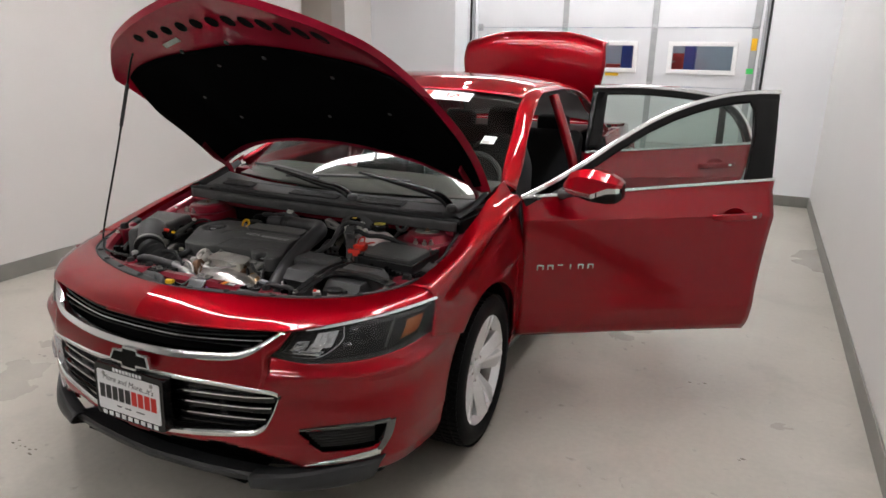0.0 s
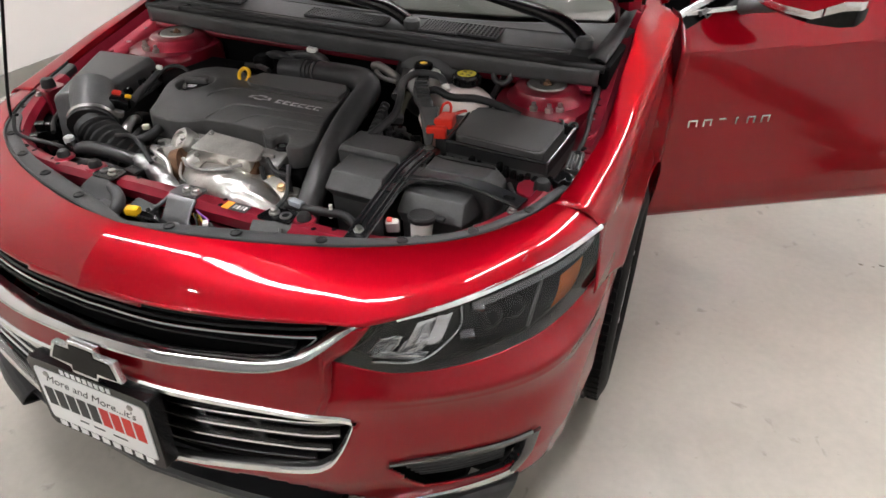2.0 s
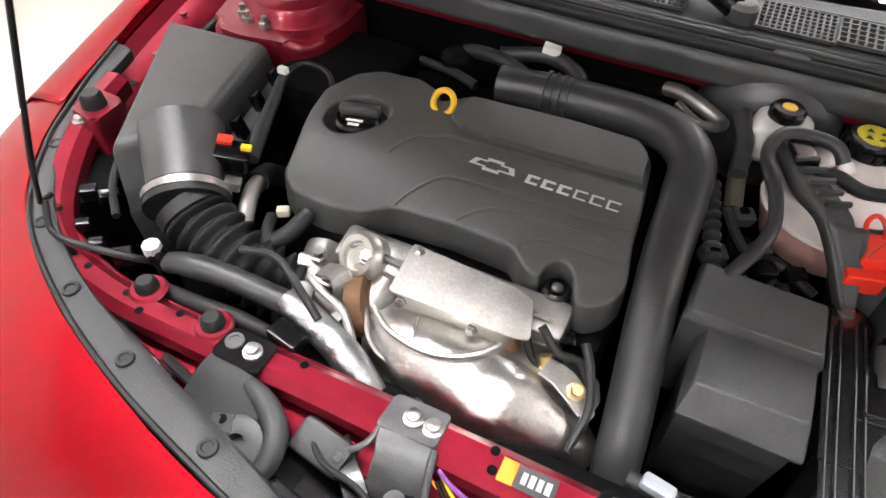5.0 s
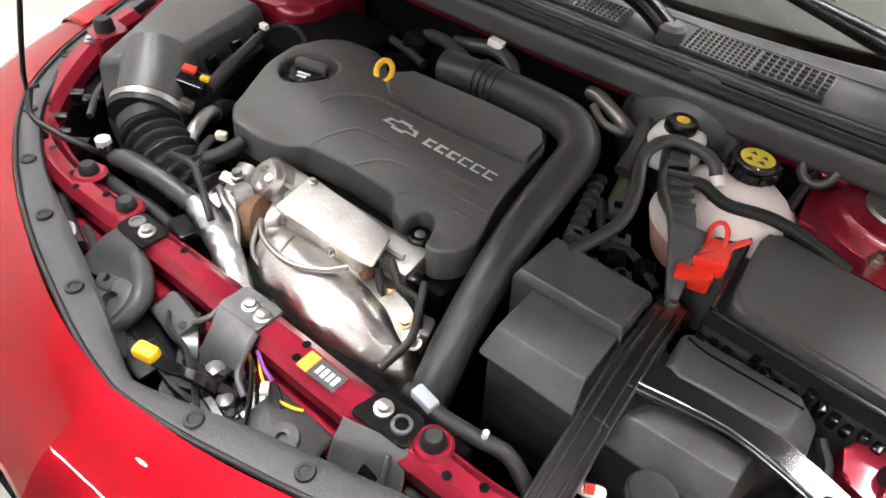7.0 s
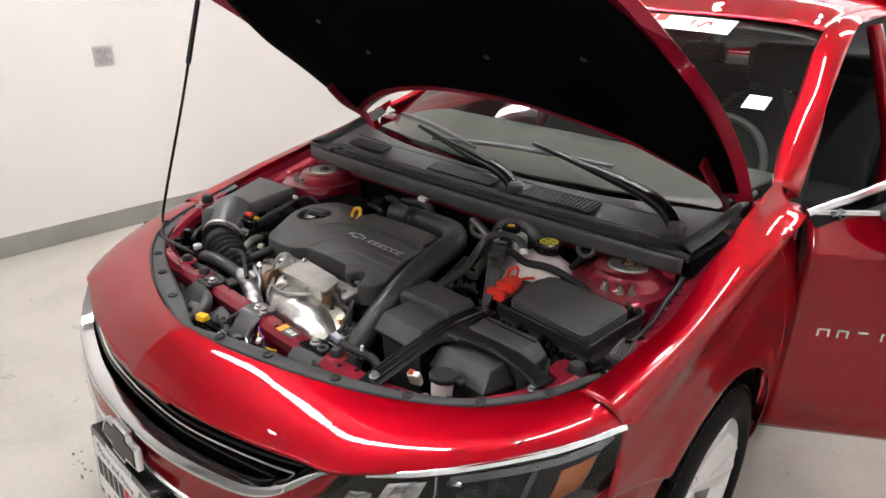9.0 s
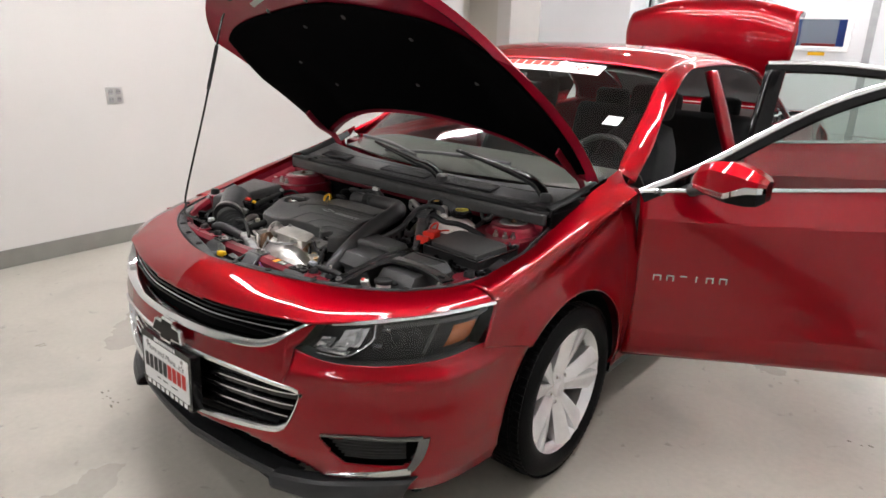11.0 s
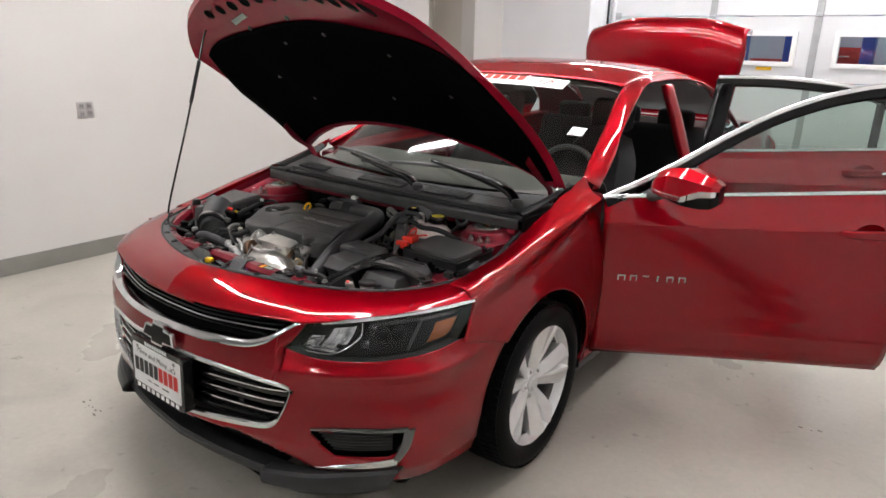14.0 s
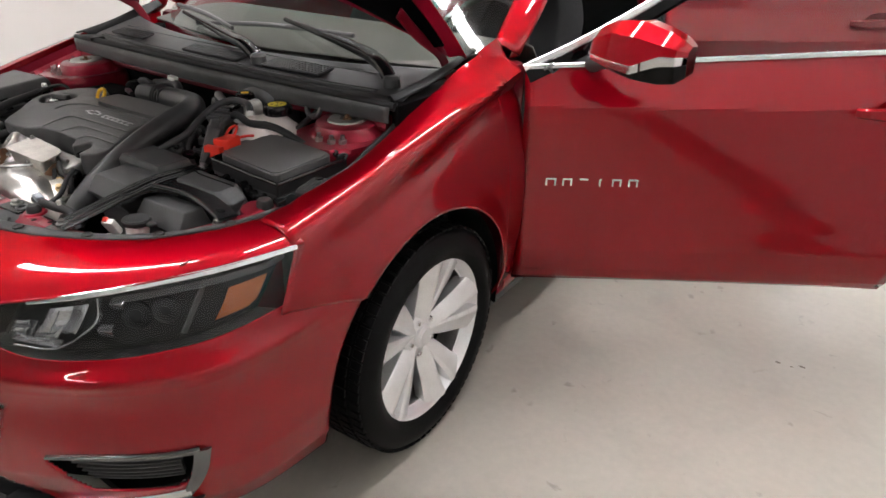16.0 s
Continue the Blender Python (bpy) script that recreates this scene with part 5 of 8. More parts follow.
# stations along the housing: length, then depth and height of the corners of its section
MS_L = (-0.108, -0.085, -0.03, 0.04, 0.11, 0.150, 0.166)
MS_P = (((-0.030, -0.005), (-0.046, 0.034), (-0.050, 0.060), (-0.050, 0.070), (-0.048, 0.052), (-0.045, 0.034), (-0.040, 0.020)),        # back, top
        ((-0.005, 0.000), (0.002, 0.044), (0.010, 0.068), (0.012, 0.074), (0.008, 0.055), (0.004, 0.038), (-0.005, 0.024)),               # top ridge
        ((0.012, -0.006), (0.040, 0.020), (0.056, 0.042), (0.062, 0.040), (0.056, 0.028), (0.044, 0.020), (0.015, 0.012)),                # front crease
        ((0.016, -0.020), (0.050, -0.018), (0.068, -0.024), (0.072, -0.030), (0.062, 0.002), (0.050, 0.004), (0.018, 0.002)),             # lower edge of the cap
        ((0.014, -0.032), (0.047, -0.034), (0.065, -0.042), (0.068, -0.050), (0.060, -0.022), (0.048, -0.018), (0.018, -0.016)),          # lower edge of the band
        ((0.000, -0.036), (0.030, -0.042), (0.046, -0.055), (0.050, -0.068), (0.046, -0.070), (0.036, -0.064), (0.012, -0.050)),          # underside
        ((-0.028, -0.034), (-0.042, -0.040), (-0.046, -0.052), (-0.048, -0.064), (-0.046, -0.066), (-0.044, -0.060), (-0.038, -0.046)))   # back, bottom


def mirror_strip(i0, i1, l0=-0.108, l1=0.166, grow=0.0, m=4):
    """The housing's skin between two lines of corners, over a stretch of its length."""
    ls = np.linspace(l0, l1, 30)
    rows = []
    for i in range(i0, i1 + 1):
        row = []
        for l in ls:
            a = float(np.interp(l, MS_L, [p[0] for p in MS_P[i % 7]])) + grow
            z = float(np.interp(l, MS_L, [p[1] for p in MS_P[i % 7]]))
            row.append(MC + LONG * l + ACR * a + Vector((0, 0, z)))
        rows.append(row)
    return grid_bm(rows)


MC = Vector((0.150, 0.255, 1.110))
cpart("mirror_cap", mirror_strip(0, 3), PAINT, "red mirror cap", fd, sharp=22)
cpart("mirror_band", mirror_strip(3, 4, -0.106, 0.062), SATINCHROME, "silver mirror band", fd, thick=0.003)
cpart("turn_lamp", mirror_strip(3, 4, 0.066, 0.160, 0.002), BRIGHT, "clear turn lamp", fd, thick=0.003)
cpart("mirror_base", mirror_strip(4, 6), PILLAR, "black mirror underside", fd)
for k in (0, 6):
    ends = bmesh.new()
    ends.faces.new([ends.verts.new(MC + LONG * MS_L[k] + ACR * MS_P[i][k][0] + Vector((0, 0, MS_P[i][k][1]))) for i in range(7)])
    cpart("mirror_end", ends, PILLAR, "", fd)
cpart("mirror_glass", mirror_strip(6, 7, -0.09, 0.155), CHROME, "silvered mirror glass", fd)
cpart("mirror_foot", tube([(-0.02, 0.195, 1.030), (0.03, 0.21, 1.044), (0.085, 0.232, 1.062), (0.12, 0.245, 1.078)], [0.026, 0.020, 0.022, 0.026], 14, 10), BLACK, "black mirror foot", fd)

# ---------------------------------------------------------------- wheels
def wheel_mesh_parts():
    tyre = lathe([(0.238, -0.10), (0.250, -0.112), (0.29, -0.116), (0.320, -0.106), (0.334, -0.088), (0.338, -0.05), (0.339, 0), (0.338, 0.05),
                  (0.334, 0.088), (0.326, 0.100), (0.320, 0.106), (0.300, 0.114), (0.29, 0.1165), (0.268, 0.117), (0.264, 0.1145), (0.256, 0.1115), (0.246, 0.104), (0.238, 0.095)], 72)
    return tyre


TY = finish(wheel_mesh_parts())
TREAD = bmesh.new()
for k in range(72):
    a_ = 2 * math.pi * k / 72
    for zz, w in ((-0.086, 0.032), (-0.046, 0.034), (0.0, 0.036), (0.046, 0.034), (0.086, 0.032)):
        blk = box((0.007, 0.0225, w), (0.339 if abs(zz) < 0.08 else 0.3345, 0, zz), bevel=0.0015, seg=1, rot=(0, 0, 0))
        for v in blk.verts:
            v.co.y += 0.10 * abs(v.co.z) * 0.6
            v.co = Matrix.Rotation(a_, 3, "Z") @ v.co
        join(TREAD, blk)
TR = finish(TREAD)
def spoke_mesh(sg):
    """One spoke of a pair, its crest towards the other one."""
    b = bmesh.new()
    ring = []
    for r, w, h in ((0.030, 0.036, 0.014), (0.060, 0.044, 0.020), (0.10, 0.058, 0.030), (0.15, 0.067, 0.041), (0.195, 0.075, 0.049), (0.228, 0.086, 0.055), (0.242, 0.096, 0.056)):
        ring.append([b.verts.new((r, sg * y, z)) for y, z in ((-w / 2, h - 0.055), (-w / 2, h - 0.018), (-w * 0.44, h - 0.003), (-w * 0.30, h), (-w * 0.20, h - 0.001), (w * 0.34, h - 0.014), (w / 2, h - 0.022), (w / 2, h - 0.055))])
    for a_, c_ in zip(ring, ring[1:]):
        for k in range(8):
            b.faces.new([a_[k], a_[(k + 1) % 8], c_[(k + 1) % 8], c_[k]])
    b.faces.new(ring[0])
    b.faces.new(ring[-1])
    bmesh.ops.recalc_face_normals(b, faces=b.faces)
    return finish(b, 25)


SPM = {sg: spoke_mesh(sg) for sg in (1, -1)}
BARREL = finish(lathe([(0.226, -0.095), (0.225, -0.09), (0.216, -0.05), (0.216, 0.02), (0.224, 0.064)], 64))
RIM = finish(lathe([(0.218, 0.066), (0.224, 0.066), (0.235, 0.092), (0.243, 0.101), (0.250, 0.103), (0.252, 0.098), (0.250, 0.09)], 64))
DISCM = finish(lathe([(0, -0.04), (0.14, -0.04), (0.14, -0.026), (0, -0.026)], 48))
HUB = finish(lathe([(0.078, 0.02), (0.074, 0.052), (0.060, 0.060), (0.036, 0.060), (0.034, 0.068), (0.028, 0.072), (0, 0.072)], 40))
NUT = finish(lathe([(0.0095, 0.050), (0.0095, 0.066), (0.006, 0.071), (0, 0.071)], 6))
CAP = finish(lathe([(0.027, 0.072), (0.024, 0.0755), (0, 0.0765)], 28))


def wheel(at, sg, turn=0.0):
    w = new("wheel")
    w.parent = car
    w.matrix_basis = Matrix.Translation(at) @ pose(0, 0, 0, 0, 0, turn) @ pose(0, 0, 0, 0, 90 * sg, 0) @ pose(0, 0, 0, 0, 0, 20)
    tagged(w, label="silver ten-spoke alloy wheel with black tyre")
    part("tyre", TY, TYRE, w, "black road tyre")
    part("tread", TR, TYRE, w)
    part("rim", RIM, WHEEL, w)
    part("barrel", BARREL, STEEL, w)
    part("brake_disc", DISCM, STEEL, w, "steel brake disc")
    part("hub", HUB, WHEEL, w)
    part("hub_cap", CAP, WHEEL, w)
    # added near-black dish: shade seen between the spokes
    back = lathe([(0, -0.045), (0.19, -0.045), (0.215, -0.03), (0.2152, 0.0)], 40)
    part("well_shade", back, DARK, w)
    for k in range(5):
        for sg2 in (1, -1):
            s = part("spoke", SPM[sg2], WHEEL, w)
            s.matrix_basis = pose(0, 0, 0.048, 0, 0, 72 * k + 14 * sg2)
        n = part("lug_nut", NUT, CHROME, w)
        a_ = radians(72 * k + 36)
        n.matrix_basis = Matrix.Translation((0.055 * math.cos(a_), 0.055 * math.sin(a_), -0.004))
    part("caliper", box((0.05, 0.13, 0.05), (0.13, 0.02, -0.02), bevel=0.012), ALU, w)
    return w


wheel((0.818, 0.010, 0.339), 1, 2)
wheel((-0.818, 0, 0.339), -1, 2)
wheel((0.812, WB, 0.339), 1)
wheel((-0.812, WB, 0.339), -1)

# ---------------------------------------------------------------- cabin
b = wall_box(-0.74, 0.74, 0.35, 3.2, 0.27, 0.30)
cpart("cabin_floor", b, TRIM)
cpart("bulkhead", wall_box(-0.76, 0.76, 0.28, 0.31, 0.3, 0.98), DARK)
dash = patch([[(-0.70, 0.36, 1.02), (0, 0.24, 1.02), (0.70, 0.36, 1.02)], [(-0.72, 0.62, 1.04), (0, 0.60, 1.045), (0.72, 0.62, 1.04)], [(-0.73, 0.86, 1.0), (0, 0.86, 1.0), (0.73, 0.86, 1.0)],
              [(-0.73, 0.90, 0.85), (0, 0.90, 0.84), (0.73, 0.90, 0.85)], [(-0.72, 0.75, 0.62), (0, 0.78, 0.6), (0.72, 0.75, 0.62)]], 24, 16)
cpart("dashboard", grid_bm(dash), mat("dash_grey", (0.065, 0.060, 0.053), 0.6, var=0.08, scale=12, bump=0.2, bump_scale=400), "dark soft dashboard", thick=0.01)
ringp = [(0.38 + 0.185 * math.cos(q), 1.10 + 0.07 * math.sin(q), 0.93 + 0.172 * math.sin(q)) for q in np.linspace(0, 2 * math.pi, 24)]
sw = cpart("steering_wheel", tube(ringp, 0.015, 60, 10), TRIM, "black steering wheel")
for q in (0, math.pi, -math.pi / 2):
    cpart("wheel_spoke", tube([(0.38, 1.09, 0.93), (0.38 + 0.18 * math.cos(q), 1.10 + 0.068 * math.sin(q), 0.93 + 0.168 * math.sin(q))], 0.014, sides=8, smooth=False), TRIM, "", sw)


def seat(x, y):
    cushion = box((0.50, 0.52, 0.17), (x, y, 0.50), bevel=0.06, seg=4, rot=(8, 0, 0))
    st = cpart("front_seat", cushion, FABRIC, "black fabric front seat")
    g = []
    for k in np.linspace(0, 1, 14):
        w = lerp(k, (0, 0.2, 0.5, 0.8, 1), (0.24, 0.26, 0.265, 0.235, 0.16))
        row = [(x + w * s, y + 0.20 + 0.24 * k - 0.055 * (abs(s) ** 3) - 0.05 * math.sin(k * math.pi), 0.52 + 0.60 * k) for s in np.linspace(-1, 1, 15)]
        g.append(row)
    cpart("backrest", grid_bm(g), FABRIC, "", st, thick=0.12)
    cpart("headrest", box((0.26, 0.10, 0.19), (x, y + 0.46, 1.24), bevel=0.045, seg=4, rot=(-12, 0, 0)), FABRIC, "", st)
    for dx in (-0.06, 0.06):
        cpart("headrest_post", tube([(x + dx, y + 0.42, 1.08), (x + dx, y + 0.45, 1.18)], 0.006, sides=8, smooth=False), STEEL, "", st)


seat(0.38, 1.22)
seat(-0.38, 1.22)
rb = cpart("rear_bench", box((1.30, 0.52, 0.2), (0, 2.25, 0.48), bevel=0.07, seg=4), FABRIC, "black fabric rear bench")
cpart("bench_back", box((1.30, 0.16, 0.62), (0, 2.60, 0.80), bevel=0.06, seg=4, rot=(-18, 0, 0)), FABRIC, "", rb)
for x in (-0.4, 0, 0.4):
    cpart("bench_headrest", box((0.26, 0.1, 0.14), (x, 2.72, 1.14), bevel=0.04, seg=3), FABRIC, "", rb)
cpart("parcel_shelf", wall_box(-0.6, 0.6, 2.75, 3.33, 1.06, 1.08), TRIM)
# headlining under the roof
hlr = patch([[(x * 0.98, y, z - 0.035) for x, y, z in r] for r in RF], 12, 14)
cpart("headlining", mirror_bm(grid_bm(hlr)), mat("headlining_grey", (0.22, 0.215, 0.21), 0.9, var=0.04), "grey headlining")
mr = cpart("rear_view_mirror", box((0.24, 0.03, 0.065), (0, 0.93, 1.34), bevel=0.014, seg=3), SATIN, "black rear view mirror")
cpart("mirror_stalk", tube([(0, 0.93, 1.36), (0, 0.96, 1.405)], 0.012, sides=8, smooth=False), BLACK, "", mr)


# stickers on the windscreen
WG = patch(WS, 60, 40)


def ws_pt(x, v, lift):
    """A point on the windscreen: x across, v from base (0) to top (1)."""
    row = WG[int(round(v * 39))]
    ax = abs(x)
    p = Vector((ax, float(np.interp(ax, row[:, 0], row[:, 1])), float(np.interp(ax, row[:, 0], row[:, 2]))))
    p += Vector((0, -0.55, 0.83)) * lift
    return Vector((math.copysign(1, x) * p.x if x else 0.0, p.y, p.z))


bn = cpart("banner", grid_bm([[ws_pt(x, v, 0.0015) for x in np.linspace(-0.40, 0.40, 33)] for v in np.linspace(0.875, 0.975, 5)]), WHITE, "white dealer banner with plain print bars")
for k in range(9):
    x = -0.30 + 0.052 * k
    cpart("print_bar", grid_bm([[ws_pt(x_, v, 0.003) for x_ in (x, x + 0.02, x + 0.042)] for v in (0.925, 0.965)]), REDINK, "", bn)
cpart("print_bar", grid_bm([[ws_pt(x_, v, 0.003) for x_ in np.linspace(-0.18, 0.16, 9)] for v in (0.893, 0.908)]), INK, "", bn)
for k in range(14):
    a0, a1 = 2 * math.pi * k / 14, 2 * math.pi * (k + 1) / 14
    cpart("ring_print", grid_bm([[ws_pt(0.29 + r * 1.2 * math.cos(a_), 0.925 + r * 0.85 * math.sin(a_), 0.003) for a_ in (a0, a1)] for r in (0.026, 0.031)]), REDINK, "", bn)
cpart("tick_print", tube([ws_pt(0.278, 0.925, 0.004), ws_pt(0.287, 0.90, 0.004), ws_pt(0.31, 0.95, 0.004)], 0.003, sides=6, smooth=False), REDINK, "", bn)
sk = cpart("window_sticker", grid_bm([[ws_pt(x, v, 0.0015) for x in (0.582, 0.612, 0.642)] for v in (0.455, 0.50, 0.55)]), mat("pale_sticker", (0.62, 0.70, 0.68), 0.5, var=0.05), "pale inspection sticker")
for v in (0.47, 0.50, 0.53):
    cpart("print_bar", grid_bm([[ws_pt(x, w, 0.003) for x in (0.588, 0.604, 0.62)] for w in (v, v + 0.014)]), PRINT, "", sk)

# ---------------------------------------------------------------- engine bay: shell
def sym_patch(rows, nu, nv):
    return mirror_bm(grid_bm(patch(rows, nu, nv)))


# bay floor coloured near black for the shade deep in the bay
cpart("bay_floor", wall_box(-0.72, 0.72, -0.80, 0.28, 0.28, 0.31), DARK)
for sg in (1, -1):
    ys = np.linspace(-0.62, 0.30, 12)
    g = []
    for y in ys:
        gx, _, gz = at_y(GAP, max(y, -0.44))
        g.append([(sg * (gx - 0.006), y, gz - 0.020), (sg * (gx - 0.022), y, gz - 0.045), (sg * (gx - 0.055), y, gz - 0.052), (sg * (gx - 0.075), y, gz - 0.075), (sg * (gx - 0.085), y, 0.70), (sg * (gx - 0.10), y, 0.45)])
    cpart("inner_fender", grid_bm(np.array(g)), PAINT_IN, "satin red inner fender", thick=0.003)
    for y in (-0.36, -0.12, 0.10):
        gx, _, gz = at_y(GAP, y)
        cpart("fender_bolt", lathe([(0.011, 0), (0.011, 0.003), (0.007, 0.004), (0.007, 0.009), (0, 0.009)], 6, m=Matrix.Translation((sg * (gx - 0.040), y, gz - 0.05))), PAINT_IN)
    # strut tower
    tx, ty = (0.627, 0.024) if sg > 0 else (-0.590, -0.015)
    ol = [(-0.105, -0.125), (0.03, -0.150), (0.100, -0.138), (0.134, -0.02), (0.118, 0.10), (-0.11, 0.10), (-0.125, -0.02)]
    tw = prism(round_outline([(sg * x, y) for x, y in ol][::sg], 0.045, 6), -0.22, -0.030, 0.022, 4, m=Matrix.Translation((tx, ty, 0.932)))
    lathe([(0.108, -0.034), (0.100, -0.022), (0.090, -0.016), (0.084, -0.003), (0.074, 0.002), (0.056, 0.003), (0.052, 0.0)], 36, m=Matrix.Translation((tx, ty, 0.932)), bm=tw)
    st = cpart("strut_tower", tw, PAINT_IN, "satin red strut tower")
    cpart("tower_cap", lathe([(0.053, 0.001), (0.050, 0.006), (0.020, 0.005), (0.018, -0.006), (0, -0.006)], 28, m=Matrix.Translation((tx, ty, 0.932))), ALU, "pale strut mount", st)
    cpart("strut_nut", lathe([(0.012, 0), (0.012, 0.010), (0.006, 0.011), (0.006, 0.018), (0, 0.018)], 6, m=Matrix.Translation((tx, ty, 0.928))), RUST, "", st)
    for dx, dy in ((-0.003, -0.105), (0.037, -0.102), (0.060, -0.085)):
        p = Vector((tx + sg * dx, ty + dy, 0.902))
        cpart("tower_stud", lathe([(0.011, 0), (0.011, 0.010), (0.006, 0.011), (0.006, 0.022), (0, 0.022)], 6, m=Matrix.Translation(p)), STEEL, "", st)
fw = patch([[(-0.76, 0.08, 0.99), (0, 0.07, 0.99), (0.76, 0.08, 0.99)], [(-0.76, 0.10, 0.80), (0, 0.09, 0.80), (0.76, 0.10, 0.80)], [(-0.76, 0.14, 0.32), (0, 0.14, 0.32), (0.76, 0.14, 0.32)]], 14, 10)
# near-black colour carries the shade behind the engine
cpart("firewall", grid_bm(fw), DARK, "insulated firewall, near black for the shade of the bay", thick=0.01)
cpart("firewall_rail", ribbon([(-0.74, 0.065, 0.932), (0, 0.060, 0.932), (0.74, 0.065, 0.932)], 0.045, 0.03, 20, up=(0, -1, 0.4)), PAINT_IN, "red firewall rail")

# radiator support bar
BT = 0.833                       # height of the bar's top face
BAR = [(-0.742, -0.34, 0.862), (-0.722, -0.43, 0.850), (-0.665, -0.555, 0.822), (-0.585, -0.635, 0.810), (-0.46, -0.672, 0.808), (-0.30, -0.677, 0.808), (-0.1, -0.672, 0.808), (0.28, -0.676, 0.808), (0.42, -0.672, 0.808), (0.55, -0.640, 0.808), (0.645, -0.565, 0.812), (0.725, -0.44, 0.826), (0.745, -0.36, 0.838)]
bar = cpart("radiator_support", ribbon(BAR, [0.045, 0.05, 0.048, 0.046, 0.05, 0.055, 0.052, 0.044, 0.036, 0.034], 0.05, 140), PAINT_IN, "satin red radiator support bar")
cpart("support_flange", ribbon([(x, y - 0.034 if abs(x) < 0.5 else y - 0.02, z - 0.034) for x, y, z in BAR[2:-2]], 0.05, 0.006, 100), PAINT_IN, "", bar)
cpart("support_back", ribbon([(x, y + 0.022, z - 0.012) for x, y, z in BAR[3:-3]], 0.012, 0.05, 80), PAINT_IN, "", bar)
# bar holes are flat near-black discs, shade painted on the bar
for x, y in ((-0.42, -0.672), (-0.385, -0.688), (-0.335, -0.668), (-0.15, -0.662), (0.10, -0.662), (0.105, -0.684), (0.345, -0.684), (0.385, -0.668), (0.50, -0.656), (0.585, -0.612), (-0.50, -0.660), (-0.60, -0.622)):
    cpart("bar_hole", lathe([(0.006, 0.0006), (0, 0.0006)], 14, m=Matrix.Translation((x, y, BT))), DARK, "", bar)
for x, y in ((0.309, -0.664), (-0.285, -0.664), (-0.40, -0.655)):
    cpart("stop_boss", lathe([(0.026, 0), (0.022, 0.005), (0, 0.005)], 18, m=Matrix.Translation((x, y, BT - 0.001))), PAINT_IN, "", bar)
    cpart("rubber_stop", lathe([(0.016, 0), (0.015, 0.010), (0.010, 0.016), (0, 0.017)], 16, m=Matrix.Translation((x, y, BT + 0.003))), RUBBER, "black rubber stop", bar)
for x0, x1, m_ in ((0.112, 0.130, ORANGE), (0.131, 0.176, SEALGREY)):
    cpart("decal", prism([(x0, -0.692), (x1, -0.692), (x1, -0.664), (x0, -0.664)], BT + 0.0006, BT + 0.0012), m_, "small warning decal", bar)
for k in range(4):
    cpart("decal_print", prism([(0.137 + 0.009 * k, -0.685), (0.143 + 0.009 * k, -0.685), (0.143 + 0.009 * k, -0.671), (0.137 + 0.009 * k, -0.671)], BT + 0.0012, BT + 0.0015), WHITE if k % 2 else PRINT, "", bar)
for x, y, z in ((0.445, -0.674, BT + 0.002), (0.705, -0.475, 0.845), (-0.71, -0.455, 0.868), (0.56, -0.637, BT)):
    bl = lathe([(0.0115, 0), (0.0115, 0.003), (0.0075, 0.004), (0.0075, 0.010), (0.005, 0.011), (0, 0.011)], 12, m=Matrix.Translation((x, y, z)))
    cpart("bolt", bl, STEEL, "zinc flange bolt", bar)

# black seal strip round the opening
SEAL_IN = [(0, -0.838, 0.856), (0.045, -0.826, 0.856), (0.135, -0.794, 0.854), (0.309, -0.742, 0.850), (0.485, -0.683, 0.848), (0.632, -0.592, 0.848), (0.722, -0.470, 0.850), (0.760, -0.385, 0.856), (0.774, -0.350, 0.860)]
SEAL_OUT = [(0, -0.861, 0.860), (0.06, -0.854, 0.860), (0.15, -0.835, 0.858), (0.325, -0.786, 0.853), (0.49, -0.719, 0.849), (0.635, -0.630, 0.848), (0.738, -0.502, 0.850), (0.780, -0.405, 0.857), (0.795, -0.360, 0.862)]
si, so = spline(SEAL_IN, 50), spline(SEAL_OUT, 50)
li, lo_ = spline(SEAL_IN[:-1] + [(0.765, -0.35, 0.868), (0.772, -0.27, 0.884)], 50), spline(SEAL_OUT[:-1] + [(0.793, -0.35, 0.868), (0.803, -0.27, 0.886)], 50)
LEFT = np.array([-1, 1, 1])
strip_in, strip_out = np.concatenate([(li * LEFT)[:0:-1], si]), np.concatenate([(lo_ * LEFT)[:0:-1], so])
seal = cpart("seal_strip", grid_bm(patch([strip_in + np.array([0, 0, -0.02]), strip_in, strip_in * 0.5 + strip_out * 0.5 + np.array([0, 0, 0.003]), strip_out, strip_out + np.array([0, 0, -0.006])], 120, 10)), SEALGREY, "matte grey-black hood seal strip", thick=0.003)
for x in (-0.72, -0.60, -0.47, -0.33, -0.17, 0.10, 0.235, 0.40, 0.545, 0.66, 0.74):
    yi = float(np.interp(abs(x), si[:, 0], si[:, 1])) * 0.5 + float(np.interp(abs(x), so[:, 0], so[:, 1])) * 0.5
    zi = float(np.interp(abs(x), so[:, 0], so[:, 2])) + 0.003
    cpart("push_pin", lathe([(0.012, 0), (0.011, 0.003), (0.007, 0.0035), (0.006, 0.002), (0, 0.002)], 14, m=Matrix.Translation((x, yi, zi))), RUBBER, "", seal)
cpart("seal_bead", tube([(x, y, z + 0.003) for x, y, z in strip_out], 0.004, 140, 6), RUBBER, "", seal)

# hood latch and brackets in front of the bar
GREYST = mat("grey_stamped_steel", (0.13, 0.13, 0.133), 0.34, 0.6, var=0.15, scale=30, bump=0.2, bump_scale=220, fine=0.08)


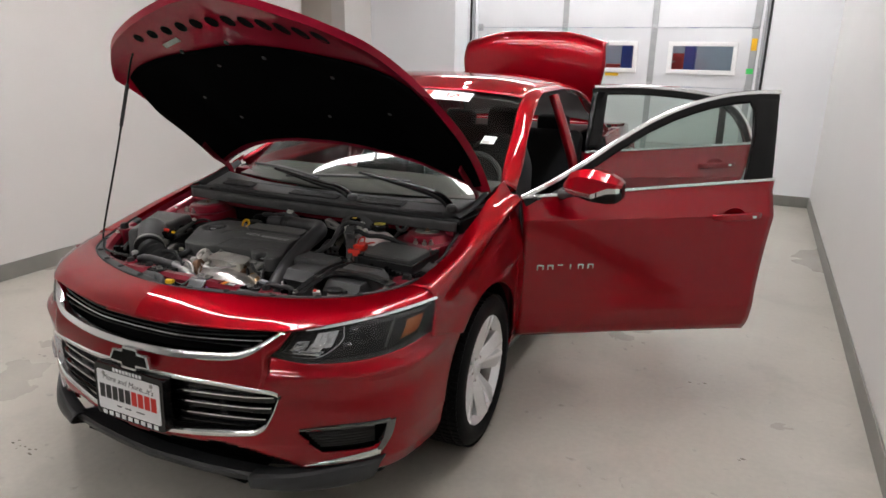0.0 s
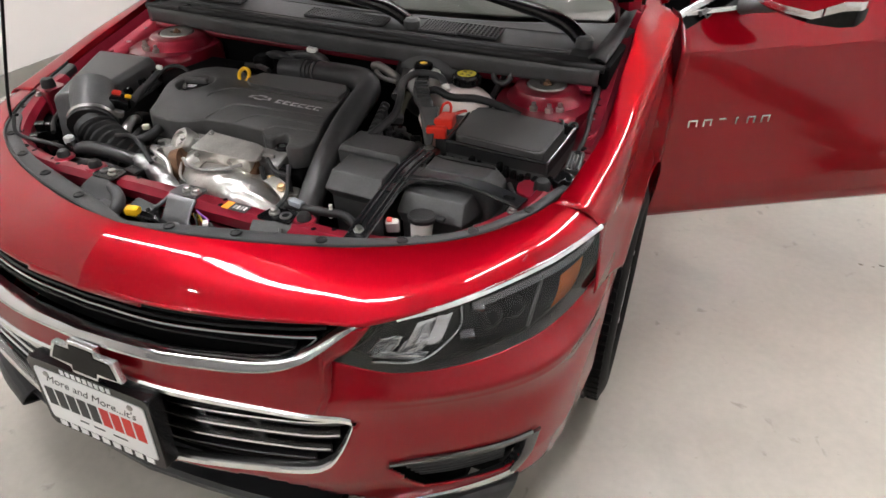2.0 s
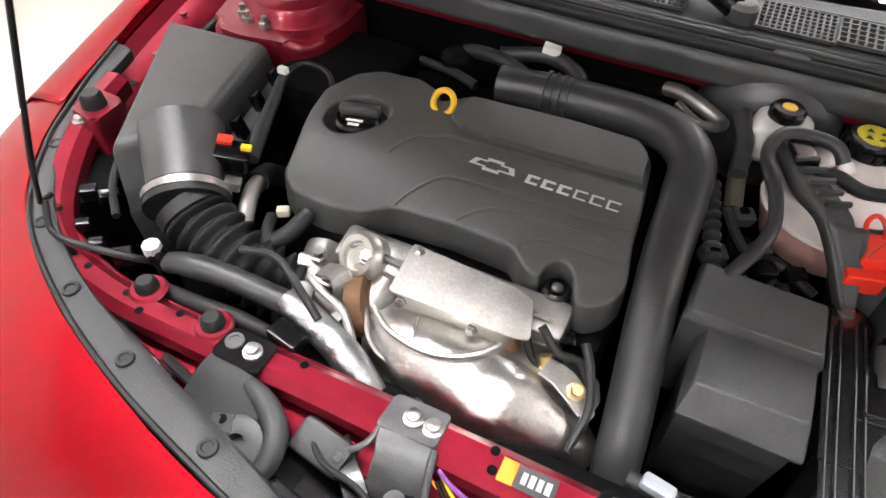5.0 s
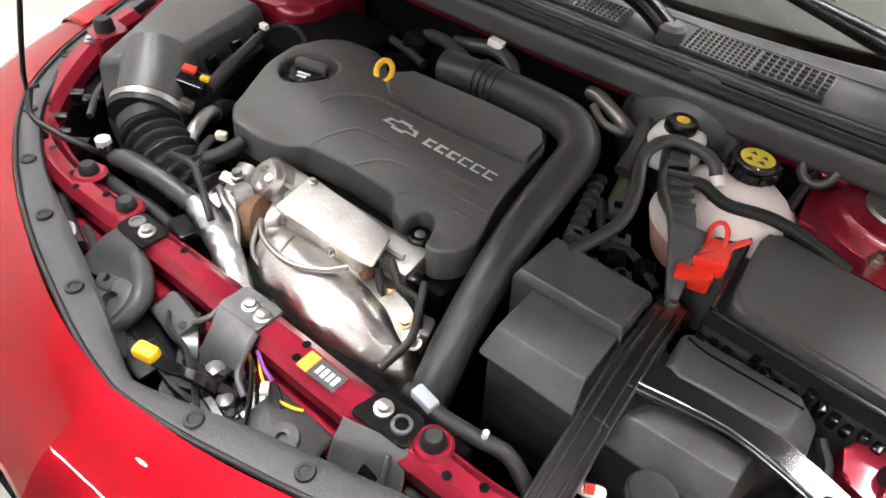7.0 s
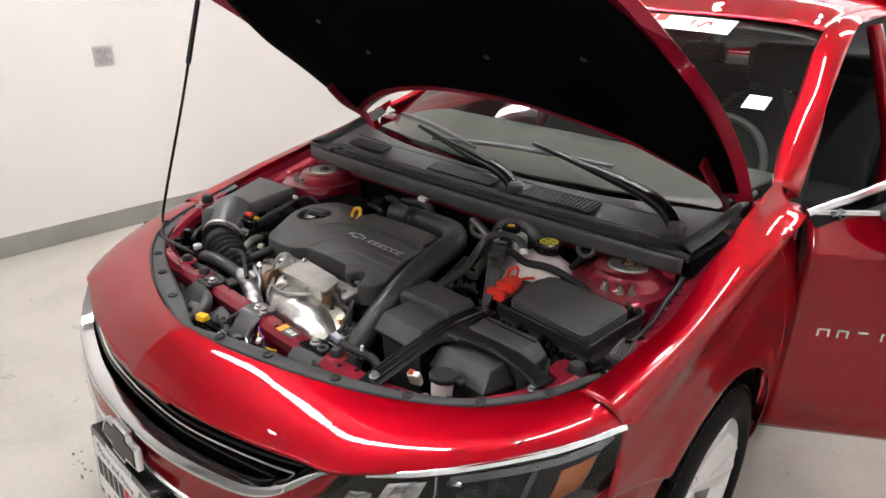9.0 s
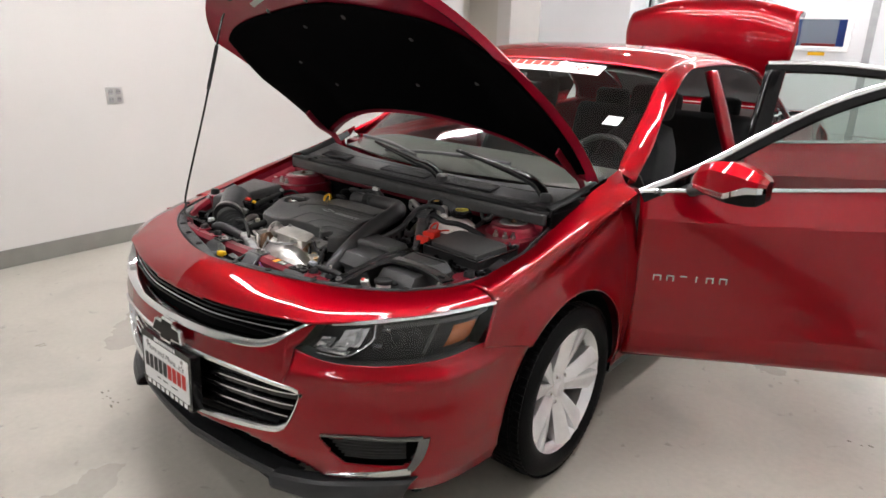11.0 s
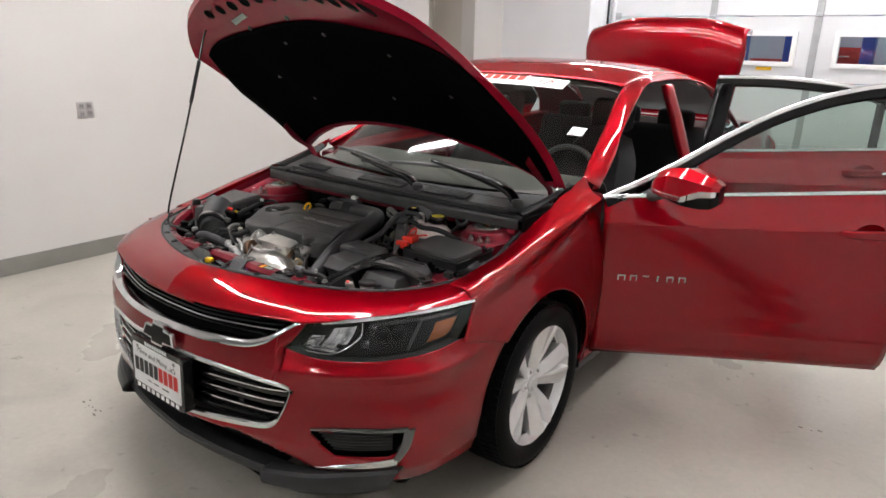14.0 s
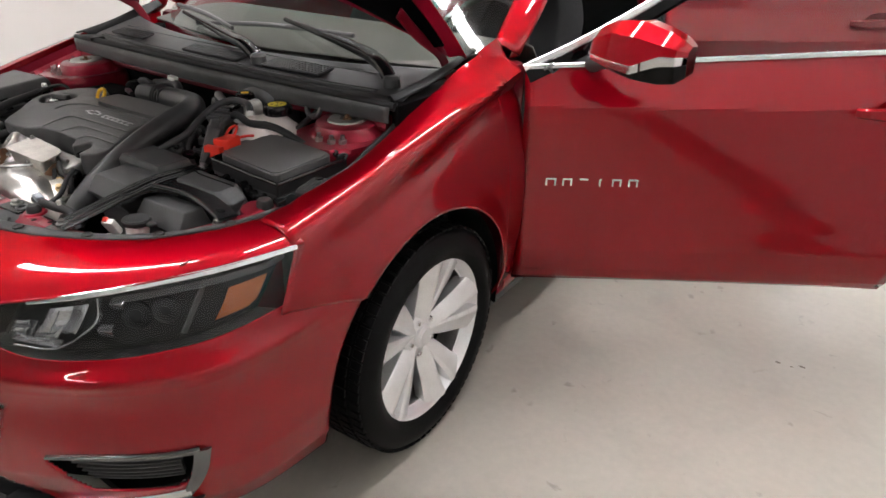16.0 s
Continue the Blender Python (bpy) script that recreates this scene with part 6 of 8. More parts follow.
def zinc(x, y, z, parent, r=0.0125, m_=None):
    """A flanged bolt head standing upright."""
    return cpart("bolt", lathe([(r, 0), (r, 0.003), (r * 0.68, 0.004), (r * 0.68, 0.010), (r * 0.5, 0.0115), (0, 0.0115)], 12, m=Matrix.Translation((x, y, z))), m_ or STEEL, "zinc flange bolt", parent)


lt = cpart("hood_latch", prism(round_outline([(-0.06, -0.055), (0.085, -0.06), (0.09, 0.03), (-0.055, 0.035)], 0.012), 0.745, 0.782, 0.006, m=Matrix.Translation((0.03, -0.755, 0))), SATIN, "black hood latch with yellow lever")
cpart("latch_plate", prism(round_outline([(-0.034, -0.694), (0.040, -0.692), (0.040, -0.646), (-0.030, -0.648)], 0.006), BT, BT + 0.005, 0.0015), GREYST, "", lt)
zinc(0.002, -0.669, BT + 0.005, lt)
zinc(0.028, -0.671, BT + 0.005, lt)
cpart("latch_apron", ribbon([(0.004, -0.690, BT + 0.002), (0.006, -0.704, 0.828), (0.010, -0.728, 0.802), (0.014, -0.742, 0.780)], [0.066, 0.062, 0.064, 0.080], 0.005, 16), GREYST, "grey steel latch apron", lt)
for pts in ([(-0.028, -0.692, 0.834), (-0.034, -0.710, 0.824), (-0.05, -0.722, 0.812), (-0.075, -0.728, 0.806)], [(0.040, -0.692, 0.834), (0.044, -0.715, 0.820), (0.052, -0.738, 0.802), (0.075, -0.750, 0.792)]):
    cpart("apron_edge", tube(pts, 0.0042, 18, 8), GREYST, "", lt)
cpart("latch_lever", ribbon([(-0.018, -0.806, 0.856), (0.012, -0.796, 0.845), (0.03, -0.782, 0.826), (0.045, -0.768, 0.800)], [0.020, 0.016, 0.022], 0.006, 14), SATIN, "", lt)
cpart("yellow_tab", box((0.032, 0.021, 0.019), (-0.018, -0.806, 0.858), bevel=0.006, rot=(0, 0, 14)), YELLOW, "yellow release tab", lt)
for p, r in (((0.018, -0.748, 0.786), 0.013), ((0.062, -0.768, 0.784), 0.011), ((-0.005, -0.772, 0.782), 0.009), ((0.05, -0.798, 0.782), 0.016)):
    cpart("latch_pivot", lathe([(r, 0), (r, 0.010), (r * 0.5, 0.012), (0, 0.012)], 14, m=Matrix.Translation(p)), GREYST, "", lt)
for pts, w_ in (([(-0.03, -0.76, 0.79), (0.02, -0.765, 0.797), (0.07, -0.757, 0.79)], 0.016), ([(0.0, -0.79, 0.79), (0.04, -0.782, 0.800), (0.085, -0.79, 0.79)], 0.012), ([(0.03, -0.735, 0.79), (0.035, -0.76, 0.800), (0.03, -0.79, 0.79)], 0.014)):
    cpart("latch_claw", ribbon(pts, w_, 0.006, 14), SATIN, "", lt)
cpart("latch_rod", tube([(0.055, -0.715, 0.815), (0.085, -0.742, 0.812), (0.115, -0.775, 0.812), (0.135, -0.798, 0.815)], 0.0035, 14, 8), SATIN, "", lt)

b2 = cpart("support_bracket", prism(round_outline([(0.208, -0.698), (0.292, -0.692), (0.286, -0.646), (0.220, -0.650)], 0.010), BT, BT + 0.005, 0.0015), SATIN, "black stamped support bracket")
zinc(0.238, -0.669, BT + 0.005, b2)
cpart("bracket_slot", lathe([(0.014, 0.004), (0.013, 0.008), (0.009, 0.008), (0.009, 0.0055), (0, 0.0055)], 18, m=Matrix.Translation((0.268, -0.671, BT))), GREYST, "", b2)
cpart("bracket_hole", lathe([(0.0088, 0.0058), (0, 0.0058)], 18, m=Matrix.Translation((0.268, -0.671, BT))), DARK, "", b2)
cpart("bracket_apron", ribbon([(0.250, -0.694, BT), (0.254, -0.708, 0.822), (0.262, -0.728, 0.800), (0.268, -0.748, 0.775)], [0.088, 0.092, 0.095, 0.10], 0.006, 16), BLACK, "", b2)
for dx in (-0.040, -0.028, 0.024):
    cpart("bracket_rib", tube([(0.254 + dx, -0.706, 0.829), (0.262 + dx, -0.726, 0.808), (0.267 + dx, -0.746, 0.784)], 0.0045, 10, 6), BLACK, "", b2)
# window of the bracket: its shade painted as a near-black block
cpart("bracket_window", box((0.026, 0.016, 0.006), (0.268, -0.730, 0.803), bevel=0.003, rot=(48, 0, -10)), DARK, "", b2)

b3 = cpart("side_bracket", prism(round_outline([(-0.262, -0.700), (-0.192, -0.702), (-0.190, -0.655), (-0.258, -0.654)], 0.010), BT, BT + 0.005, 0.0015), SATIN, "grey stamped side bracket")
zinc(-0.214, -0.677, BT + 0.005, b3)
cpart("bracket_slot", lathe([(0.012, 0.004), (0.012, 0.008), (0.008, 0.008), (0.008, 0.0055), (0, 0.0055)], 18, m=Matrix.Translation((-0.243, -0.674, BT))), GREYST, "", b3)
cpart("bracket_apron", ribbon([(-0.226, -0.698, BT), (-0.228, -0.712, 0.824), (-0.226, -0.732, 0.806), (-0.222, -0.752, 0.792)], [0.066, 0.085, 0.10, 0.11], 0.005, 16), SEALGREY, "grey sloping apron", b3)
cpart("bracket_arm", tube([(-0.198, -0.708, 0.824), (-0.165, -0.722, 0.822), (-0.136, -0.745, 0.816), (-0.128, -0.775, 0.806), (-0.136, -0.798, 0.796)], [0.010, 0.014, 0.015, 0.014, 0.012], 30, 12), SEALGREY, "grey curved arm", b3)
cpart("bracket_cup", lathe([(0.034, 0.0), (0.034, 0.018), (0.026, 0.022), (0.012, 0.020), (0.010, 0.008), (0, 0.008)], 24, m=Matrix.Translation((-0.178, -0.765, 0.782)) @ pose(0, 0, 0, 20, 0, 0)), BLACK, "", b3)
cpart("bracket_lug", box((0.03, 0.024, 0.016), (-0.205, -0.758, 0.802), bevel=0.004, rot=(20, 0, 20)), SEALGREY, "", b3)
cpart("lug_hole", lathe([(0.006, 0.0), (0, 0.0)], 14, m=Matrix.Translation((-0.205, -0.756, 0.8115)) @ pose(0, 0, 0, 20, 0, 0)), DARK, "", b3)

cpart("horn", lathe([(0.012, 0.07), (0.02, 0.06), (0.028, 0.03), (0.045, 0.012), (0.060, 0.0), (0.056, -0.006), (0, -0.006)], 28, m=Matrix.Translation((-0.10, -0.765, 0.765)) @ pose(0, 0, 0, 150, 20, 0)), RUBBER, "dark horn bell")
ag = cpart("air_guide", grid_bm(patch([[(0.095, -0.712, 0.782), (0.15, -0.715, 0.784), (0.20, -0.715, 0.78)], [(0.10, -0.740, 0.792), (0.155, -0.746, 0.802), (0.205, -0.744, 0.79)], [(0.105, -0.775, 0.800), (0.16, -0.782, 0.806), (0.225, -0.772, 0.80)], [(0.11, -0.806, 0.83), (0.17, -0.796, 0.835), (0.24, -0.776, 0.83)]], 16, 14)), BLACK, "moulded black air guide", thick=0.004)
cpart("guide_boss", lathe([(0.020, 0.0), (0.020, 0.010), (0.012, 0.013), (0.007, 0.013), (0.006, 0.006), (0, 0.006)], 20, m=Matrix.Translation((0.165, -0.762, 0.803)) @ pose(0, 0, 0, 12, 0, 0)), BLACK, "", ag)
cpart("guide_block", box((0.075, 0.045, 0.03), (-0.085, -0.728, 0.795), bevel=0.008, rot=(20, 0, -10)), SEALGREY, "", ag)
# near-black slab added for the shade ahead of the bar
cpart("front_tray", wall_box(-0.62, 0.62, -0.80, -0.69, 0.62, 0.66), DARK)
for pts, m_, r in (([(0.055, -0.705, 0.812), (0.080, -0.722, 0.806), (0.11, -0.728, 0.80), (0.135, -0.725, 0.80), (0.15, -0.718, 0.80)], mat("yellow_wire", (0.7, 0.5, 0.02), 0.5), 0.0022),
                   ([(0.050, -0.702, 0.815), (0.070, -0.712, 0.815), (0.095, -0.718, 0.810)], mat("purple_wire", (0.20, 0.05, 0.26), 0.5), 0.0028),
                   ([(0.040, -0.708, 0.806), (0.052, -0.716, 0.808), (0.066, -0.720, 0.806)], ORANGE, 0.0022)):
    cpart("harness_wire", tube(pts, r, 20, 8), m_, "coloured harness wire")
cpart("plug", box((0.018, 0.012, 0.010), (0.098, -0.732, 0.812), bevel=0.003, rot=(0, 0, -50)), WHITEPL, "pale harness plug")

def lid_box(name, label, loops, material=None, bevel=0.0035):
    """A moulded box lofted downwards from its top loop of corners."""
    b = bmesh.new()
    vs = [[b.verts.new(p) for p in lp] for lp in loops]
    b.faces.new(vs[0])
    for a_, c_ in zip(vs, vs[1:]):
        for i in range(len(a_)):
            b.faces.new([a_[i], c_[i], c_[(i + 1) % len(a_)], a_[(i + 1) % len(a_)]])
    edges = [e for e in b.edges if min(v.co.z for v in e.verts) > 0.72]
    bmesh.ops.bevel(b, geom=edges, offset=bevel, segments=2, affect="EDGES", profile=0.5)
    return cpart(name, b, material or BLACK, label)


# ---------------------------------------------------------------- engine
# block takes the recess colour: shade painted in, not bare metal
blk = cpart("engine_block", box((0.50, 0.40, 0.42), (-0.08, -0.27, 0.60), bevel=0.02), DARK, "engine block, near black for the shade round it")
COV = [(-0.352, -0.408), (-0.364, -0.34), (-0.382, -0.236), (-0.360, -0.176), (-0.325, -0.148), (-0.257, -0.140), (-0.214, -0.158), (-0.200, -0.184), (-0.182, -0.166), (-0.165, -0.148), (-0.02, -0.143),
       (0.119, -0.138), (0.142, -0.180), (0.154, -0.285), (0.158, -0.340), (0.170, -0.395), (0.158, -0.430), (0.135, -0.450), (0.116, -0.450), (0.109, -0.425), (0.097, -0.400), (0.079, -0.391), (0.063, -0.405), (0.062, -0.432),
       (0.040, -0.427), (0.012, -0.398), (-0.078, -0.395), (-0.111, -0.398), (-0.172, -0.402), (-0.205, -0.430), (-0.255, -0.440), (-0.318, -0.436)]
CZ = 0.905


def sink(y):
    """How far the cover's top has sunk towards its front edge."""
    s = min(1.0, max(0.0, (-0.29 - y) / 0.13))
    return -0.037 * s * s * (3 - 2 * s)


def drape(bm):
    """Cuts a part of the cover across and lets its front end sink."""
    for y in np.linspace(-0.285, -0.43, 10):
        bmesh.ops.bisect_plane(bm, geom=bm.verts[:] + bm.edges[:] + bm.faces[:], plane_co=(0, y, 0), plane_no=(0, 1, 0), dist=1e-5)
    for v in bm.verts:
        v.co.z += sink(v.co.y)
    return bm


def moulding(outer, hole, z0, z1, depth, bevel):
    """A moulded cap with a rounded edge and one sunk well."""
    b = bmesh.new()
    rims = []
    for lp in (outer, hole):
        vs = [b.verts.new((x, y, z1)) for x, y in lp]
        rims.append([b.edges.new((vs[i - 1], vs[i])) for i in range(len(vs))])
        n = len(vs)
        out = lp is outer
        cx, cy = sum(p[0] for p in lp) / n, sum(p[1] for p in lp) / n
        k = 1.012 if out else 0.93
        lo = [b.verts.new((cx + (x - cx) * k, cy + (y - cy) * k, z0 if out else z1 - depth)) for x, y in lp]
        for i in range(n):
            b.faces.new([vs[i - 1], vs[i], lo[i], lo[i - 1]])
        if not out:
            b.faces.new(lo)
    bmesh.ops.triangle_fill(b, edges=rims[0] + rims[1], use_beauty=True)
    bmesh.ops.recalc_face_normals(b, faces=b.faces)
    bmesh.ops.bevel(b, geom=rims[0] + rims[1], offset=bevel, segments=3, affect="EDGES", profile=0.5)
    return b


WELL = [(-0.302 + 0.047 * math.cos(q) + 0.010 * math.sin(q), -0.272 + 0.050 * math.sin(q)) for q in np.linspace(0, 2 * math.pi, 28, endpoint=False)]
cv = cpart("engine_cover", drape(moulding(round_outline(COV, 0.010, 3), WELL, CZ - 0.055, CZ, 0.022, 0.005)), COVER, "ribbed black plastic engine cover")
RAISE = [(-0.168, -0.215), (-0.158, -0.156), (0.0, -0.148), (0.115, -0.144), (0.135, -0.182), (0.143, -0.234), (-0.016, -0.240), (-0.135, -0.241)]
cpart("cover_step", prism(round_outline(RAISE, 0.008, 2), CZ - 0.004, CZ + 0.010, 0.006, 2), COVER, "", cv)
for pts in ([(-0.217, -0.328), (-0.196, -0.291), (-0.160, -0.264), (-0.114, -0.257), (-0.003, -0.253), (0.147, -0.246)], [(-0.169, -0.399), (-0.158, -0.375), (-0.133, -0.346), (-0.102, -0.333), (0.023, -0.328), (0.150, -0.325)],
            [(-0.078, -0.390), (-0.052, -0.366), (-0.021, -0.354), (0.031, -0.351), (0.154, -0.350)], [(0.016, -0.396), (0.023, -0.387), (0.040, -0.377), (0.072, -0.373), (0.160, -0.372)]):
    cpart("cover_ridge", tube([(x, y, CZ - 0.0006 + sink(y)) for x, y in spline(pts, 30)], 0.0030, 40, 8), RIDGE, "", cv)
OC = Vector((-0.300, -0.276, CZ - 0.020))
cpart("oil_cap", lathe([(0.036, 0.0), (0.036, 0.012), (0.032, 0.016), (0, 0.016)], 28, m=Matrix.Translation(OC)), SATIN, "black oil filler cap", cv)
cpart("cap_grip", box((0.066, 0.020, 0.016), OC + Vector((0, 0.010, 0.022)), bevel=0.006, rot=(0, 0, 14)), COVER, "", cv)
cpart("cap_print", box((0.026, 0.005, 0.001), OC + Vector((0.002, -0.012, 0.0165)), rot=(0, 0, 14)), WHITE, "", cv)
cpart("cap_print", box((0.018, 0.006, 0.001), OC + Vector((0.005, -0.021, 0.0165)), rot=(0, 0, 14)), WHITE, "", cv)
DP = Vector((-0.188, -0.198, CZ + 0.004))
cpart("dipstick_ring", tube([DP + Vector((0.017 * math.cos(q), 0.010 * math.sin(q), 0.016 * math.sin(q) + 0.006)) for q in np.linspace(0, 2 * math.pi, 14)], 0.0052, 30, 8), YELLOW, "yellow dipstick loop")
cpart("dipstick_tube", tube([(-0.188, -0.208, 0.896), (-0.19, -0.18, 0.80)], 0.007, sides=8, smooth=False), YELLOW)
LM = Matrix.Translation((-0.062, -0.295, CZ + 0.0004))
EM2 = [(x * 0.34, y * 0.36) for x, y in EMB]
n_ = len(EM2)
b = bmesh.new()
o1 = [b.verts.new((x, y, 0.0006)) for x, y in EM2]
o2 = [b.verts.new((x * 0.74, y * 0.55, 0.0006)) for x, y in EM2]
for i in range(n_):
    b.faces.new([o1[i], o1[(i + 1) % n_], o2[(i + 1) % n_], o2[i]])
cpart("cover_emblem", place(b, LM), LOGO, "silver outlined emblem", cv)
for k in range(6):
    x0 = -0.010 + 0.0235 * k
    t_ = 0.0045 if k < 3 else 0.0028
    bars([(x0, x0 + 0.018, -0.0095, -0.0095 + t_), (x0, x0 + 0.018, 0.0095 - t_, 0.0095), (x0, x0 + t_ * 1.3, -0.0095 + t_, 0.0095 - t_)], LOGO, Matrix.Translation((0.0, -0.2975, CZ + 0.0004)), cv, "print_bar")
# screw post standing in the notch of the front edge
cpart("screw_post", lathe([(0.020, -0.06), (0.020, -0.012), (0.016, -0.008), (0.010, -0.008), (0.010, -0.014), (0, -0.014)], 22, m=Matrix.Translation((0.088, -0.424, 0.862))), SATIN, "", cv)
cpart("cover_screw", lathe([(0.008, 0.0006), (0.008, 0.005), (0.005, 0.006), (0, 0.006)], 12, m=Matrix.Translation((0.088, -0.424, 0.849))), STEEL, "", cv)

# charge pipe
pipe = cpart("charge_pipe", tube([(-0.135, -0.092, 0.905), (-0.05, -0.086, 0.908), (0.06, -0.088, 0.912), (0.145, -0.110, 0.918), (0.192, -0.165, 0.918), (0.200, -0.235, 0.905), (0.203, -0.33, 0.875), (0.212, -0.43, 0.835), (0.226, -0.53, 0.775), (0.236, -0.60, 0.69), (0.238, -0.62, 0.58)],
                                   [0.030, 0.033, 0.034, 0.034, 0.0335, 0.0325, 0.031, 0.030, 0.030, 0.029, 0.029], 90, 20), HOSE, "thick black charge air pipe")
for k in range(4):
    cpart("pipe_ring", tube([(-0.058 + 0.013 * k, -0.087, 0.908), (-0.053 + 0.013 * k, -0.087, 0.908)], 0.0365, sides=20, smooth=False), HOSE, "", pipe)

# turbo, manifold and shields
MS = Matrix.Translation((-0.018, -0.494, 0.860)) @ pose(0, 0, 0, 6, 0, 0)
sh = cpart("turbo_shield", prism(round_outline([(-0.092, 0.044), (0.060, 0.034), (0.088, 0.026), (0.104, -0.030), (0.080, -0.036), (-0.088, -0.038)], 0.006, 2), 0, 0.004, 0.0015, m=MS), SHIELD, "flat tan-silver heat shield plate")
cpart("shield_skirt", prism(round_outline([(-0.08, 0.03), (0.07, 0.02), (0.078, -0.030), (-0.082, -0.034)], 0.012), -0.06, -0.001, 0.006, m=MS), SHIELD, "", sh)
for x, y in ((-0.070, -0.026), (0.030, -0.026), (-0.078, 0.034)):
    cpart("plate_bolt", lathe([(0.008, 0), (0.008, 0.003), (0.005, 0.004), (0.005, 0.008), (0, 0.008)], 6, m=MS @ Matrix.Translation((x, y - 0.012 * (y < 0), -0.012 if y < 0 else 0.004)) @ pose(0, 0, 0, 70 if y < 0 else 0, 0, 0)), STEEL, "", sh)
cpart("shield_wire", tube([(-0.135, -0.545, 0.82), (-0.10, -0.585, 0.80), (-0.03, -0.592, 0.795), (0.03, -0.575, 0.81), (0.045, -0.545, 0.83)], 0.004, 24, 8), STEEL, "", sh)
dome = patch([[(-0.125, -0.50, 0.80), (-0.05, -0.505, 0.815), (0.05, -0.48, 0.80), (0.12, -0.47, 0.77)], [(-0.135, -0.545, 0.80), (-0.05, -0.555, 0.815), (0.05, -0.535, 0.822), (0.14, -0.51, 0.79)],
              [(-0.12, -0.585, 0.76), (-0.03, -0.60, 0.775), (0.07, -0.60, 0.79), (0.165, -0.56, 0.76)], [(-0.09, -0.60, 0.69), (0, -0.625, 0.70), (0.09, -0.63, 0.72), (0.18, -0.585, 0.70)]], 24, 18)
dm = cpart("exhaust_shield", crumple(grid_bm(dome), 0.0012), SHIELD, "domed shiny exhaust heat shield", thick=0.003)
cpart("exhaust_pipe", crumple(tube([(-0.10, -0.540, 0.775), (-0.04, -0.555, 0.782), (0.03, -0.566, 0.780), (0.09, -0.570, 0.766), (0.145, -0.566, 0.742), (0.172, -0.560, 0.710)], [0.044, 0.054, 0.060, 0.060, 0.050, 0.040], 70, 40), 0.0016), SILVER, "", dm)
for p in ((0.10, -0.59, 0.79), (-0.06, -0.592, 0.785), (0.03, -0.56, 0.822), (0.175, -0.535, 0.775)):
    cpart("shield_bolt", lathe([(0.012, 0), (0.012, 0.003), (0.007, 0.004), (0.007, 0.011), (0, 0.011)], 8, m=Matrix.Translation(p) @ pose(0, 0, 0, 25, 0, 0)), STEEL, "", dm)
comp = cpart("compressor_housing", lathe([(0.0, 0.016), (0.011, 0.016), (0.013, 0.011), (0.019, 0.011), (0.021, 0.018), (0.029, 0.018), (0.034, 0.012), (0.036, 0.004), (0.034, 0.002), (0.034, -0.012), (0.028, -0.034)], 40, m=Matrix.Translation((-0.172, -0.482, 0.840)) @ pose(0, 0, 0, 42, -22, 0)), SILVER, "bright ringed turbo actuator can")
cpart("compressor_scroll", tube([(-0.25 + 0.0, -0.46, 0.80), (-0.235, -0.51, 0.785), (-0.19, -0.535, 0.775), (-0.145, -0.52, 0.785), (-0.14, -0.48, 0.80)], [0.03, 0.032, 0.034, 0.034, 0.03], 24, 14), ALU, "", comp)
cpart("rusty_flange", lathe([(0.044, -0.012), (0.044, 0.012), (0.03, 0.014), (0, 0.014)], 24, m=Matrix.Translation((-0.148, -0.53, 0.80)) @ pose(0, 0, 0, 0, 75, 20)), RUST, "rusty turbo flange")
for p, a_ in (((-0.165, -0.565, 0.80), 30), ((-0.20, -0.53, 0.825), 10), ((-0.235, -0.50, 0.825), 0), ((-0.16, -0.49, 0.85), 20), ((0.062, -0.49, 0.845), 15)):
    cpart("turbo_bolt", lathe([(0.012, 0), (0.012, 0.004), (0.008, 0.005), (0.008, 0.014), (0, 0.014)], 6, m=Matrix.Translation(p) @ pose(0, 0, 0, a_, 0, 0)), STEEL)
cpart("cylinder_head", box((0.34, 0.06, 0.09), (-0.05, -0.455, 0.80), bevel=0.012, rot=(12, 0, 0)), ALU, "pale cast cylinder head edge")
for z in (0.812, 0.832, 0.85):
    cpart("head_rib", tube([(-0.20, -0.478 - (0.85 - z) * 0.3, z), (0.10, -0.474 - (0.85 - z) * 0.3, z)], 0.005, sides=6, smooth=False), ALU)
cpart("bracket_tab", ribbon([(-0.215, -0.52, 0.83), (-0.18, -0.53, 0.845), (-0.165, -0.545, 0.80)], 0.03, 0.005, 10), ALU)
cpart("heat_wrap", tube([(0.05, -0.475, 0.84), (0.058, -0.50, 0.82), (0.055, -0.535, 0.79)], [0.009, 0.013, 0.013], 12, 10), RUST, "rusty banjo line")
cpart("sensor_body", lathe([(0.014, -0.03), (0.014, 0.01), (0.018, 0.012), (0.018, 0.026), (0.009, 0.03), (0.008, 0.045), (0, 0.045)], 16, m=Matrix.Translation((-0.093, -0.44, 0.815)) @ pose(0, 0, 0, 15, 0, 0)), SATIN, "black sensor on the head")
cpart("sensor_ring", tube([(-0.093 + 0.026 * math.cos(q), -0.448 + 0.024 * math.sin(q), 0.822) for q in np.linspace(0, 2 * math.pi, 14)], 0.004, 28, 6), STEEL)
for k, pts in enumerate(([(0.075, -0.50, 0.83), (0.10, -0.52, 0.80), (0.14, -0.54, 0.78)], [(0.13, -0.50, 0.82), (0.16, -0.51, 0.79), (0.17, -0.56, 0.75)], [(0.09, -0.49, 0.85), (0.12, -0.505, 0.83), (0.15, -0.50, 0.82), (0.17, -0.52, 0.79)], [(-0.02, -0.62, 0.79), (0.05, -0.645, 0.78), (0.12, -0.63, 0.77)])):
    cpart("engine_wire", tube(pts, 0.006 if k < 3 else 0.003, 18, 8), RUBBER)
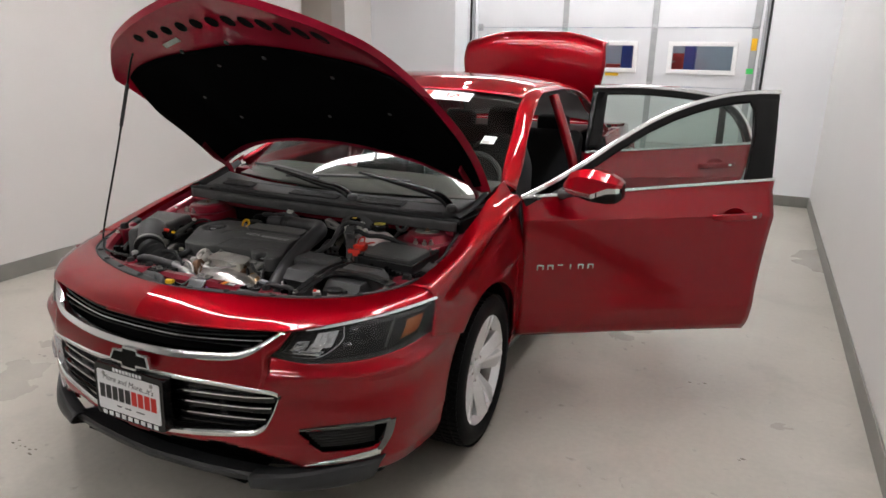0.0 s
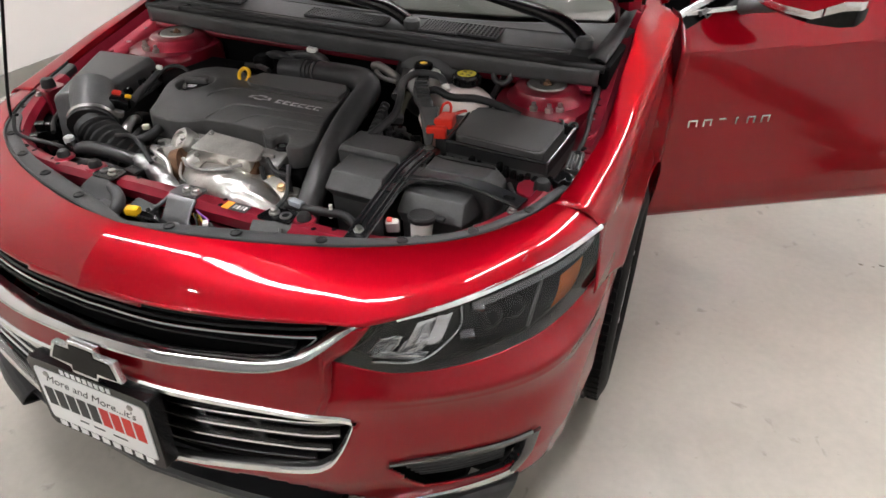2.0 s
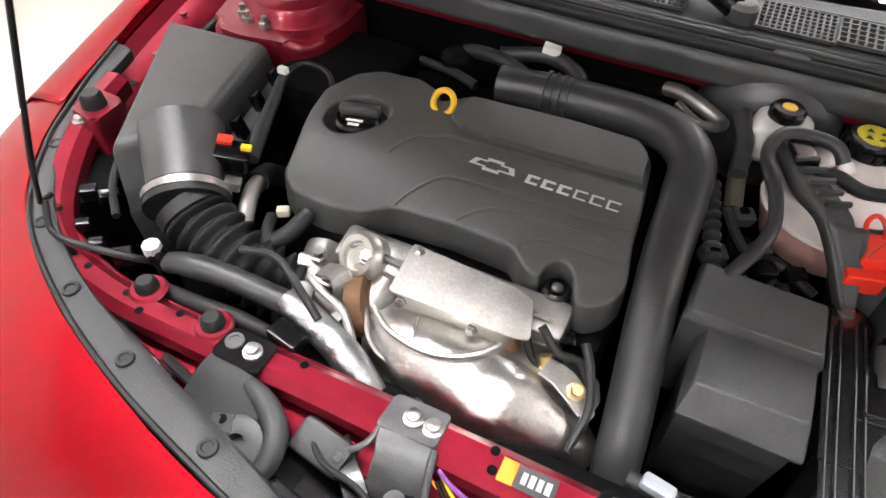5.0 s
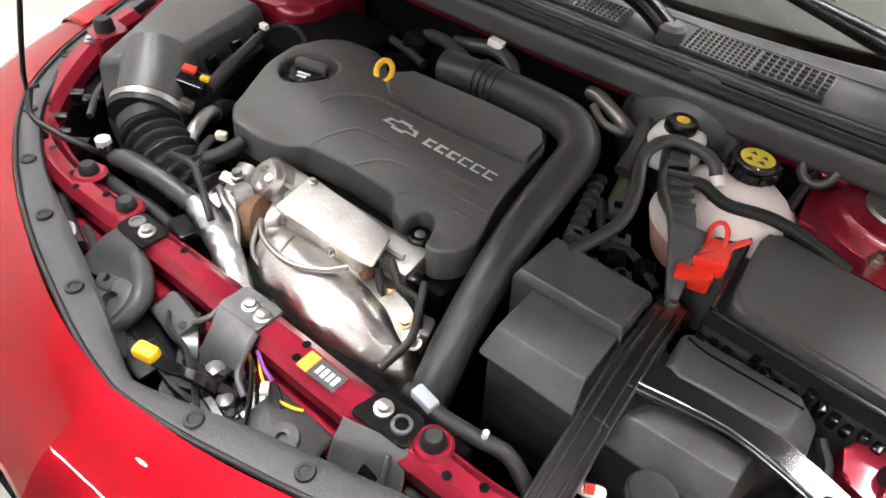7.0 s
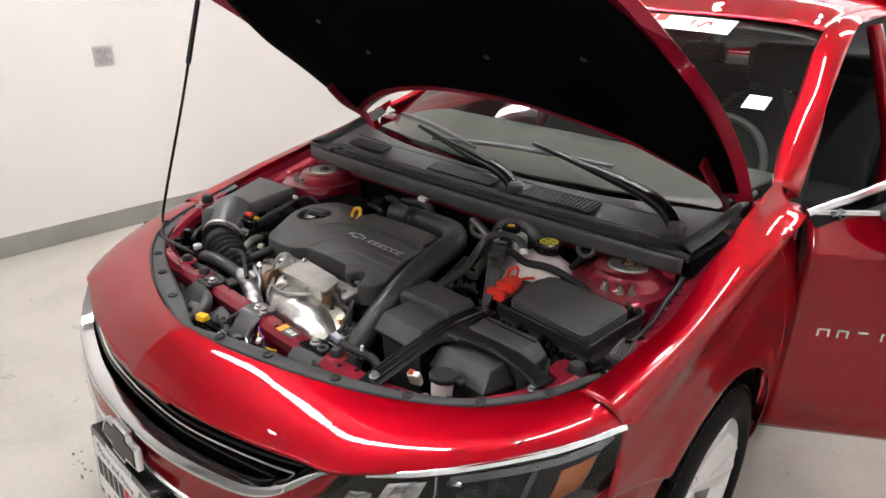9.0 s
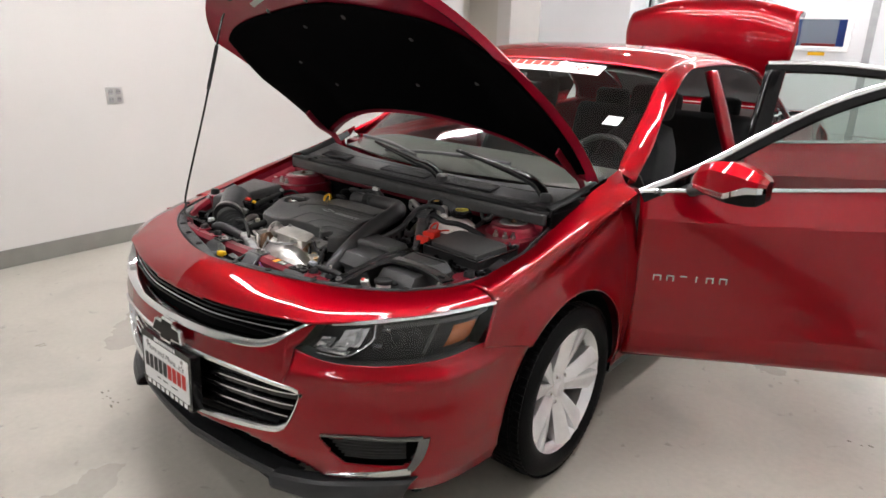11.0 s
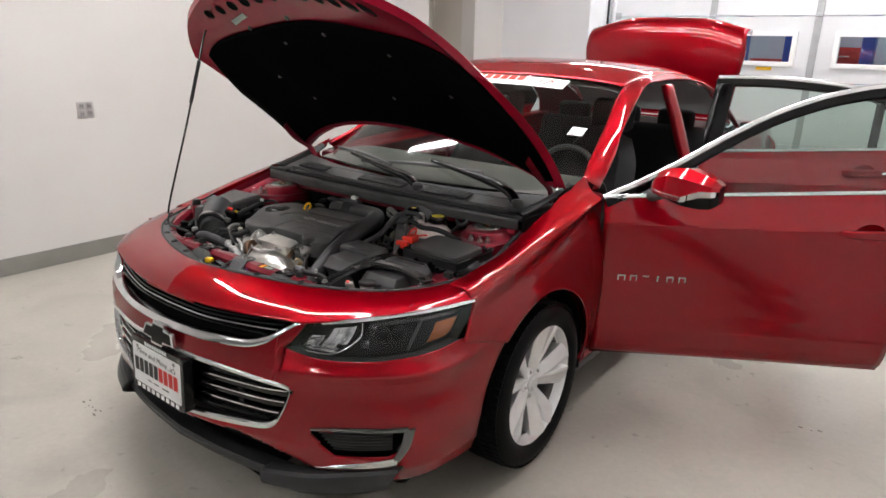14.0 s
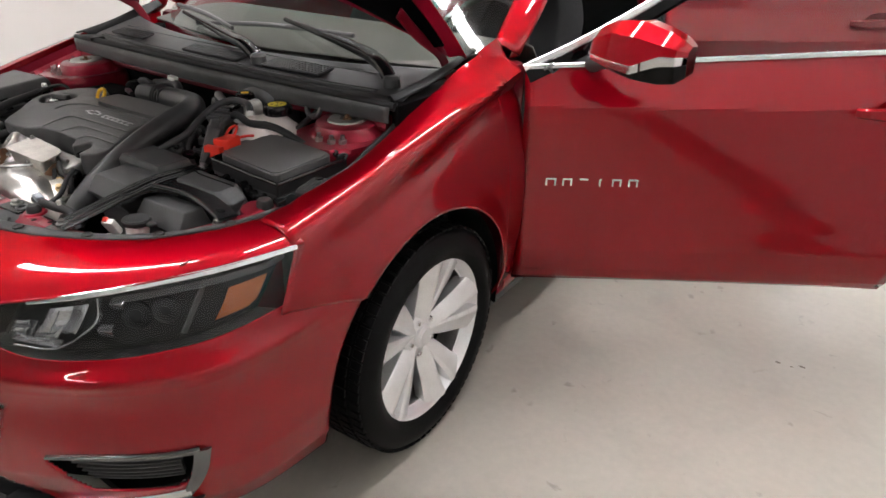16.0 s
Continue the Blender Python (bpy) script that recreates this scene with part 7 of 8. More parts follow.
cpart("brass_elbow", tube([(0.105, -0.505, 0.815), (0.118, -0.518, 0.79), (0.135, -0.515, 0.775)], 0.009, 12, 10), mat("brass", (0.55, 0.4, 0.2), 0.35, 0.9), "brass pipe elbow")
cpart("cast_bracket", box((0.05, 0.04, 0.09), (0.155, -0.515, 0.75), bevel=0.01, rot=(0, 10, 20)), ALU)
cpart("cast_bracket", box((0.035, 0.05, 0.06), (0.13, -0.535, 0.74), bevel=0.008, rot=(20, 0, -20)), RUST)

# intake: air box, tube, bellows
ab = lid_box("air_box", "matte black air filter box", [[(-0.735, -0.200, 0.915), (-0.548, -0.185, 0.915), (-0.500, -0.402, 0.915), (-0.514, -0.430, 0.915), (-0.566, -0.506, 0.915)],
                                                          [(-0.742, -0.192, 0.903), (-0.540, -0.178, 0.903), (-0.490, -0.405, 0.903), (-0.506, -0.438, 0.903), (-0.568, -0.518, 0.903)],
                                                          [(-0.745, -0.185, 0.80), (-0.520, -0.170, 0.80), (-0.462, -0.410, 0.80), (-0.480, -0.470, 0.80), (-0.560, -0.535, 0.80)],
                                                          [(-0.72, -0.20, 0.55), (-0.53, -0.18, 0.55), (-0.48, -0.41, 0.55), (-0.49, -0.46, 0.55), (-0.55, -0.52, 0.55)]], None, 0.006)
cpart("box_ledge", ribbon([(-0.512, -0.19, 0.855), (-0.478, -0.34, 0.852), (-0.468, -0.42, 0.85)], 0.03, 0.016, 12), BLACK, "", ab)
for y in (-0.215, -0.285, -0.355):
    cpart("box_clip", box((0.016, 0.022, 0.038), (-0.508 + (-0.19 - y) * 0.22, y, 0.872), bevel=0.004, rot=(0, -18, 12)), SATIN, "", ab)
AX = Vector((0.58, -0.72, -0.36)).normalized()
CC = Vector((-0.452, -0.508, 0.858))
cpart("intake_tube", tube([CC - AX * 0.115, CC - AX * 0.07, CC - AX * 0.03, CC], [0.062, 0.060, 0.056, 0.054], 20, 28), BLACK, "", ab)
cpart("tube_collar", tube([CC - AX * 0.006, CC + AX * 0.020], 0.061, sides=32, smooth=False), RUBBER, "", ab)
cpart("hose_clamp", tube([CC - AX * 0.002, CC + AX * 0.009], 0.0628, sides=40, smooth=False), STEEL, "steel hose clamp", ab)
cpart("clamp_screw", box((0.024, 0.018, 0.018), (-0.398, -0.468, 0.872), bevel=0.003, rot=(0, 20, 30)), STEEL, "", ab)
cb = [CC + AX * 0.015, (-0.412, -0.530, 0.836), (-0.36, -0.542, 0.818), (-0.305, -0.545, 0.795), (-0.25, -0.535, 0.765)]
n = 92
rad = [0.046 + 0.007 * math.sin(i * 2 * math.pi / 9) if 8 < i < 88 else 0.050 for i in range(n)]
cpart("bellows", tube(cb, rad, n, 28), RUBBER, "ribbed rubber intake bellows")
cpart("coolant_hose", tube([(-0.412, -0.604, 0.828), (-0.385, -0.600, 0.836), (-0.335, -0.592, 0.834), (-0.28, -0.588, 0.828), (-0.225, -0.586, 0.822)], [0.015, 0.018, 0.0165, 0.0165, 0.0165], 30, 14), HOSE, "black coolant hose")
cpart("foil_sleeve", crumple(tube([(-0.232, -0.583, 0.824), (-0.18, -0.594, 0.814), (-0.125, -0.612, 0.800), (-0.075, -0.636, 0.775)], [0.019, 0.022, 0.023, 0.022], 50, 24), 0.0018, 110), FOIL, "crinkled foil heat sleeve")
cpart("hose_fitting", tube([(-0.428, -0.607, 0.848), (-0.42, -0.607, 0.825), (-0.415, -0.607, 0.77)], [0.014, 0.012, 0.012], 10, 10), SATIN)
cpart("fitting_cap", lathe([(0.013, 0), (0.013, 0.016), (0.010, 0.018), (0, 0.018)], 8, m=Matrix.Translation((-0.428, -0.608, 0.845))), PRINT, "grey fitting cap")
cpart("vent_elbow", tube([(-0.398, -0.415, 0.835), (-0.388, -0.445, 0.842), (-0.372, -0.482, 0.834), (-0.368, -0.500, 0.80)], 0.013, 20, 12), ALU, "bare aluminium elbow")
cpart("vent_hose", tube([(-0.398, -0.418, 0.836), (-0.408, -0.38, 0.82), (-0.40, -0.34, 0.78)], 0.018, 10, 10), RUBBER)
cpart("loom_sleeve", tube([(-0.285, -0.445, 0.842), (-0.295, -0.485, 0.832), (-0.315, -0.52, 0.825), (-0.32, -0.555, 0.81)], 0.013, 18, 10), RUBBER)
cpart("loom_sleeve", tube([(-0.335, -0.47, 0.835), (-0.322, -0.50, 0.835), (-0.30, -0.53, 0.83), (-0.275, -0.565, 0.81)], 0.009, 14, 10), RUBBER)
cpart("loom_plug", box((0.020, 0.015, 0.014), (-0.318, -0.462, 0.846), bevel=0.004, rot=(0, 0, 30)), mat("cream_plug", (0.5, 0.47, 0.38), 0.45, var=0.1, scale=40), "cream harness plug")
sens = cpart("flow_sensor", box((0.062, 0.040, 0.034), (-0.430, -0.432, 0.886), bevel=0.006, rot=(8, 12, 28)), SATIN, "black air flow sensor with red clip")
cpart("red_clip", box((0.022, 0.016, 0.010), (-0.437, -0.424, 0.907), bevel=0.002, rot=(8, 12, 28)), REDPL, "", sens)
cpart("yellow_clip", box((0.016, 0.010, 0.008), (-0.405, -0.418, 0.900), bevel=0.002, rot=(8, 12, 28)), YELLOW, "", sens)
cpart("sensor_loom", tube([(-0.398, -0.420, 0.882), (-0.418, -0.37, 0.888), (-0.448, -0.29, 0.892), (-0.470, -0.228, 0.896), (-0.455, -0.185, 0.900), (-0.41, -0.185, 0.89), (-0.385, -0.22, 0.86)], [0.011, 0.012, 0.011, 0.009, 0.006, 0.005, 0.005], 50, 10), RUBBER, "taped sensor loom")
cpart("loom_clip", box((0.018, 0.012, 0.012), (-0.470, -0.230, 0.908), bevel=0.003), WHITEPL)

# back of the engine
for pts, r, m_ in (([(-0.24, -0.03, 0.90), (-0.20, -0.05, 0.925), (-0.15, -0.06, 0.93), (-0.10, -0.07, 0.92)], 0.012, RUBBER), ([(-0.16, -0.03, 0.92), (-0.08, -0.015, 0.93), (-0.02, -0.04, 0.925), (0.0, -0.075, 0.90)], 0.013, HOSE),
                   ([(-0.30, -0.05, 0.88), (-0.22, -0.09, 0.90), (-0.17, -0.11, 0.90)], 0.008, RUBBER), ([(0.12, 0.0, 0.92), (0.15, -0.02, 0.93), (0.20, -0.04, 0.92), (0.22, -0.03, 0.90)], 0.012, ALU),
                   ([(0.145, -0.035, 0.92), (0.18, -0.062, 0.915), (0.215, -0.05, 0.905)], 0.007, ALU), ([(0.24, -0.03, 0.93), (0.255, -0.08, 0.92), (0.26, -0.14, 0.90)], 0.013, HOSE)):
    cpart("rear_hose", tube(pts, r, 24, 10), m_)
cpart("paper_tag", box((0.030, 0.018, 0.014), (-0.075, -0.018, 0.946), bevel=0.002, rot=(0, 10, 10)), WHITEPL, "pale paper tag on a hose")
cpart("vapour_valve", lathe([(0.03, 0), (0.03, 0.03), (0.018, 0.04), (0, 0.04)], 18, m=Matrix.Translation((-0.225, -0.06, 0.885))), DARK)
# plain near-black box stands in for shade behind the engine
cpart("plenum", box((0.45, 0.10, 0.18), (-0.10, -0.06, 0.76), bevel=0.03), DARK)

# ---------------------------------------------------------------- left of the engine: boxes, brace, battery, tank
lid_box("relay_box", "black flat-topped relay box", [[(0.253, -0.318, 0.881), (0.405, -0.322, 0.880), (0.404, -0.406, 0.882), (0.250, -0.408, 0.884)], [(0.248, -0.313, 0.868), (0.410, -0.318, 0.867), (0.410, -0.412, 0.868), (0.244, -0.414, 0.870)], [(0.250, -0.315, 0.70), (0.408, -0.32, 0.70), (0.406, -0.400, 0.70), (0.25, -0.402, 0.70)]])
lid_box("control_box", "black control module box with a sloping front", [[(0.277, -0.413, 0.866), (0.405, -0.411, 0.868), (0.405, -0.494, 0.864), (0.277, -0.497, 0.865)], [(0.268, -0.410, 0.835), (0.414, -0.408, 0.835), (0.414, -0.524, 0.826), (0.268, -0.522, 0.827)], [(0.272, -0.412, 0.80), (0.41, -0.41, 0.80), (0.408, -0.505, 0.80), (0.276, -0.503, 0.80)], [(0.28, -0.42, 0.60), (0.40, -0.42, 0.60), (0.40, -0.49, 0.60), (0.28, -0.49, 0.60)]])
f3 = lid_box("fuse_cover", "black fuse box cover with a chamfered end", [[(0.480, -0.345, 0.873), (0.615, -0.346, 0.873), (0.621, -0.352, 0.873), (0.621, -0.400, 0.872), (0.612, -0.408, 0.872), (0.490, -0.414, 0.872), (0.476, -0.405, 0.872), (0.475, -0.352, 0.873)], [(0.472, -0.338, 0.862), (0.622, -0.339, 0.858), (0.650, -0.350, 0.845), (0.652, -0.392, 0.843), (0.630, -0.424, 0.846), (0.486, -0.424, 0.858), (0.468, -0.414, 0.86), (0.467, -0.346, 0.862)], [(0.474, -0.34, 0.62), (0.62, -0.34, 0.62), (0.645, -0.352, 0.62), (0.645, -0.39, 0.62), (0.626, -0.418, 0.62), (0.49, -0.42, 0.62), (0.47, -0.41, 0.62), (0.47, -0.35, 0.62)]])
cpart("cover_groove", tube([(0.475, -0.355, 0.8725), (0.51, -0.362, 0.8725), (0.625, -0.362, 0.8725)], 0.002, 20, 6), DARK, "", f3)
cpart("cover_clip", box((0.012, 0.008, 0.004), (0.487, -0.343, 0.873), bevel=0.001), DARK, "", f3)
lid_box("lower_box", "black lower module box with a sloping front", [[(0.456, -0.440, 0.846), (0.602, -0.436, 0.843), (0.600, -0.482, 0.842), (0.458, -0.489, 0.846)], [(0.448, -0.436, 0.806), (0.626, -0.430, 0.798), (0.606, -0.512, 0.800), (0.450, -0.516, 0.806)], [(0.455, -0.44, 0.77), (0.618, -0.436, 0.77), (0.60, -0.50, 0.77), (0.456, -0.50, 0.77)], [(0.46, -0.45, 0.60), (0.61, -0.45, 0.60), (0.59, -0.49, 0.60), (0.46, -0.49, 0.60)]])
# stamped black Y brace


def channel(pts, w, parent, ribs, z=0.0):
    p = [Vector((x, y, zz + z)) for x, y, zz in pts]
    s = cpart("brace_leg", ribbon(p, w, 0.006, 40), BRACE, "", parent)
    q = spline(pts, 40)
    for k in ribs:
        line = []
        for i in range(2, 38):
            tv = q[min(i + 1, 39)] - q[max(i - 1, 0)]
            nrm = np.array([tv[1], -tv[0], 0]) / np.linalg.norm(tv[:2])
            line.append(q[i] + nrm * (w[len(w) // 2] if isinstance(w, list) else w) * k + np.array([0, 0, 0.004 + z]))
        cpart("brace_rib", tube(line, 0.0026, 36, 8, smooth=False), BRACE, "", parent)


br = cpart("brace", lathe([(0.030, 0), (0.030, 0.005), (0.012, 0.006), (0, 0.006)], 20, m=Matrix.Translation((0.436, -0.315, 0.853))), SATIN, "stamped gloss black Y-shaped brace")
channel([(0.450, -0.702, 0.842), (0.444, -0.60, 0.852), (0.438, -0.50, 0.860), (0.435, -0.42, 0.864), (0.436, -0.30, 0.856)], [0.048, 0.045, 0.045, 0.05, 0.04], br, (-0.44, -0.2, 0.2, 0.44))
channel([(0.440, -0.440, 0.864), (0.470, -0.437, 0.865), (0.516, -0.431, 0.866), (0.572, -0.427, 0.865), (0.642, -0.437, 0.862), (0.722, -0.458, 0.858)], [0.055, 0.052, 0.046, 0.044, 0.045], br, (0.40,))
web = [(0.418, -0.36), (0.452, -0.36), (0.462, -0.385), (0.482, -0.402), (0.52, -0.406), (0.54, -0.452), (0.500, -0.458), (0.478, -0.468), (0.466, -0.490), (0.460, -0.53), (0.415, -0.53)]
cpart("brace_web", prism(web, 0.858, 0.8635, 0.001), BRACE, "", br)
cpart("brace_slot", lathe([(0.009, 0), (0, 0)], 16, m=Matrix.Translation((0.690, -0.452, 0.8638)) @ Matrix.Diagonal((1.5, 0.8, 1, 1))), DARK, "", br)
for p in ((0.447, -0.672, 0.849), (0.433, -0.302, 0.858)):
    cpart("brace_bolt", lathe([(0.011, 0), (0.011, 0.003), (0.007, 0.004), (0.007, 0.010), (0, 0.010)], 12, m=Matrix.Translation(p)), STEEL, "zinc bolt", br)
bld = patch([[(0.285, -0.06, 0.94), (0.325, -0.065, 0.94)], [(0.328, -0.17, 0.94), (0.375, -0.17, 0.94)], [(0.368, -0.225, 0.932), (0.408, -0.222, 0.932)], [(0.424, -0.308, 0.866), (0.438, -0.304, 0.866)]], 6, 20)
cpart("brace_arm", grid_bm(bld), BLACK, "black tapering bracket arm", thick=0.02)
cpart("arm_rib", box((0.03, 0.05, 0.012), (0.330, -0.115, 0.947), bevel=0.003, rot=(0, 0, 20)), SATIN)

# battery with its lid, sleeve and flap
LIDP = [(0.484, -0.138), (0.496, -0.116), (0.714, -0.136), (0.727, -0.152), (0.719, -0.304), (0.706, -0.316), (0.508, -0.298), (0.494, -0.284)]
bt = cpart("battery", prism(round_outline([(0.466, -0.094), (0.748, -0.112), (0.737, -0.330), (0.480, -0.311)], 0.012, 3), 0.60, 0.868, 0.006), BLACK, "black battery box with a lid")
cpart("battery_lid", prism(round_outline(LIDP, 0.012, 3), 0.862, 0.905, 0.005, 3), COVER, "matte black battery lid", bt)
cpart("lid_panel", prism(round_outline([(x * 0.94 + 0.0366, y * 0.92 - 0.0176) for x, y in LIDP], 0.012, 3), 0.9045, 0.9068, 0.0012, 2), COVER, "", bt)
RIMB = [(0.468, -0.096), (0.560, -0.099), (0.660, -0.106), (0.745, -0.114), (0.740, -0.22), (0.734, -0.326), (0.65, -0.322), (0.56, -0.314), (0.482, -0.308), (0.476, -0.20)]
for a_, b_ in zip(RIMB, RIMB[1:] + RIMB[:1]):
    cpart("lid_edge", ribbon([(a_[0], a_[1], 0.876), ((a_[0] + b_[0]) / 2, (a_[1] + b_[1]) / 2, 0.876), (b_[0], b_[1], 0.876)], 0.005, 0.030, 8), RUBBER, "", bt)
    cpart("edge_bead", tube([(a_[0], a_[1], 0.892), (b_[0], b_[1], 0.892)], 0.0045, sides=8, smooth=False), BRACE, "", bt)
rng = random.Random(4)
for k in range(16):
    x = 0.485 + 0.0175 * k
    cpart("box_clip", box((0.012, 0.016, rng.uniform(0.012, 0.026)), (x, -0.322 - 0.0013 * k, 0.856 + rng.uniform(-0.014, 0.010)), bevel=0.003, rot=(rng.uniform(-15, 15), 0, rng.uniform(-20, 20))), SATIN, "", bt)
for k in range(7):
    x = 0.51 + 0.036 * k
    cpart("lid_hook", tube([(x, -0.104 - 0.003 * k, 0.894), (x + 0.005, -0.091 - 0.003 * k, 0.898), (x + 0.018, -0.090 - 0.003 * k, 0.898), (x + 0.024, -0.106 - 0.003 * k, 0.893)], 0.0035, 12, 6), RUBBER, "", bt)
fl_ = cpart("terminal_flap", prism(round_outline([(0.425, -0.262), (0.470, -0.248), (0.462, -0.198), (0.428, -0.205)], 0.008, 3), 0.892, 0.918, 0.006), REDPL, "bright red terminal cover")
cpart("flap_skirt", box((0.05, 0.02, 0.03), (0.437, -0.268, 0.888), bevel=0.005, rot=(0, 0, 15)), REDPL, "", fl_)
cpart("flap_loop", tube([(0.427, -0.222, 0.912), (0.424, -0.20, 0.928), (0.434, -0.188, 0.933), (0.446, -0.198, 0.928), (0.450, -0.212, 0.916)], 0.0035, 22, 8), REDPL, "", fl_)
cpart("flap_strap", ribbon([(0.452, -0.212, 0.910), (0.466, -0.185, 0.912), (0.474, -0.168, 0.910)], 0.010, 0.005, 10), REDPL, "", fl_)
cpart("battery_side", box((0.05, 0.14, 0.10), (0.452, -0.19, 0.84), bevel=0.008), BLACK, "", bt)

# coolant tank, brake fluid bottle, washer neck
tk = cpart("coolant_tank", lathe([(0.05, -0.115), (0.092, -0.10), (0.108, -0.05), (0.108, -0.02), (0.098, 0.012), (0.070, 0.036), (0.042, 0.044), (0.0, 0.046)], 36, m=Matrix.Translation((0.418, -0.075, 0.878)) @ Matrix.Diagonal((1, 0.92, 1, 1))), TANK, "milky coolant tank with black cap")
cpart("tank_seam", tube([(0.418 + 0.1095 * math.cos(q), -0.075 + 0.1005 * math.sin(q), 0.842) for q in np.linspace(0, 2 * math.pi, 24)], 0.0035, 60, 6), TANK, "", tk)
cpart("coolant", lathe([(0.0925, -0.10), (0.1086, -0.05), (0.1088, -0.038)], 36, m=Matrix.Translation((0.418, -0.075, 0.878)) @ Matrix.Diagonal((1, 0.92, 1, 1))), COOLANT, "orange coolant band", tk)
cpart("tank_window", box((0.03, 0.012, 0.02), (0.405, -0.125, 0.912), bevel=0.004, rot=(35, 0, 0)), COOLANT, "", tk)
cpart("tank_cap", lathe([(0.036, 0)] + [(0.036, 0.003), (0.037, 0.020), (0.033, 0.026), (0.027, 0.027), (0, 0.027)], 28, m=Matrix.Translation((0.420, -0.032, 0.925))), SATIN, "", tk)
for k in range(14):
    a_ = 2 * math.pi * k / 14
    cpart("cap_rib", box((0.006, 0.007, 0.018), (0.420 + 0.0375 * math.cos(a_), -0.032 + 0.0375 * math.sin(a_), 0.936), bevel=0.0015, rot=(0, 0, math.degrees(a_))), SATIN, "", tk)
cpart("cap_label", lathe([(0.026, 0.0275), (0, 0.0278)], 24, m=Matrix.Translation((0.420, -0.032, 0.925))), mat("cap_yellow", (0.62, 0.52, 0.03), 0.5), "yellow warning label", tk)
for dx, dy, w, h in ((-0.008, 0.009, 0.012, 0.009), (0.010, 0.007, 0.010, 0.009), (-0.009, -0.009, 0.011, 0.010), (0.009, -0.009, 0.013, 0.008)):
    cpart("label_mark", prism([(dx - w / 2, dy - h / 2), (dx + w / 2, dy - h / 2), (dx, dy + h / 2)], 0.0279, 0.0283, m=Matrix.Translation((0.420, -0.032, 0.925))), INK, "", tk)
bb = cpart("brake_bottle", box((0.085, 0.07, 0.07), (0.300, -0.045, 0.915), bevel=0.018, seg=3), WHITEPL, "white brake fluid bottle")
cpart("bottle_cap", lathe([(0.026, 0), (0.026, 0.014), (0.022, 0.018), (0, 0.018)], 22, m=Matrix.Translation((0.297, -0.040, 0.948))), SATIN, "", bb)
cpart("bottle_label", lathe([(0.011, 0.0185), (0, 0.0187)], 16, m=Matrix.Translation((0.297, -0.040, 0.948))), YELLOW, "", bb)
cpart("brake_booster", lathe([(0.0, 0.06), (0.05, 0.06), (0.09, 0.045), (0.11, 0.02), (0.115, 0.0), (0.11, -0.03)], 32, m=Matrix.Translation((0.28, 0.05, 0.88)) @ pose(0, 0, 0, 80, 0, 0)), mat("booster_black", (0.05, 0.05, 0.052), 0.35, 0.3), "pale brake booster drum")
cpart("tank_hose", tube([(0.392, -0.105, 0.928), (0.372, -0.090, 0.952), (0.335, -0.082, 0.955), (0.298, -0.095, 0.955), (0.285, -0.14, 0.945), (0.310, -0.21, 0.93), (0.315, -0.26, 0.905), (0.280, -0.33, 0.87), (0.25, -0.38, 0.83)], 0.010, 70, 10), HOSE, "black tank hose")
cpart("hose_clip", tube([(0.394, -0.108, 0.926), (0.385, -0.100, 0.936)], 0.0135, sides=14, smooth=False), WHITEPL)
cpart("battery_cable", tube([(0.345, -0.150, 0.93), (0.375, -0.135, 0.938), (0.42, -0.135, 0.925), (0.48, -0.12, 0.925), (0.54, -0.115, 0.915), (0.60, -0.112, 0.895)], 0.010, 40, 10), RUBBER, "corrugated battery cable")
cpart("lift_ring", tube([(0.500 + 0.024 * math.cos(q), 0.028 + 0.012 * math.sin(q), 0.940 + 0.020 * math.sin(q)) for q in np.linspace(0, 2 * math.pi, 16)], 0.008, 32, 10), HOSE, "round black rubber grommet")
cpart("ring_stem", tube([(0.499, 0.045, 0.93), (0.495, 0.0, 0.91), (0.492, -0.05, 0.89)], 0.008, 14, 8), RUBBER)
cpart("drain_rod", tube([(0.752, 0.10, 0.945), (0.758, 0.03, 0.918), (0.764, -0.045, 0.902), (0.774, -0.13, 0.880), (0.772, -0.24, 0.868), (0.754, -0.33, 0.848), (0.735, -0.38, 0.82)], [0.007, 0.0075, 0.006, 0.0055, 0.005, 0.005], 60, 8), RUBBER, "thin black drain tube")
for y, r in ((0.005, 0.0085), (-0.030, 0.0085), (-0.095, 0.006)):
    gx, _, gz = at_y(GAP, y)
    cpart("ledge_hole", lathe([(r, 0.0016), (r * 0.9, 0.0004), (0, 0.0004)], 14, m=Matrix.Translation((gx - 0.046, y, gz - 0.0475))), DARK)
lb = cpart("ledge_bracket", prism(round_outline([(0.762, -0.258), (0.805, -0.238), (0.814, -0.180), (0.782, -0.165), (0.764, -0.205)], 0.010), 0.862, 0.872, 0.003), PAINT_IN, "red pressed ledge bracket")
for x, y, m_ in ((0.797, -0.196, PAINT_IN), (0.783, -0.186, DARK)):
    cpart("bracket_boss", lathe([(0.010, 0), (0.009, 0.003), (0.004, 0.004), (0, 0.003)], 14, m=Matrix.Translation((x, y, 0.872))), m_, "", lb)
cpart("ledge_dish", tube([(0.772, -0.14, 0.872), (0.790, -0.120, 0.878), (0.796, -0.085, 0.884), (0.790, -0.05, 0.890)], 0.005, 20, 8), PAINT_IN, "", lb)
rc = cpart("ribbed_connector", box((0.034, 0.078, 0.016), (0.783, -0.268, 0.876), bevel=0.004, rot=(8, 0, 4)), BLACK, "grey-black ribbed plastic connector")
for k in range(4):
    cpart("connector_rib", box((0.004, 0.060, 0.006), (0.771 + 0.008 * k, -0.275, 0.8845), bevel=0.0015, rot=(8, 0, 4)), BLACK, "", rc)
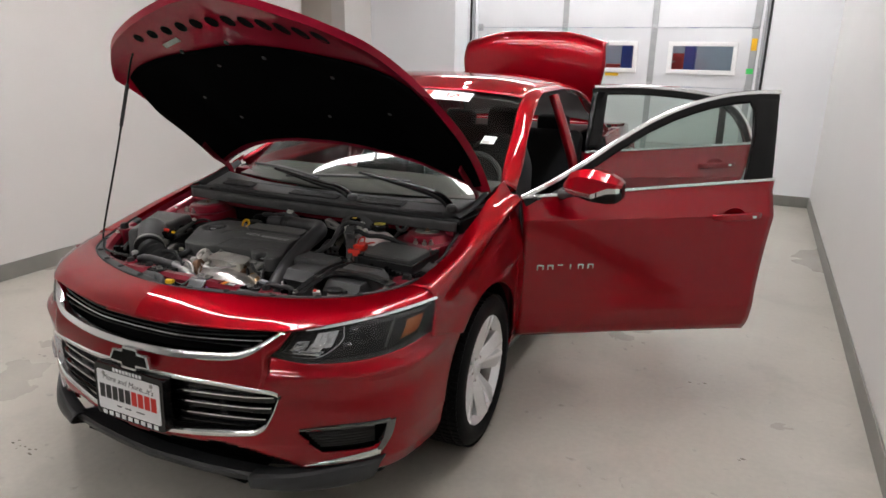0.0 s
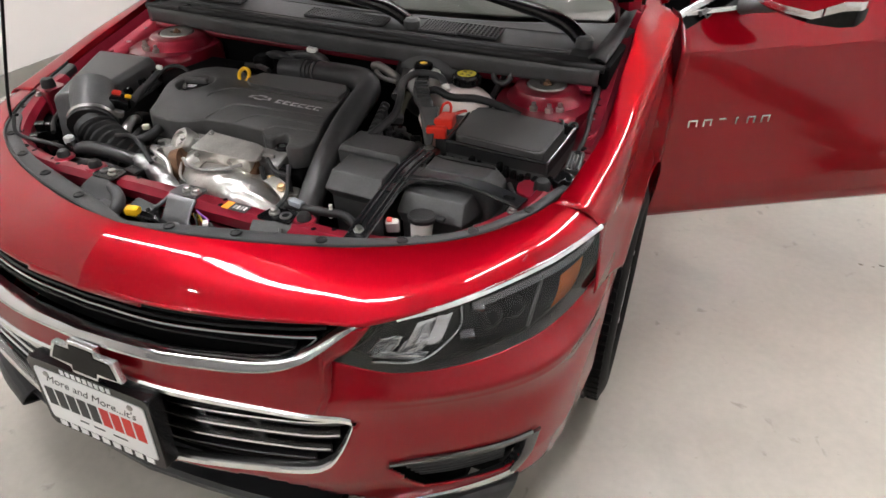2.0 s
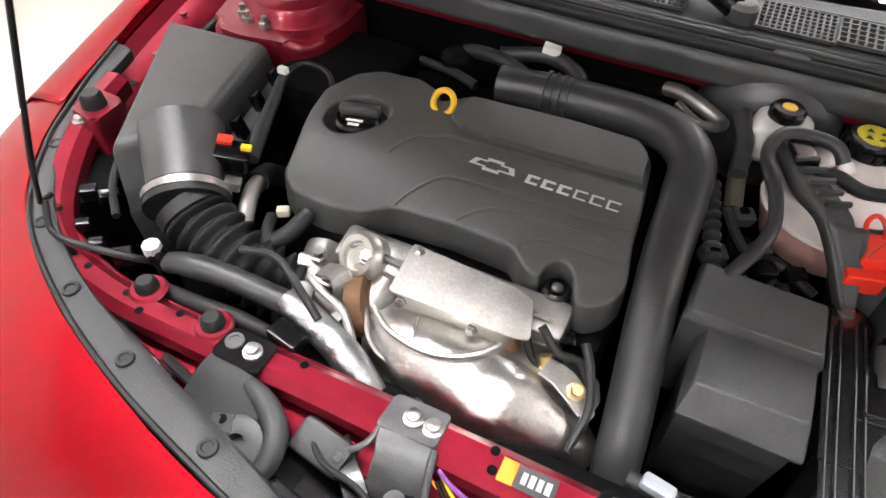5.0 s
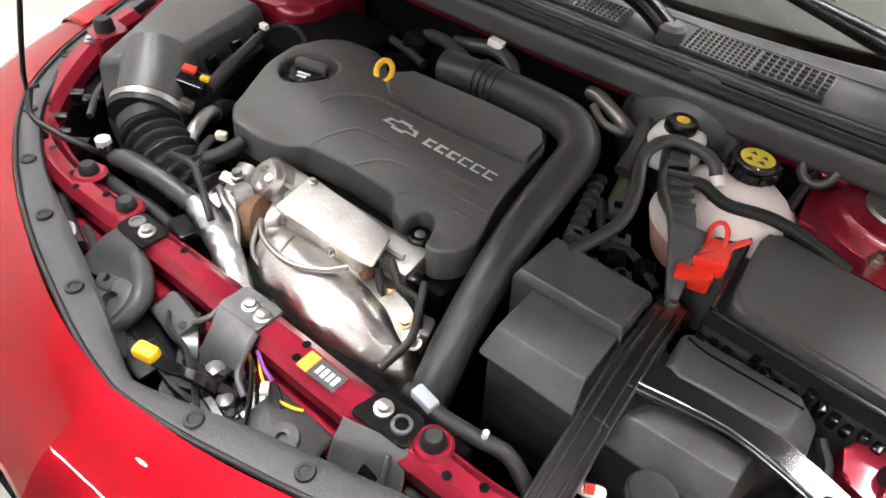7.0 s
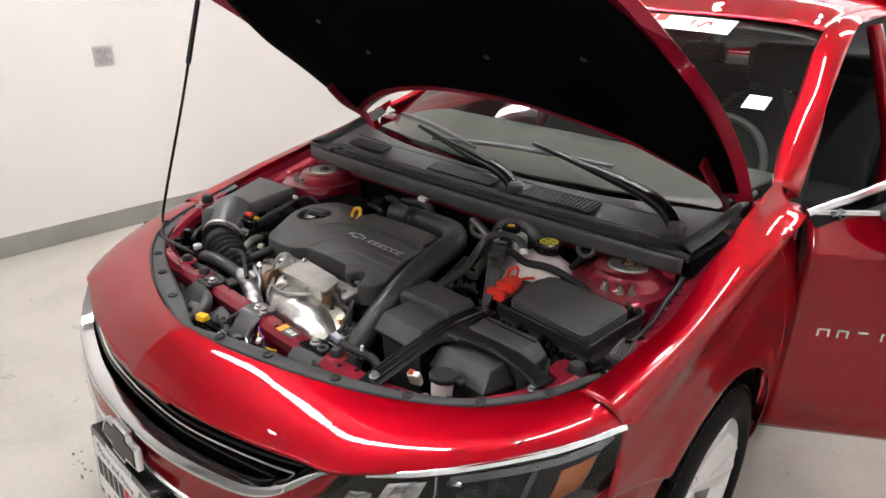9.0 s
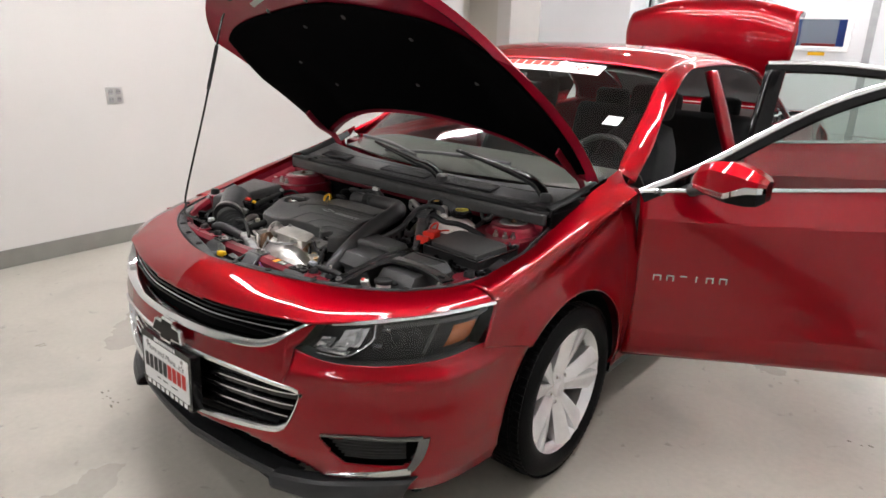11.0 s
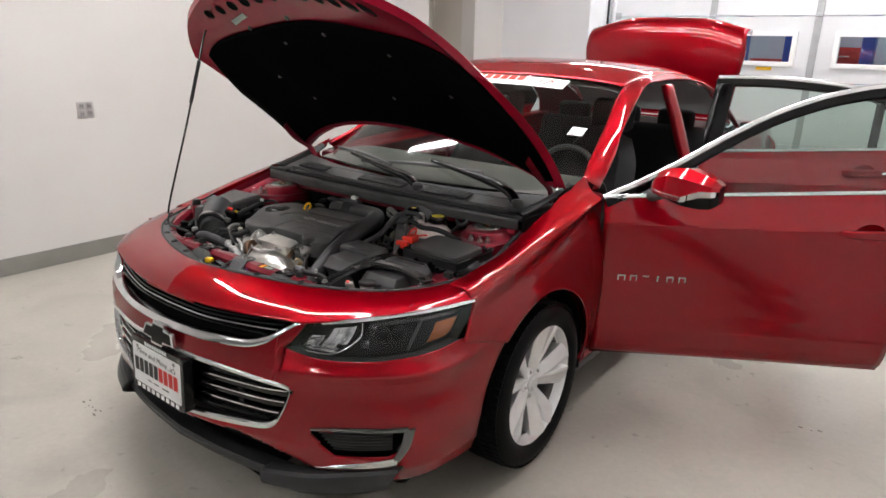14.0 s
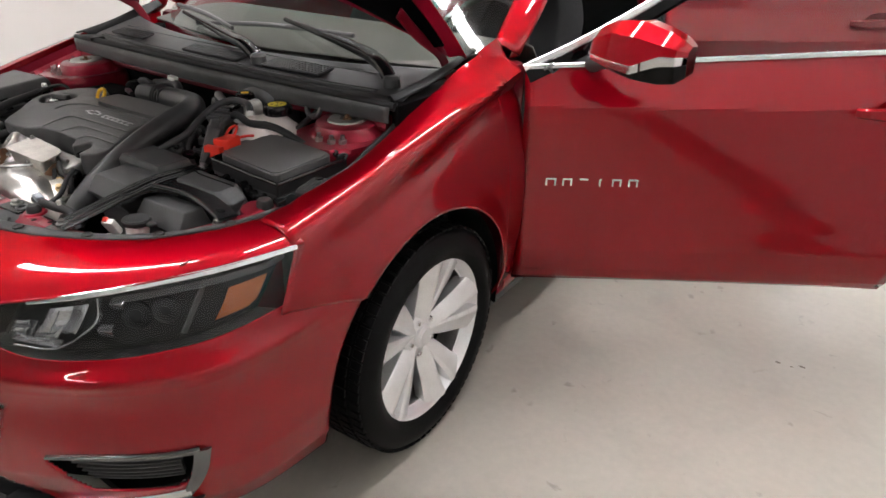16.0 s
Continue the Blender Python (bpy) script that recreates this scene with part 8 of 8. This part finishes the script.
cpart("connector_screw", lathe([(0.009, 0), (0.009, 0.004), (0.005, 0.005), (0, 0.004)], 14, m=Matrix.Translation((0.783, -0.243, 0.887))), SATIN, "", rc)
for dx, dy, w_ in ((-0.006, -0.065, 0.03), (0.008, -0.075, 0.022), (-0.012, -0.088, 0.022)):
    cpart("connector_foot", box((w_, 0.026, 0.028), (0.783 + dx, -0.262 + dy, 0.862), bevel=0.005, rot=(12, 0, 20 * dx / 0.01)), SATIN, "", rc)
nk = cpart("washer_neck", tube([(0.533, -0.557, 0.829), (0.533, -0.562, 0.79), (0.533, -0.565, 0.70)], [0.025, 0.021, 0.023], 12, 20), WHITEPL, "white washer filler neck with black cap")
cpart("washer_cap", lathe([(0.030, 0), (0.031, 0.009), (0.028, 0.013), (0.023, 0.011), (0, 0.010)], 28, m=Matrix.Translation((0.533, -0.557, 0.829)) @ pose(0, 0, 0, -6, 0, 0)), RUBBER, "", nk)
cpart("cap_tab", box((0.024, 0.018, 0.010), (0.569, -0.545, 0.832), bevel=0.005), RUBBER, "", nk)
lv = cpart("level_tag", box((0.030, 0.016, 0.046), (0.476, -0.584, 0.816), bevel=0.006, rot=(30, 0, 25)), WHITEPL, "white plastic clip with a red catch")
cpart("red_catch", box((0.012, 0.012, 0.016), (0.474, -0.592, 0.832), bevel=0.002, rot=(30, 0, 25)), REDPL, "", lv)
cpart("bar_hose", tube([(0.240, -0.628, 0.835), (0.29, -0.634, 0.842), (0.34, -0.630, 0.842), (0.385, -0.622, 0.838), (0.425, -0.63, 0.81)], 0.010, 30, 10), RUBBER, "black loom along the support bar")
cpart("loom_plug", box((0.036, 0.018, 0.016), (0.270, -0.632, 0.848), bevel=0.004, rot=(0, 0, -10)), mat("pale_blue_plastic", (0.26, 0.28, 0.31), 0.4), "grey loom plug")
cpart("loom_tie", tube([(0.352, -0.628, 0.83), (0.354, -0.627, 0.862)], 0.004, sides=8, smooth=False), WHITEPL)
cpart("pressure_post", prism(round_outline([(0.690, -0.405), (0.728, -0.418), (0.768, -0.400), (0.766, -0.350), (0.71, -0.335), (0.680, -0.355)], 0.010), 0.78, 0.852, 0.006), PAINT_IN, "red pressed post with a rubber stop")
cpart("rubber_stop", lathe([(0.020, 0), (0.018, 0.018), (0.014, 0.024), (0, 0.025)], 12, m=Matrix.Translation((0.739, -0.372, 0.851))), RUBBER)
cpart("pressure_post", prism(round_outline([(-0.735, -0.448), (-0.668, -0.462), (-0.67, -0.392), (-0.732, -0.388)], 0.012), 0.80, 0.884, 0.008), PAINT_IN, "red pressed post with a rubber stop")
cpart("rubber_stop", lathe([(0.020, 0), (0.018, 0.018), (0.014, 0.024), (0, 0.025)], 12, m=Matrix.Translation((-0.702, -0.425, 0.884))), RUBBER)
for pts in ([(0.63, -0.50, 0.80), (0.68, -0.48, 0.82), (0.70, -0.42, 0.82), (0.71, -0.37, 0.80)], [(0.66, -0.36, 0.84), (0.68, -0.40, 0.83), (0.66, -0.46, 0.80)], [(0.30, -0.27, 0.86), (0.34, -0.24, 0.85), (0.40, -0.27, 0.84)], [(0.26, -0.20, 0.88), (0.30, -0.25, 0.86), (0.38, -0.29, 0.83)], [(0.25, -0.25, 0.85), (0.29, -0.29, 0.84), (0.31, -0.34, 0.80)]):
    cpart("bay_wire", tube(pts, 0.007, 20, 8), RUBBER)
for p, s_ in (((0.33, -0.27, 0.85), 0.03), ((0.29, -0.23, 0.84), 0.035), ((0.37, -0.25, 0.84), 0.03), ((0.36, -0.30, 0.83), 0.028)):
    cpart("bay_plug", box((s_, s_ * 0.8, s_), p, bevel=0.005, rot=(10, 5, 25)), SATIN)
# small bits on the right rail
for x, y, s_ in ((-0.565, -0.605, 0.022), (-0.61, -0.55, 0.026), (-0.52, -0.625, 0.022), (-0.47, -0.625, 0.028)):
    cpart("rail_clip", box((s_, s_ * 0.7, s_), (x, y, 0.832), bevel=0.004, rot=(10, 0, 40)), SATIN)
cpart("rail_cable", tube([(-0.568, -0.635, 0.905), (-0.55, -0.655, 0.87), (-0.50, -0.645, 0.855), (-0.45, -0.625, 0.84), (-0.44, -0.60, 0.81)], 0.005, 24, 8), RUBBER, "black rod foot and cable")
cpart("rail_loom", tube([(-0.40, -0.636, 0.812), (-0.33, -0.638, 0.820), (-0.27, -0.632, 0.816), (-0.20, -0.63, 0.80)], 0.011, 26, 10), RUBBER, "corrugated loom by the bar")
cpart("rail_plug", box((0.05, 0.03, 0.024), (-0.20, -0.630, 0.818), bevel=0.005, rot=(0, 0, -12)), SATIN, "black plug")
# near-black box fills the shaded gap behind the support bar
cpart("fan_shroud", box((0.78, 0.06, 0.25), (-0.05, -0.635, 0.66), bevel=0.02), DARK)

# ---------------------------------------------------------------- cowl and wipers
def cowl_row(y0, k, z0, z1=None, w=0.755):
    return [(0, y0, z0), (0.38, y0 + k * 0.2, z0 + ((z1 or z0) - z0) * 0.3), (0.62, y0 + k * 0.62, z0 + ((z1 or z0) - z0) * 0.7), (w, y0 + k, z1 or z0)]


cw = cpart("cowl_panel", sym_patch([cowl_row(0.012, 0.03, 0.940), cowl_row(0.013, 0.03, 0.976), cowl_row(0.026, 0.03, 0.989), cowl_row(0.050, 0.03, 0.986), cowl_row(0.062, 0.03, 0.977), cowl_row(0.080, 0.035, 0.993), cowl_row(0.125, 0.06, 1.003, 1.006), cowl_row(0.200, 0.12, 1.013, 1.030, 0.775)], 40, 40), BLACK, "black plastic cowl panel", thick=0.004)
cpart("cowl_seal", tube([(-0.765, 0.058, 0.982), (-0.60, 0.044, 0.990), (-0.3, 0.032, 0.994), (0, 0.028, 0.995), (0.3, 0.032, 0.994), (0.60, 0.044, 0.990), (0.765, 0.058, 0.982)], 0.011, 60, 10), RUBBER, "soft black hood seal", cw)
for x0, x1, y0, y1, st in ((0.215, 0.330, 0.100, 0.172, 0.0095), (0.335, 0.452, 0.100, 0.165, 0.013), (-0.17, 0.10, 0.098, 0.150, 0.0095), (-0.60, -0.42, 0.11, 0.16, 0.011)):
    gm = bmesh.new()
    lift = 0.0085 + 0.004 * (abs(x0 + x1) > 0.7)
    ht = lambda y: 1.003 + (y - 0.125) * 0.13 + lift - 0.002
    nx, ny = int((x1 - x0) / st), int((y1 - y0) / st)
    for i in range(nx + 1):
        x = x0 + (x1 - x0) * i / nx
        box((0.0032, y1 - y0, 0.006), (x, (y0 + y1) / 2, ht((y0 + y1) / 2)), rot=(7.5, 0, 0), bm=gm)
    for j in range(ny + 1):
        y = y0 + (y1 - y0) * j / ny
        box((x1 - x0, 0.0032, 0.006), ((x0 + x1) / 2, y, ht(y)), bm=gm)
    cpart("cowl_grille", gm, BLACK, "fine cowl vent grid", cw)
    # near-black plate under the grid paints the shade in the vent
    pl_ = box((x1 - x0, y1 - y0, 0.003), ((x0 + x1) / 2, (y0 + y1) / 2, ht((y0 + y1) / 2) - 0.004), rot=(7.5, 0, 0))
    cpart("grille_back", pl_, DARK, "", cw)
for sg in (1, -1):
    # near-black block stands in for the shaded void beside the cowl
    cpart("cowl_corner", prism(round_outline([(0.70, 0.10), (0.775, 0.05), (0.785, 0.30), (0.775, 0.44), (0.71, 0.40)], 0.02), 0.93, 0.985, 0.012, m=Matrix.Diagonal((sg, 1, 1, 1))), DARK, "", cw)
    bt_ = patch([[(0.700, 0.10, 0.985), (0.712, 0.22, 1.0), (0.735, 0.34, 1.03), (0.752, 0.43, 1.055)], [(0.735, 0.075, 1.005), (0.748, 0.20, 1.025), (0.762, 0.33, 1.055), (0.768, 0.42, 1.075)], [(0.765, 0.06, 1.0), (0.775, 0.19, 1.015), (0.780, 0.32, 1.045), (0.778, 0.42, 1.065)]], 16, 10)
    bt_[..., 0] *= sg
    cpart("cowl_boot", grid_bm(bt_), RUBBER, "soft black corner seal", cw, thick=0.006)
    rb = [(sg * 0.60, 0.05, 0.995), (sg * 0.68, 0.07, 0.99), (sg * 0.735, 0.085, 0.985)]
    cpart("cowl_tab", ribbon(rb, 0.05, 0.012, 12), RUBBER, "", cw)
# moulded ribs along the cowl
for y0, z0, r in ((0.049, 0.987, 0.004), (0.080, 0.994, 0.0035), (0.090, 0.997, 0.003), (0.185, 1.012, 0.003)):
    cpart("cowl_rib", tube([(-0.66, y0 + 0.024, z0 + 0.002), (-0.4, y0 + 0.006, z0), (0, y0, z0), (0.4, y0 + 0.006, z0), (0.66, y0 + 0.024, z0 + 0.002)], r, 50, 6), BLACK, "", cw)


def wiper(piv, elbow, mid, tip, b0, b1, name):
    wp = cpart("wiper", tube([piv, elbow, mid, tip], [0.020, 0.021, 0.017, 0.013, 0.009, 0.007], 30, 10), SATIN, "black windscreen wiper")
    cpart("wiper_nut", lathe([(0.024, -0.01), (0.024, 0.012), (0.016, 0.020), (0, 0.022)], 18, m=Matrix.Translation(piv)), BLACK, "", wp)
    m0 = [(b0[i] + b1[i]) / 2 for i in range(3)]
    m0[2] += 0.012
    cpart("wiper_blade", ribbon([b0, m0, b1], [0.010, 0.020, 0.010], 0.014, 30), BLACK, "", wp)
    return wp


def on_ws(x, y, lift=0.012):
    """Height of the windscreen under (x, y), with a lift."""
    v = 0.0
    best = min(((abs(ws_pt(x, v / 39, 0).y - y), v) for v in range(40)))
    p = ws_pt(x, best[1] / 39, 0)
    return (x, y, p.z + (y - p.y) * 0.5 + lift)


wiper((0.190, 0.112, 1.016), (0.10, 0.140, 1.046), (-0.06, 0.195, 1.050), (-0.40, 0.285, 1.078), on_ws(-0.66, 0.44), on_ws(-0.10, 0.255), "")
wiper((0.688, 0.140, 1.016), (0.615, 0.180, 1.052), (0.47, 0.235, 1.068), (0.10, 0.315, 1.098), on_ws(-0.32, 0.275), on_ws(0.38, 0.335), "")


# ---------------------------------------------------------------- small fittings of the engine bay
ct = cpart("turbo_loom", tube([(-0.22, -0.545, 0.838), (-0.19, -0.56, 0.84), (-0.15, -0.572, 0.83), (-0.12, -0.60, 0.80)], 0.006, 24, 8), STEEL, "thin steel oil line over the turbo")
for pts, r, m_ in (([(0.148, -0.485, 0.84), (0.165, -0.515, 0.83), (0.178, -0.55, 0.80), (0.17, -0.60, 0.78)], 0.006, RUBBER), ([(-0.31, -0.565, 0.868), (-0.26, -0.56, 0.874), (-0.22, -0.575, 0.862), (-0.17, -0.60, 0.838)], 0.006, RUBBER),
                   ([(-0.12, -0.548, 0.835), (-0.08, -0.575, 0.838), (-0.02, -0.585, 0.842), (0.03, -0.57, 0.85), (0.055, -0.54, 0.85)], 0.0045, STEEL)):
    cpart("oil_line", tube(pts, r, 24, 8), m_, "", ct)
for x, y, z, sx, sy, sz, m_ in ((-0.235, -0.548, 0.800, 0.030, 0.026, 0.030, ALU), (-0.250, -0.505, 0.812, 0.034, 0.022, 0.022, STEEL), (0.118, -0.472, 0.812, 0.026, 0.020, 0.036, SATIN), (0.142, -0.492, 0.800, 0.022, 0.020, 0.030, SATIN), (0.096, -0.476, 0.800, 0.020, 0.016, 0.040, STEEL)):
    cpart("turbo_fitting", box((sx, sy, sz), (x, y, z), bevel=0.005, rot=(18, 12, 24)), m_, "small fitting beside the turbo", ct)
for pts in ([(0.080, -0.540, 0.824), (0.066, -0.572, 0.822), (0.062, -0.602, 0.806)], [(-0.060, -0.536, 0.832), (-0.052, -0.570, 0.832), (-0.045, -0.598, 0.812)]):
    cpart("shield_seam", tube(pts, 0.0022, 16, 6), STEEL, "raised seam of the heat shield", ct)
cpart("shield_tab", ribbon([(0.110, -0.520, 0.815), (0.140, -0.528, 0.812), (0.175, -0.545, 0.795)], [0.030, 0.034, 0.028], 0.004, 12), SHIELD, "bolted tab of the heat shield", ct)
cpart("tab_bolt", lathe([(0.013, 0), (0.013, 0.003), (0.008, 0.004), (0.008, 0.011), (0, 0.011)], 6, m=Matrix.Translation((0.156, -0.534, 0.808)) @ pose(0, 0, 0, 18, 10, 0)), mat("brass_bolt", (0.42, 0.30, 0.16), 0.4, 0.9), "brass-coloured bolt", ct)
hv = cpart("heater_hose", tube([(0.262, 0.03, 0.915), (0.270, -0.03, 0.900), (0.262, -0.09, 0.880), (0.272, -0.16, 0.850)], 0.014, 30, 12), mat("olive_hose", (0.075, 0.072, 0.050), 0.5, var=0.15, scale=30), "dull olive heater hose")
for k in range(9):
    cpart("harness_rib", tube([(0.232 + 0.004 * k, -0.150 - 0.018 * k, 0.876 - 0.003 * k), (0.234 + 0.004 * k, -0.156 - 0.018 * k, 0.875 - 0.003 * k)], 0.013, sides=12, smooth=False), BLACK, "", hv)
for x, y, z, w_ in ((0.285, -0.185, 0.862, 0.034), (0.318, -0.232, 0.852, 0.030), (0.262, -0.262, 0.846, 0.036), (0.352, -0.292, 0.842, 0.032), (0.302, -0.292, 0.838, 0.026)):
    cpart("harness_plug", box((w_, w_ * 0.7, 0.022), (x, y, z), bevel=0.004, rot=(14, 8, 33)), BLACK, "", hv)
    cpart("plug_latch", box((w_ * 0.4, w_ * 0.3, 0.006), (x, y, z + 0.013), bevel=0.0015, rot=(14, 8, 33)), SATIN, "", hv)
# looms and tabs ahead of the radiator bar
hw = cpart("latch_frame", ribbon([(-0.075, -0.715, 0.800), (-0.045, -0.74, 0.798), (-0.02, -0.765, 0.79), (-0.01, -0.795, 0.782)], [0.03, 0.026, 0.03, 0.02], 0.006, 20), SATIN, "black stamped latch frame")
for pts, w_, t_ in (([(0.085, -0.735, 0.790), (0.10, -0.76, 0.785), (0.09, -0.79, 0.782)], 0.026, 0.005), ([(-0.09, -0.775, 0.785), (0.0, -0.79, 0.79), (0.09, -0.785, 0.785)], 0.022, 0.006), ([(-0.15, -0.785, 0.79), (-0.10, -0.80, 0.79), (-0.04, -0.805, 0.79)], 0.03, 0.006)):
    cpart("frame_tab", ribbon(pts, w_, t_, 16), SATIN, "", hw)
for p in ((-0.06, -0.735, 0.802), (-0.03, -0.785, 0.793), (0.085, -0.775, 0.79)):
    cpart("frame_bolt", lathe([(0.009, 0), (0.009, 0.003), (0.006, 0.004), (0.006, 0.009), (0, 0.009)], 6, m=Matrix.Translation(p) @ pose(0, 0, 0, 12, 0, 20)), SATIN, "", hw)
for pts, r in (([(-0.11, -0.72, 0.80), (-0.07, -0.75, 0.812), (-0.02, -0.76, 0.816), (0.02, -0.78, 0.81), (0.06, -0.805, 0.80)], 0.004), ([(0.095, -0.72, 0.80), (0.14, -0.74, 0.79), (0.19, -0.755, 0.79), (0.25, -0.755, 0.785)], 0.008),
               ([(-0.33, -0.715, 0.80), (-0.27, -0.73, 0.80), (-0.20, -0.742, 0.79), (-0.10, -0.735, 0.785)], 0.007), ([(0.31, -0.71, 0.79), (0.37, -0.705, 0.79), (0.43, -0.695, 0.785)], 0.006), ([(-0.42, -0.705, 0.80), (-0.36, -0.725, 0.80), (-0.30, -0.742, 0.80)], 0.010)):
    cpart("frame_loom", tube(pts, r, 26, 8), RUBBER, "", hw)
cpart("loom_fork", tube([(-0.345, -0.735, 0.812), (-0.33, -0.732, 0.818), (-0.318, -0.738, 0.812), (-0.322, -0.750, 0.806), (-0.338, -0.750, 0.806)], 0.004, 20, 6), PRINT, "", hw)
# pressed swages and studs along the inner fenders
for sg in (1, -1):
    for y, r in ((-0.46, 0.010), (-0.30, 0.012), (-0.22, 0.008), (-0.05, 0.010), (0.03, 0.008), (0.16, 0.011)):
        gx, _, gz = at_y(GAP, max(y, -0.44))
        cpart("fender_plug", lathe([(r, 0), (r * 0.9, 0.003), (r * 0.4, 0.004), (0, 0.004)], 12, m=Matrix.Translation((sg * (gx - 0.047), y, gz - 0.051))), RUBBER if y in (-0.30, 0.03) else STEEL)
cpart("fender_loom", tube([(-0.725, 0.06, 0.905), (-0.735, -0.06, 0.868), (-0.742, -0.17, 0.846), (-0.735, -0.27, 0.832), (-0.72, -0.34, 0.815)], 0.007, 30, 8), RUBBER, "black loom along the inner fender")
# added near-black block: shade in the gap beside the engine
cpart("shade_block", box((0.22, 0.24, 0.20), (-0.43, -0.10, 0.77), bevel=0.03), DARK)
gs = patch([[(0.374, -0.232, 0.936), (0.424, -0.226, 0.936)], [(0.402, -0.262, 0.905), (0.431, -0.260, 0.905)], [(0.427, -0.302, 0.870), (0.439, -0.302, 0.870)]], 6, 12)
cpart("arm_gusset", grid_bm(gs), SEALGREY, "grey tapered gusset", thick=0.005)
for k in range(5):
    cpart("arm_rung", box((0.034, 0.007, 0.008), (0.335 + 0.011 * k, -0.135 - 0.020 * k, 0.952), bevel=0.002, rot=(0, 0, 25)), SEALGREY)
# second added block, for the shade beneath the air box
cpart("shade_block", box((0.13, 0.34, 0.16), (-0.645, -0.44, 0.735), bevel=0.02, rot=(0, 0, -22)), DARK)
for x, y, z in ((-0.60, -0.50, 0.83), (-0.63, -0.44, 0.835), (-0.655, -0.37, 0.84), (-0.575, -0.545, 0.835)):
    cpart("rail_plug", box((0.03, 0.018, 0.022), (x, y, z), bevel=0.004, rot=(10, 12, 55)), SATIN)
cpart("rail_loom", tube([(-0.53, -0.575, 0.84), (-0.585, -0.525, 0.842), (-0.625, -0.46, 0.846), (-0.655, -0.38, 0.85), (-0.67, -0.30, 0.855)], 0.006, 30, 8), RUBBER, "black loom beside the air box")
for x, y, z in ((-0.62, -0.600, 0.840), (-0.54, -0.652, 0.8355), (0.60, -0.605, 0.8365)):
    cpart("rail_slot", lathe([(0.009, 0.0006), (0.008, -0.001), (0, -0.001)], 14, m=Matrix.Translation((x, y, z)) @ Matrix.Diagonal((1.3, 0.7, 1, 1))), DARK)
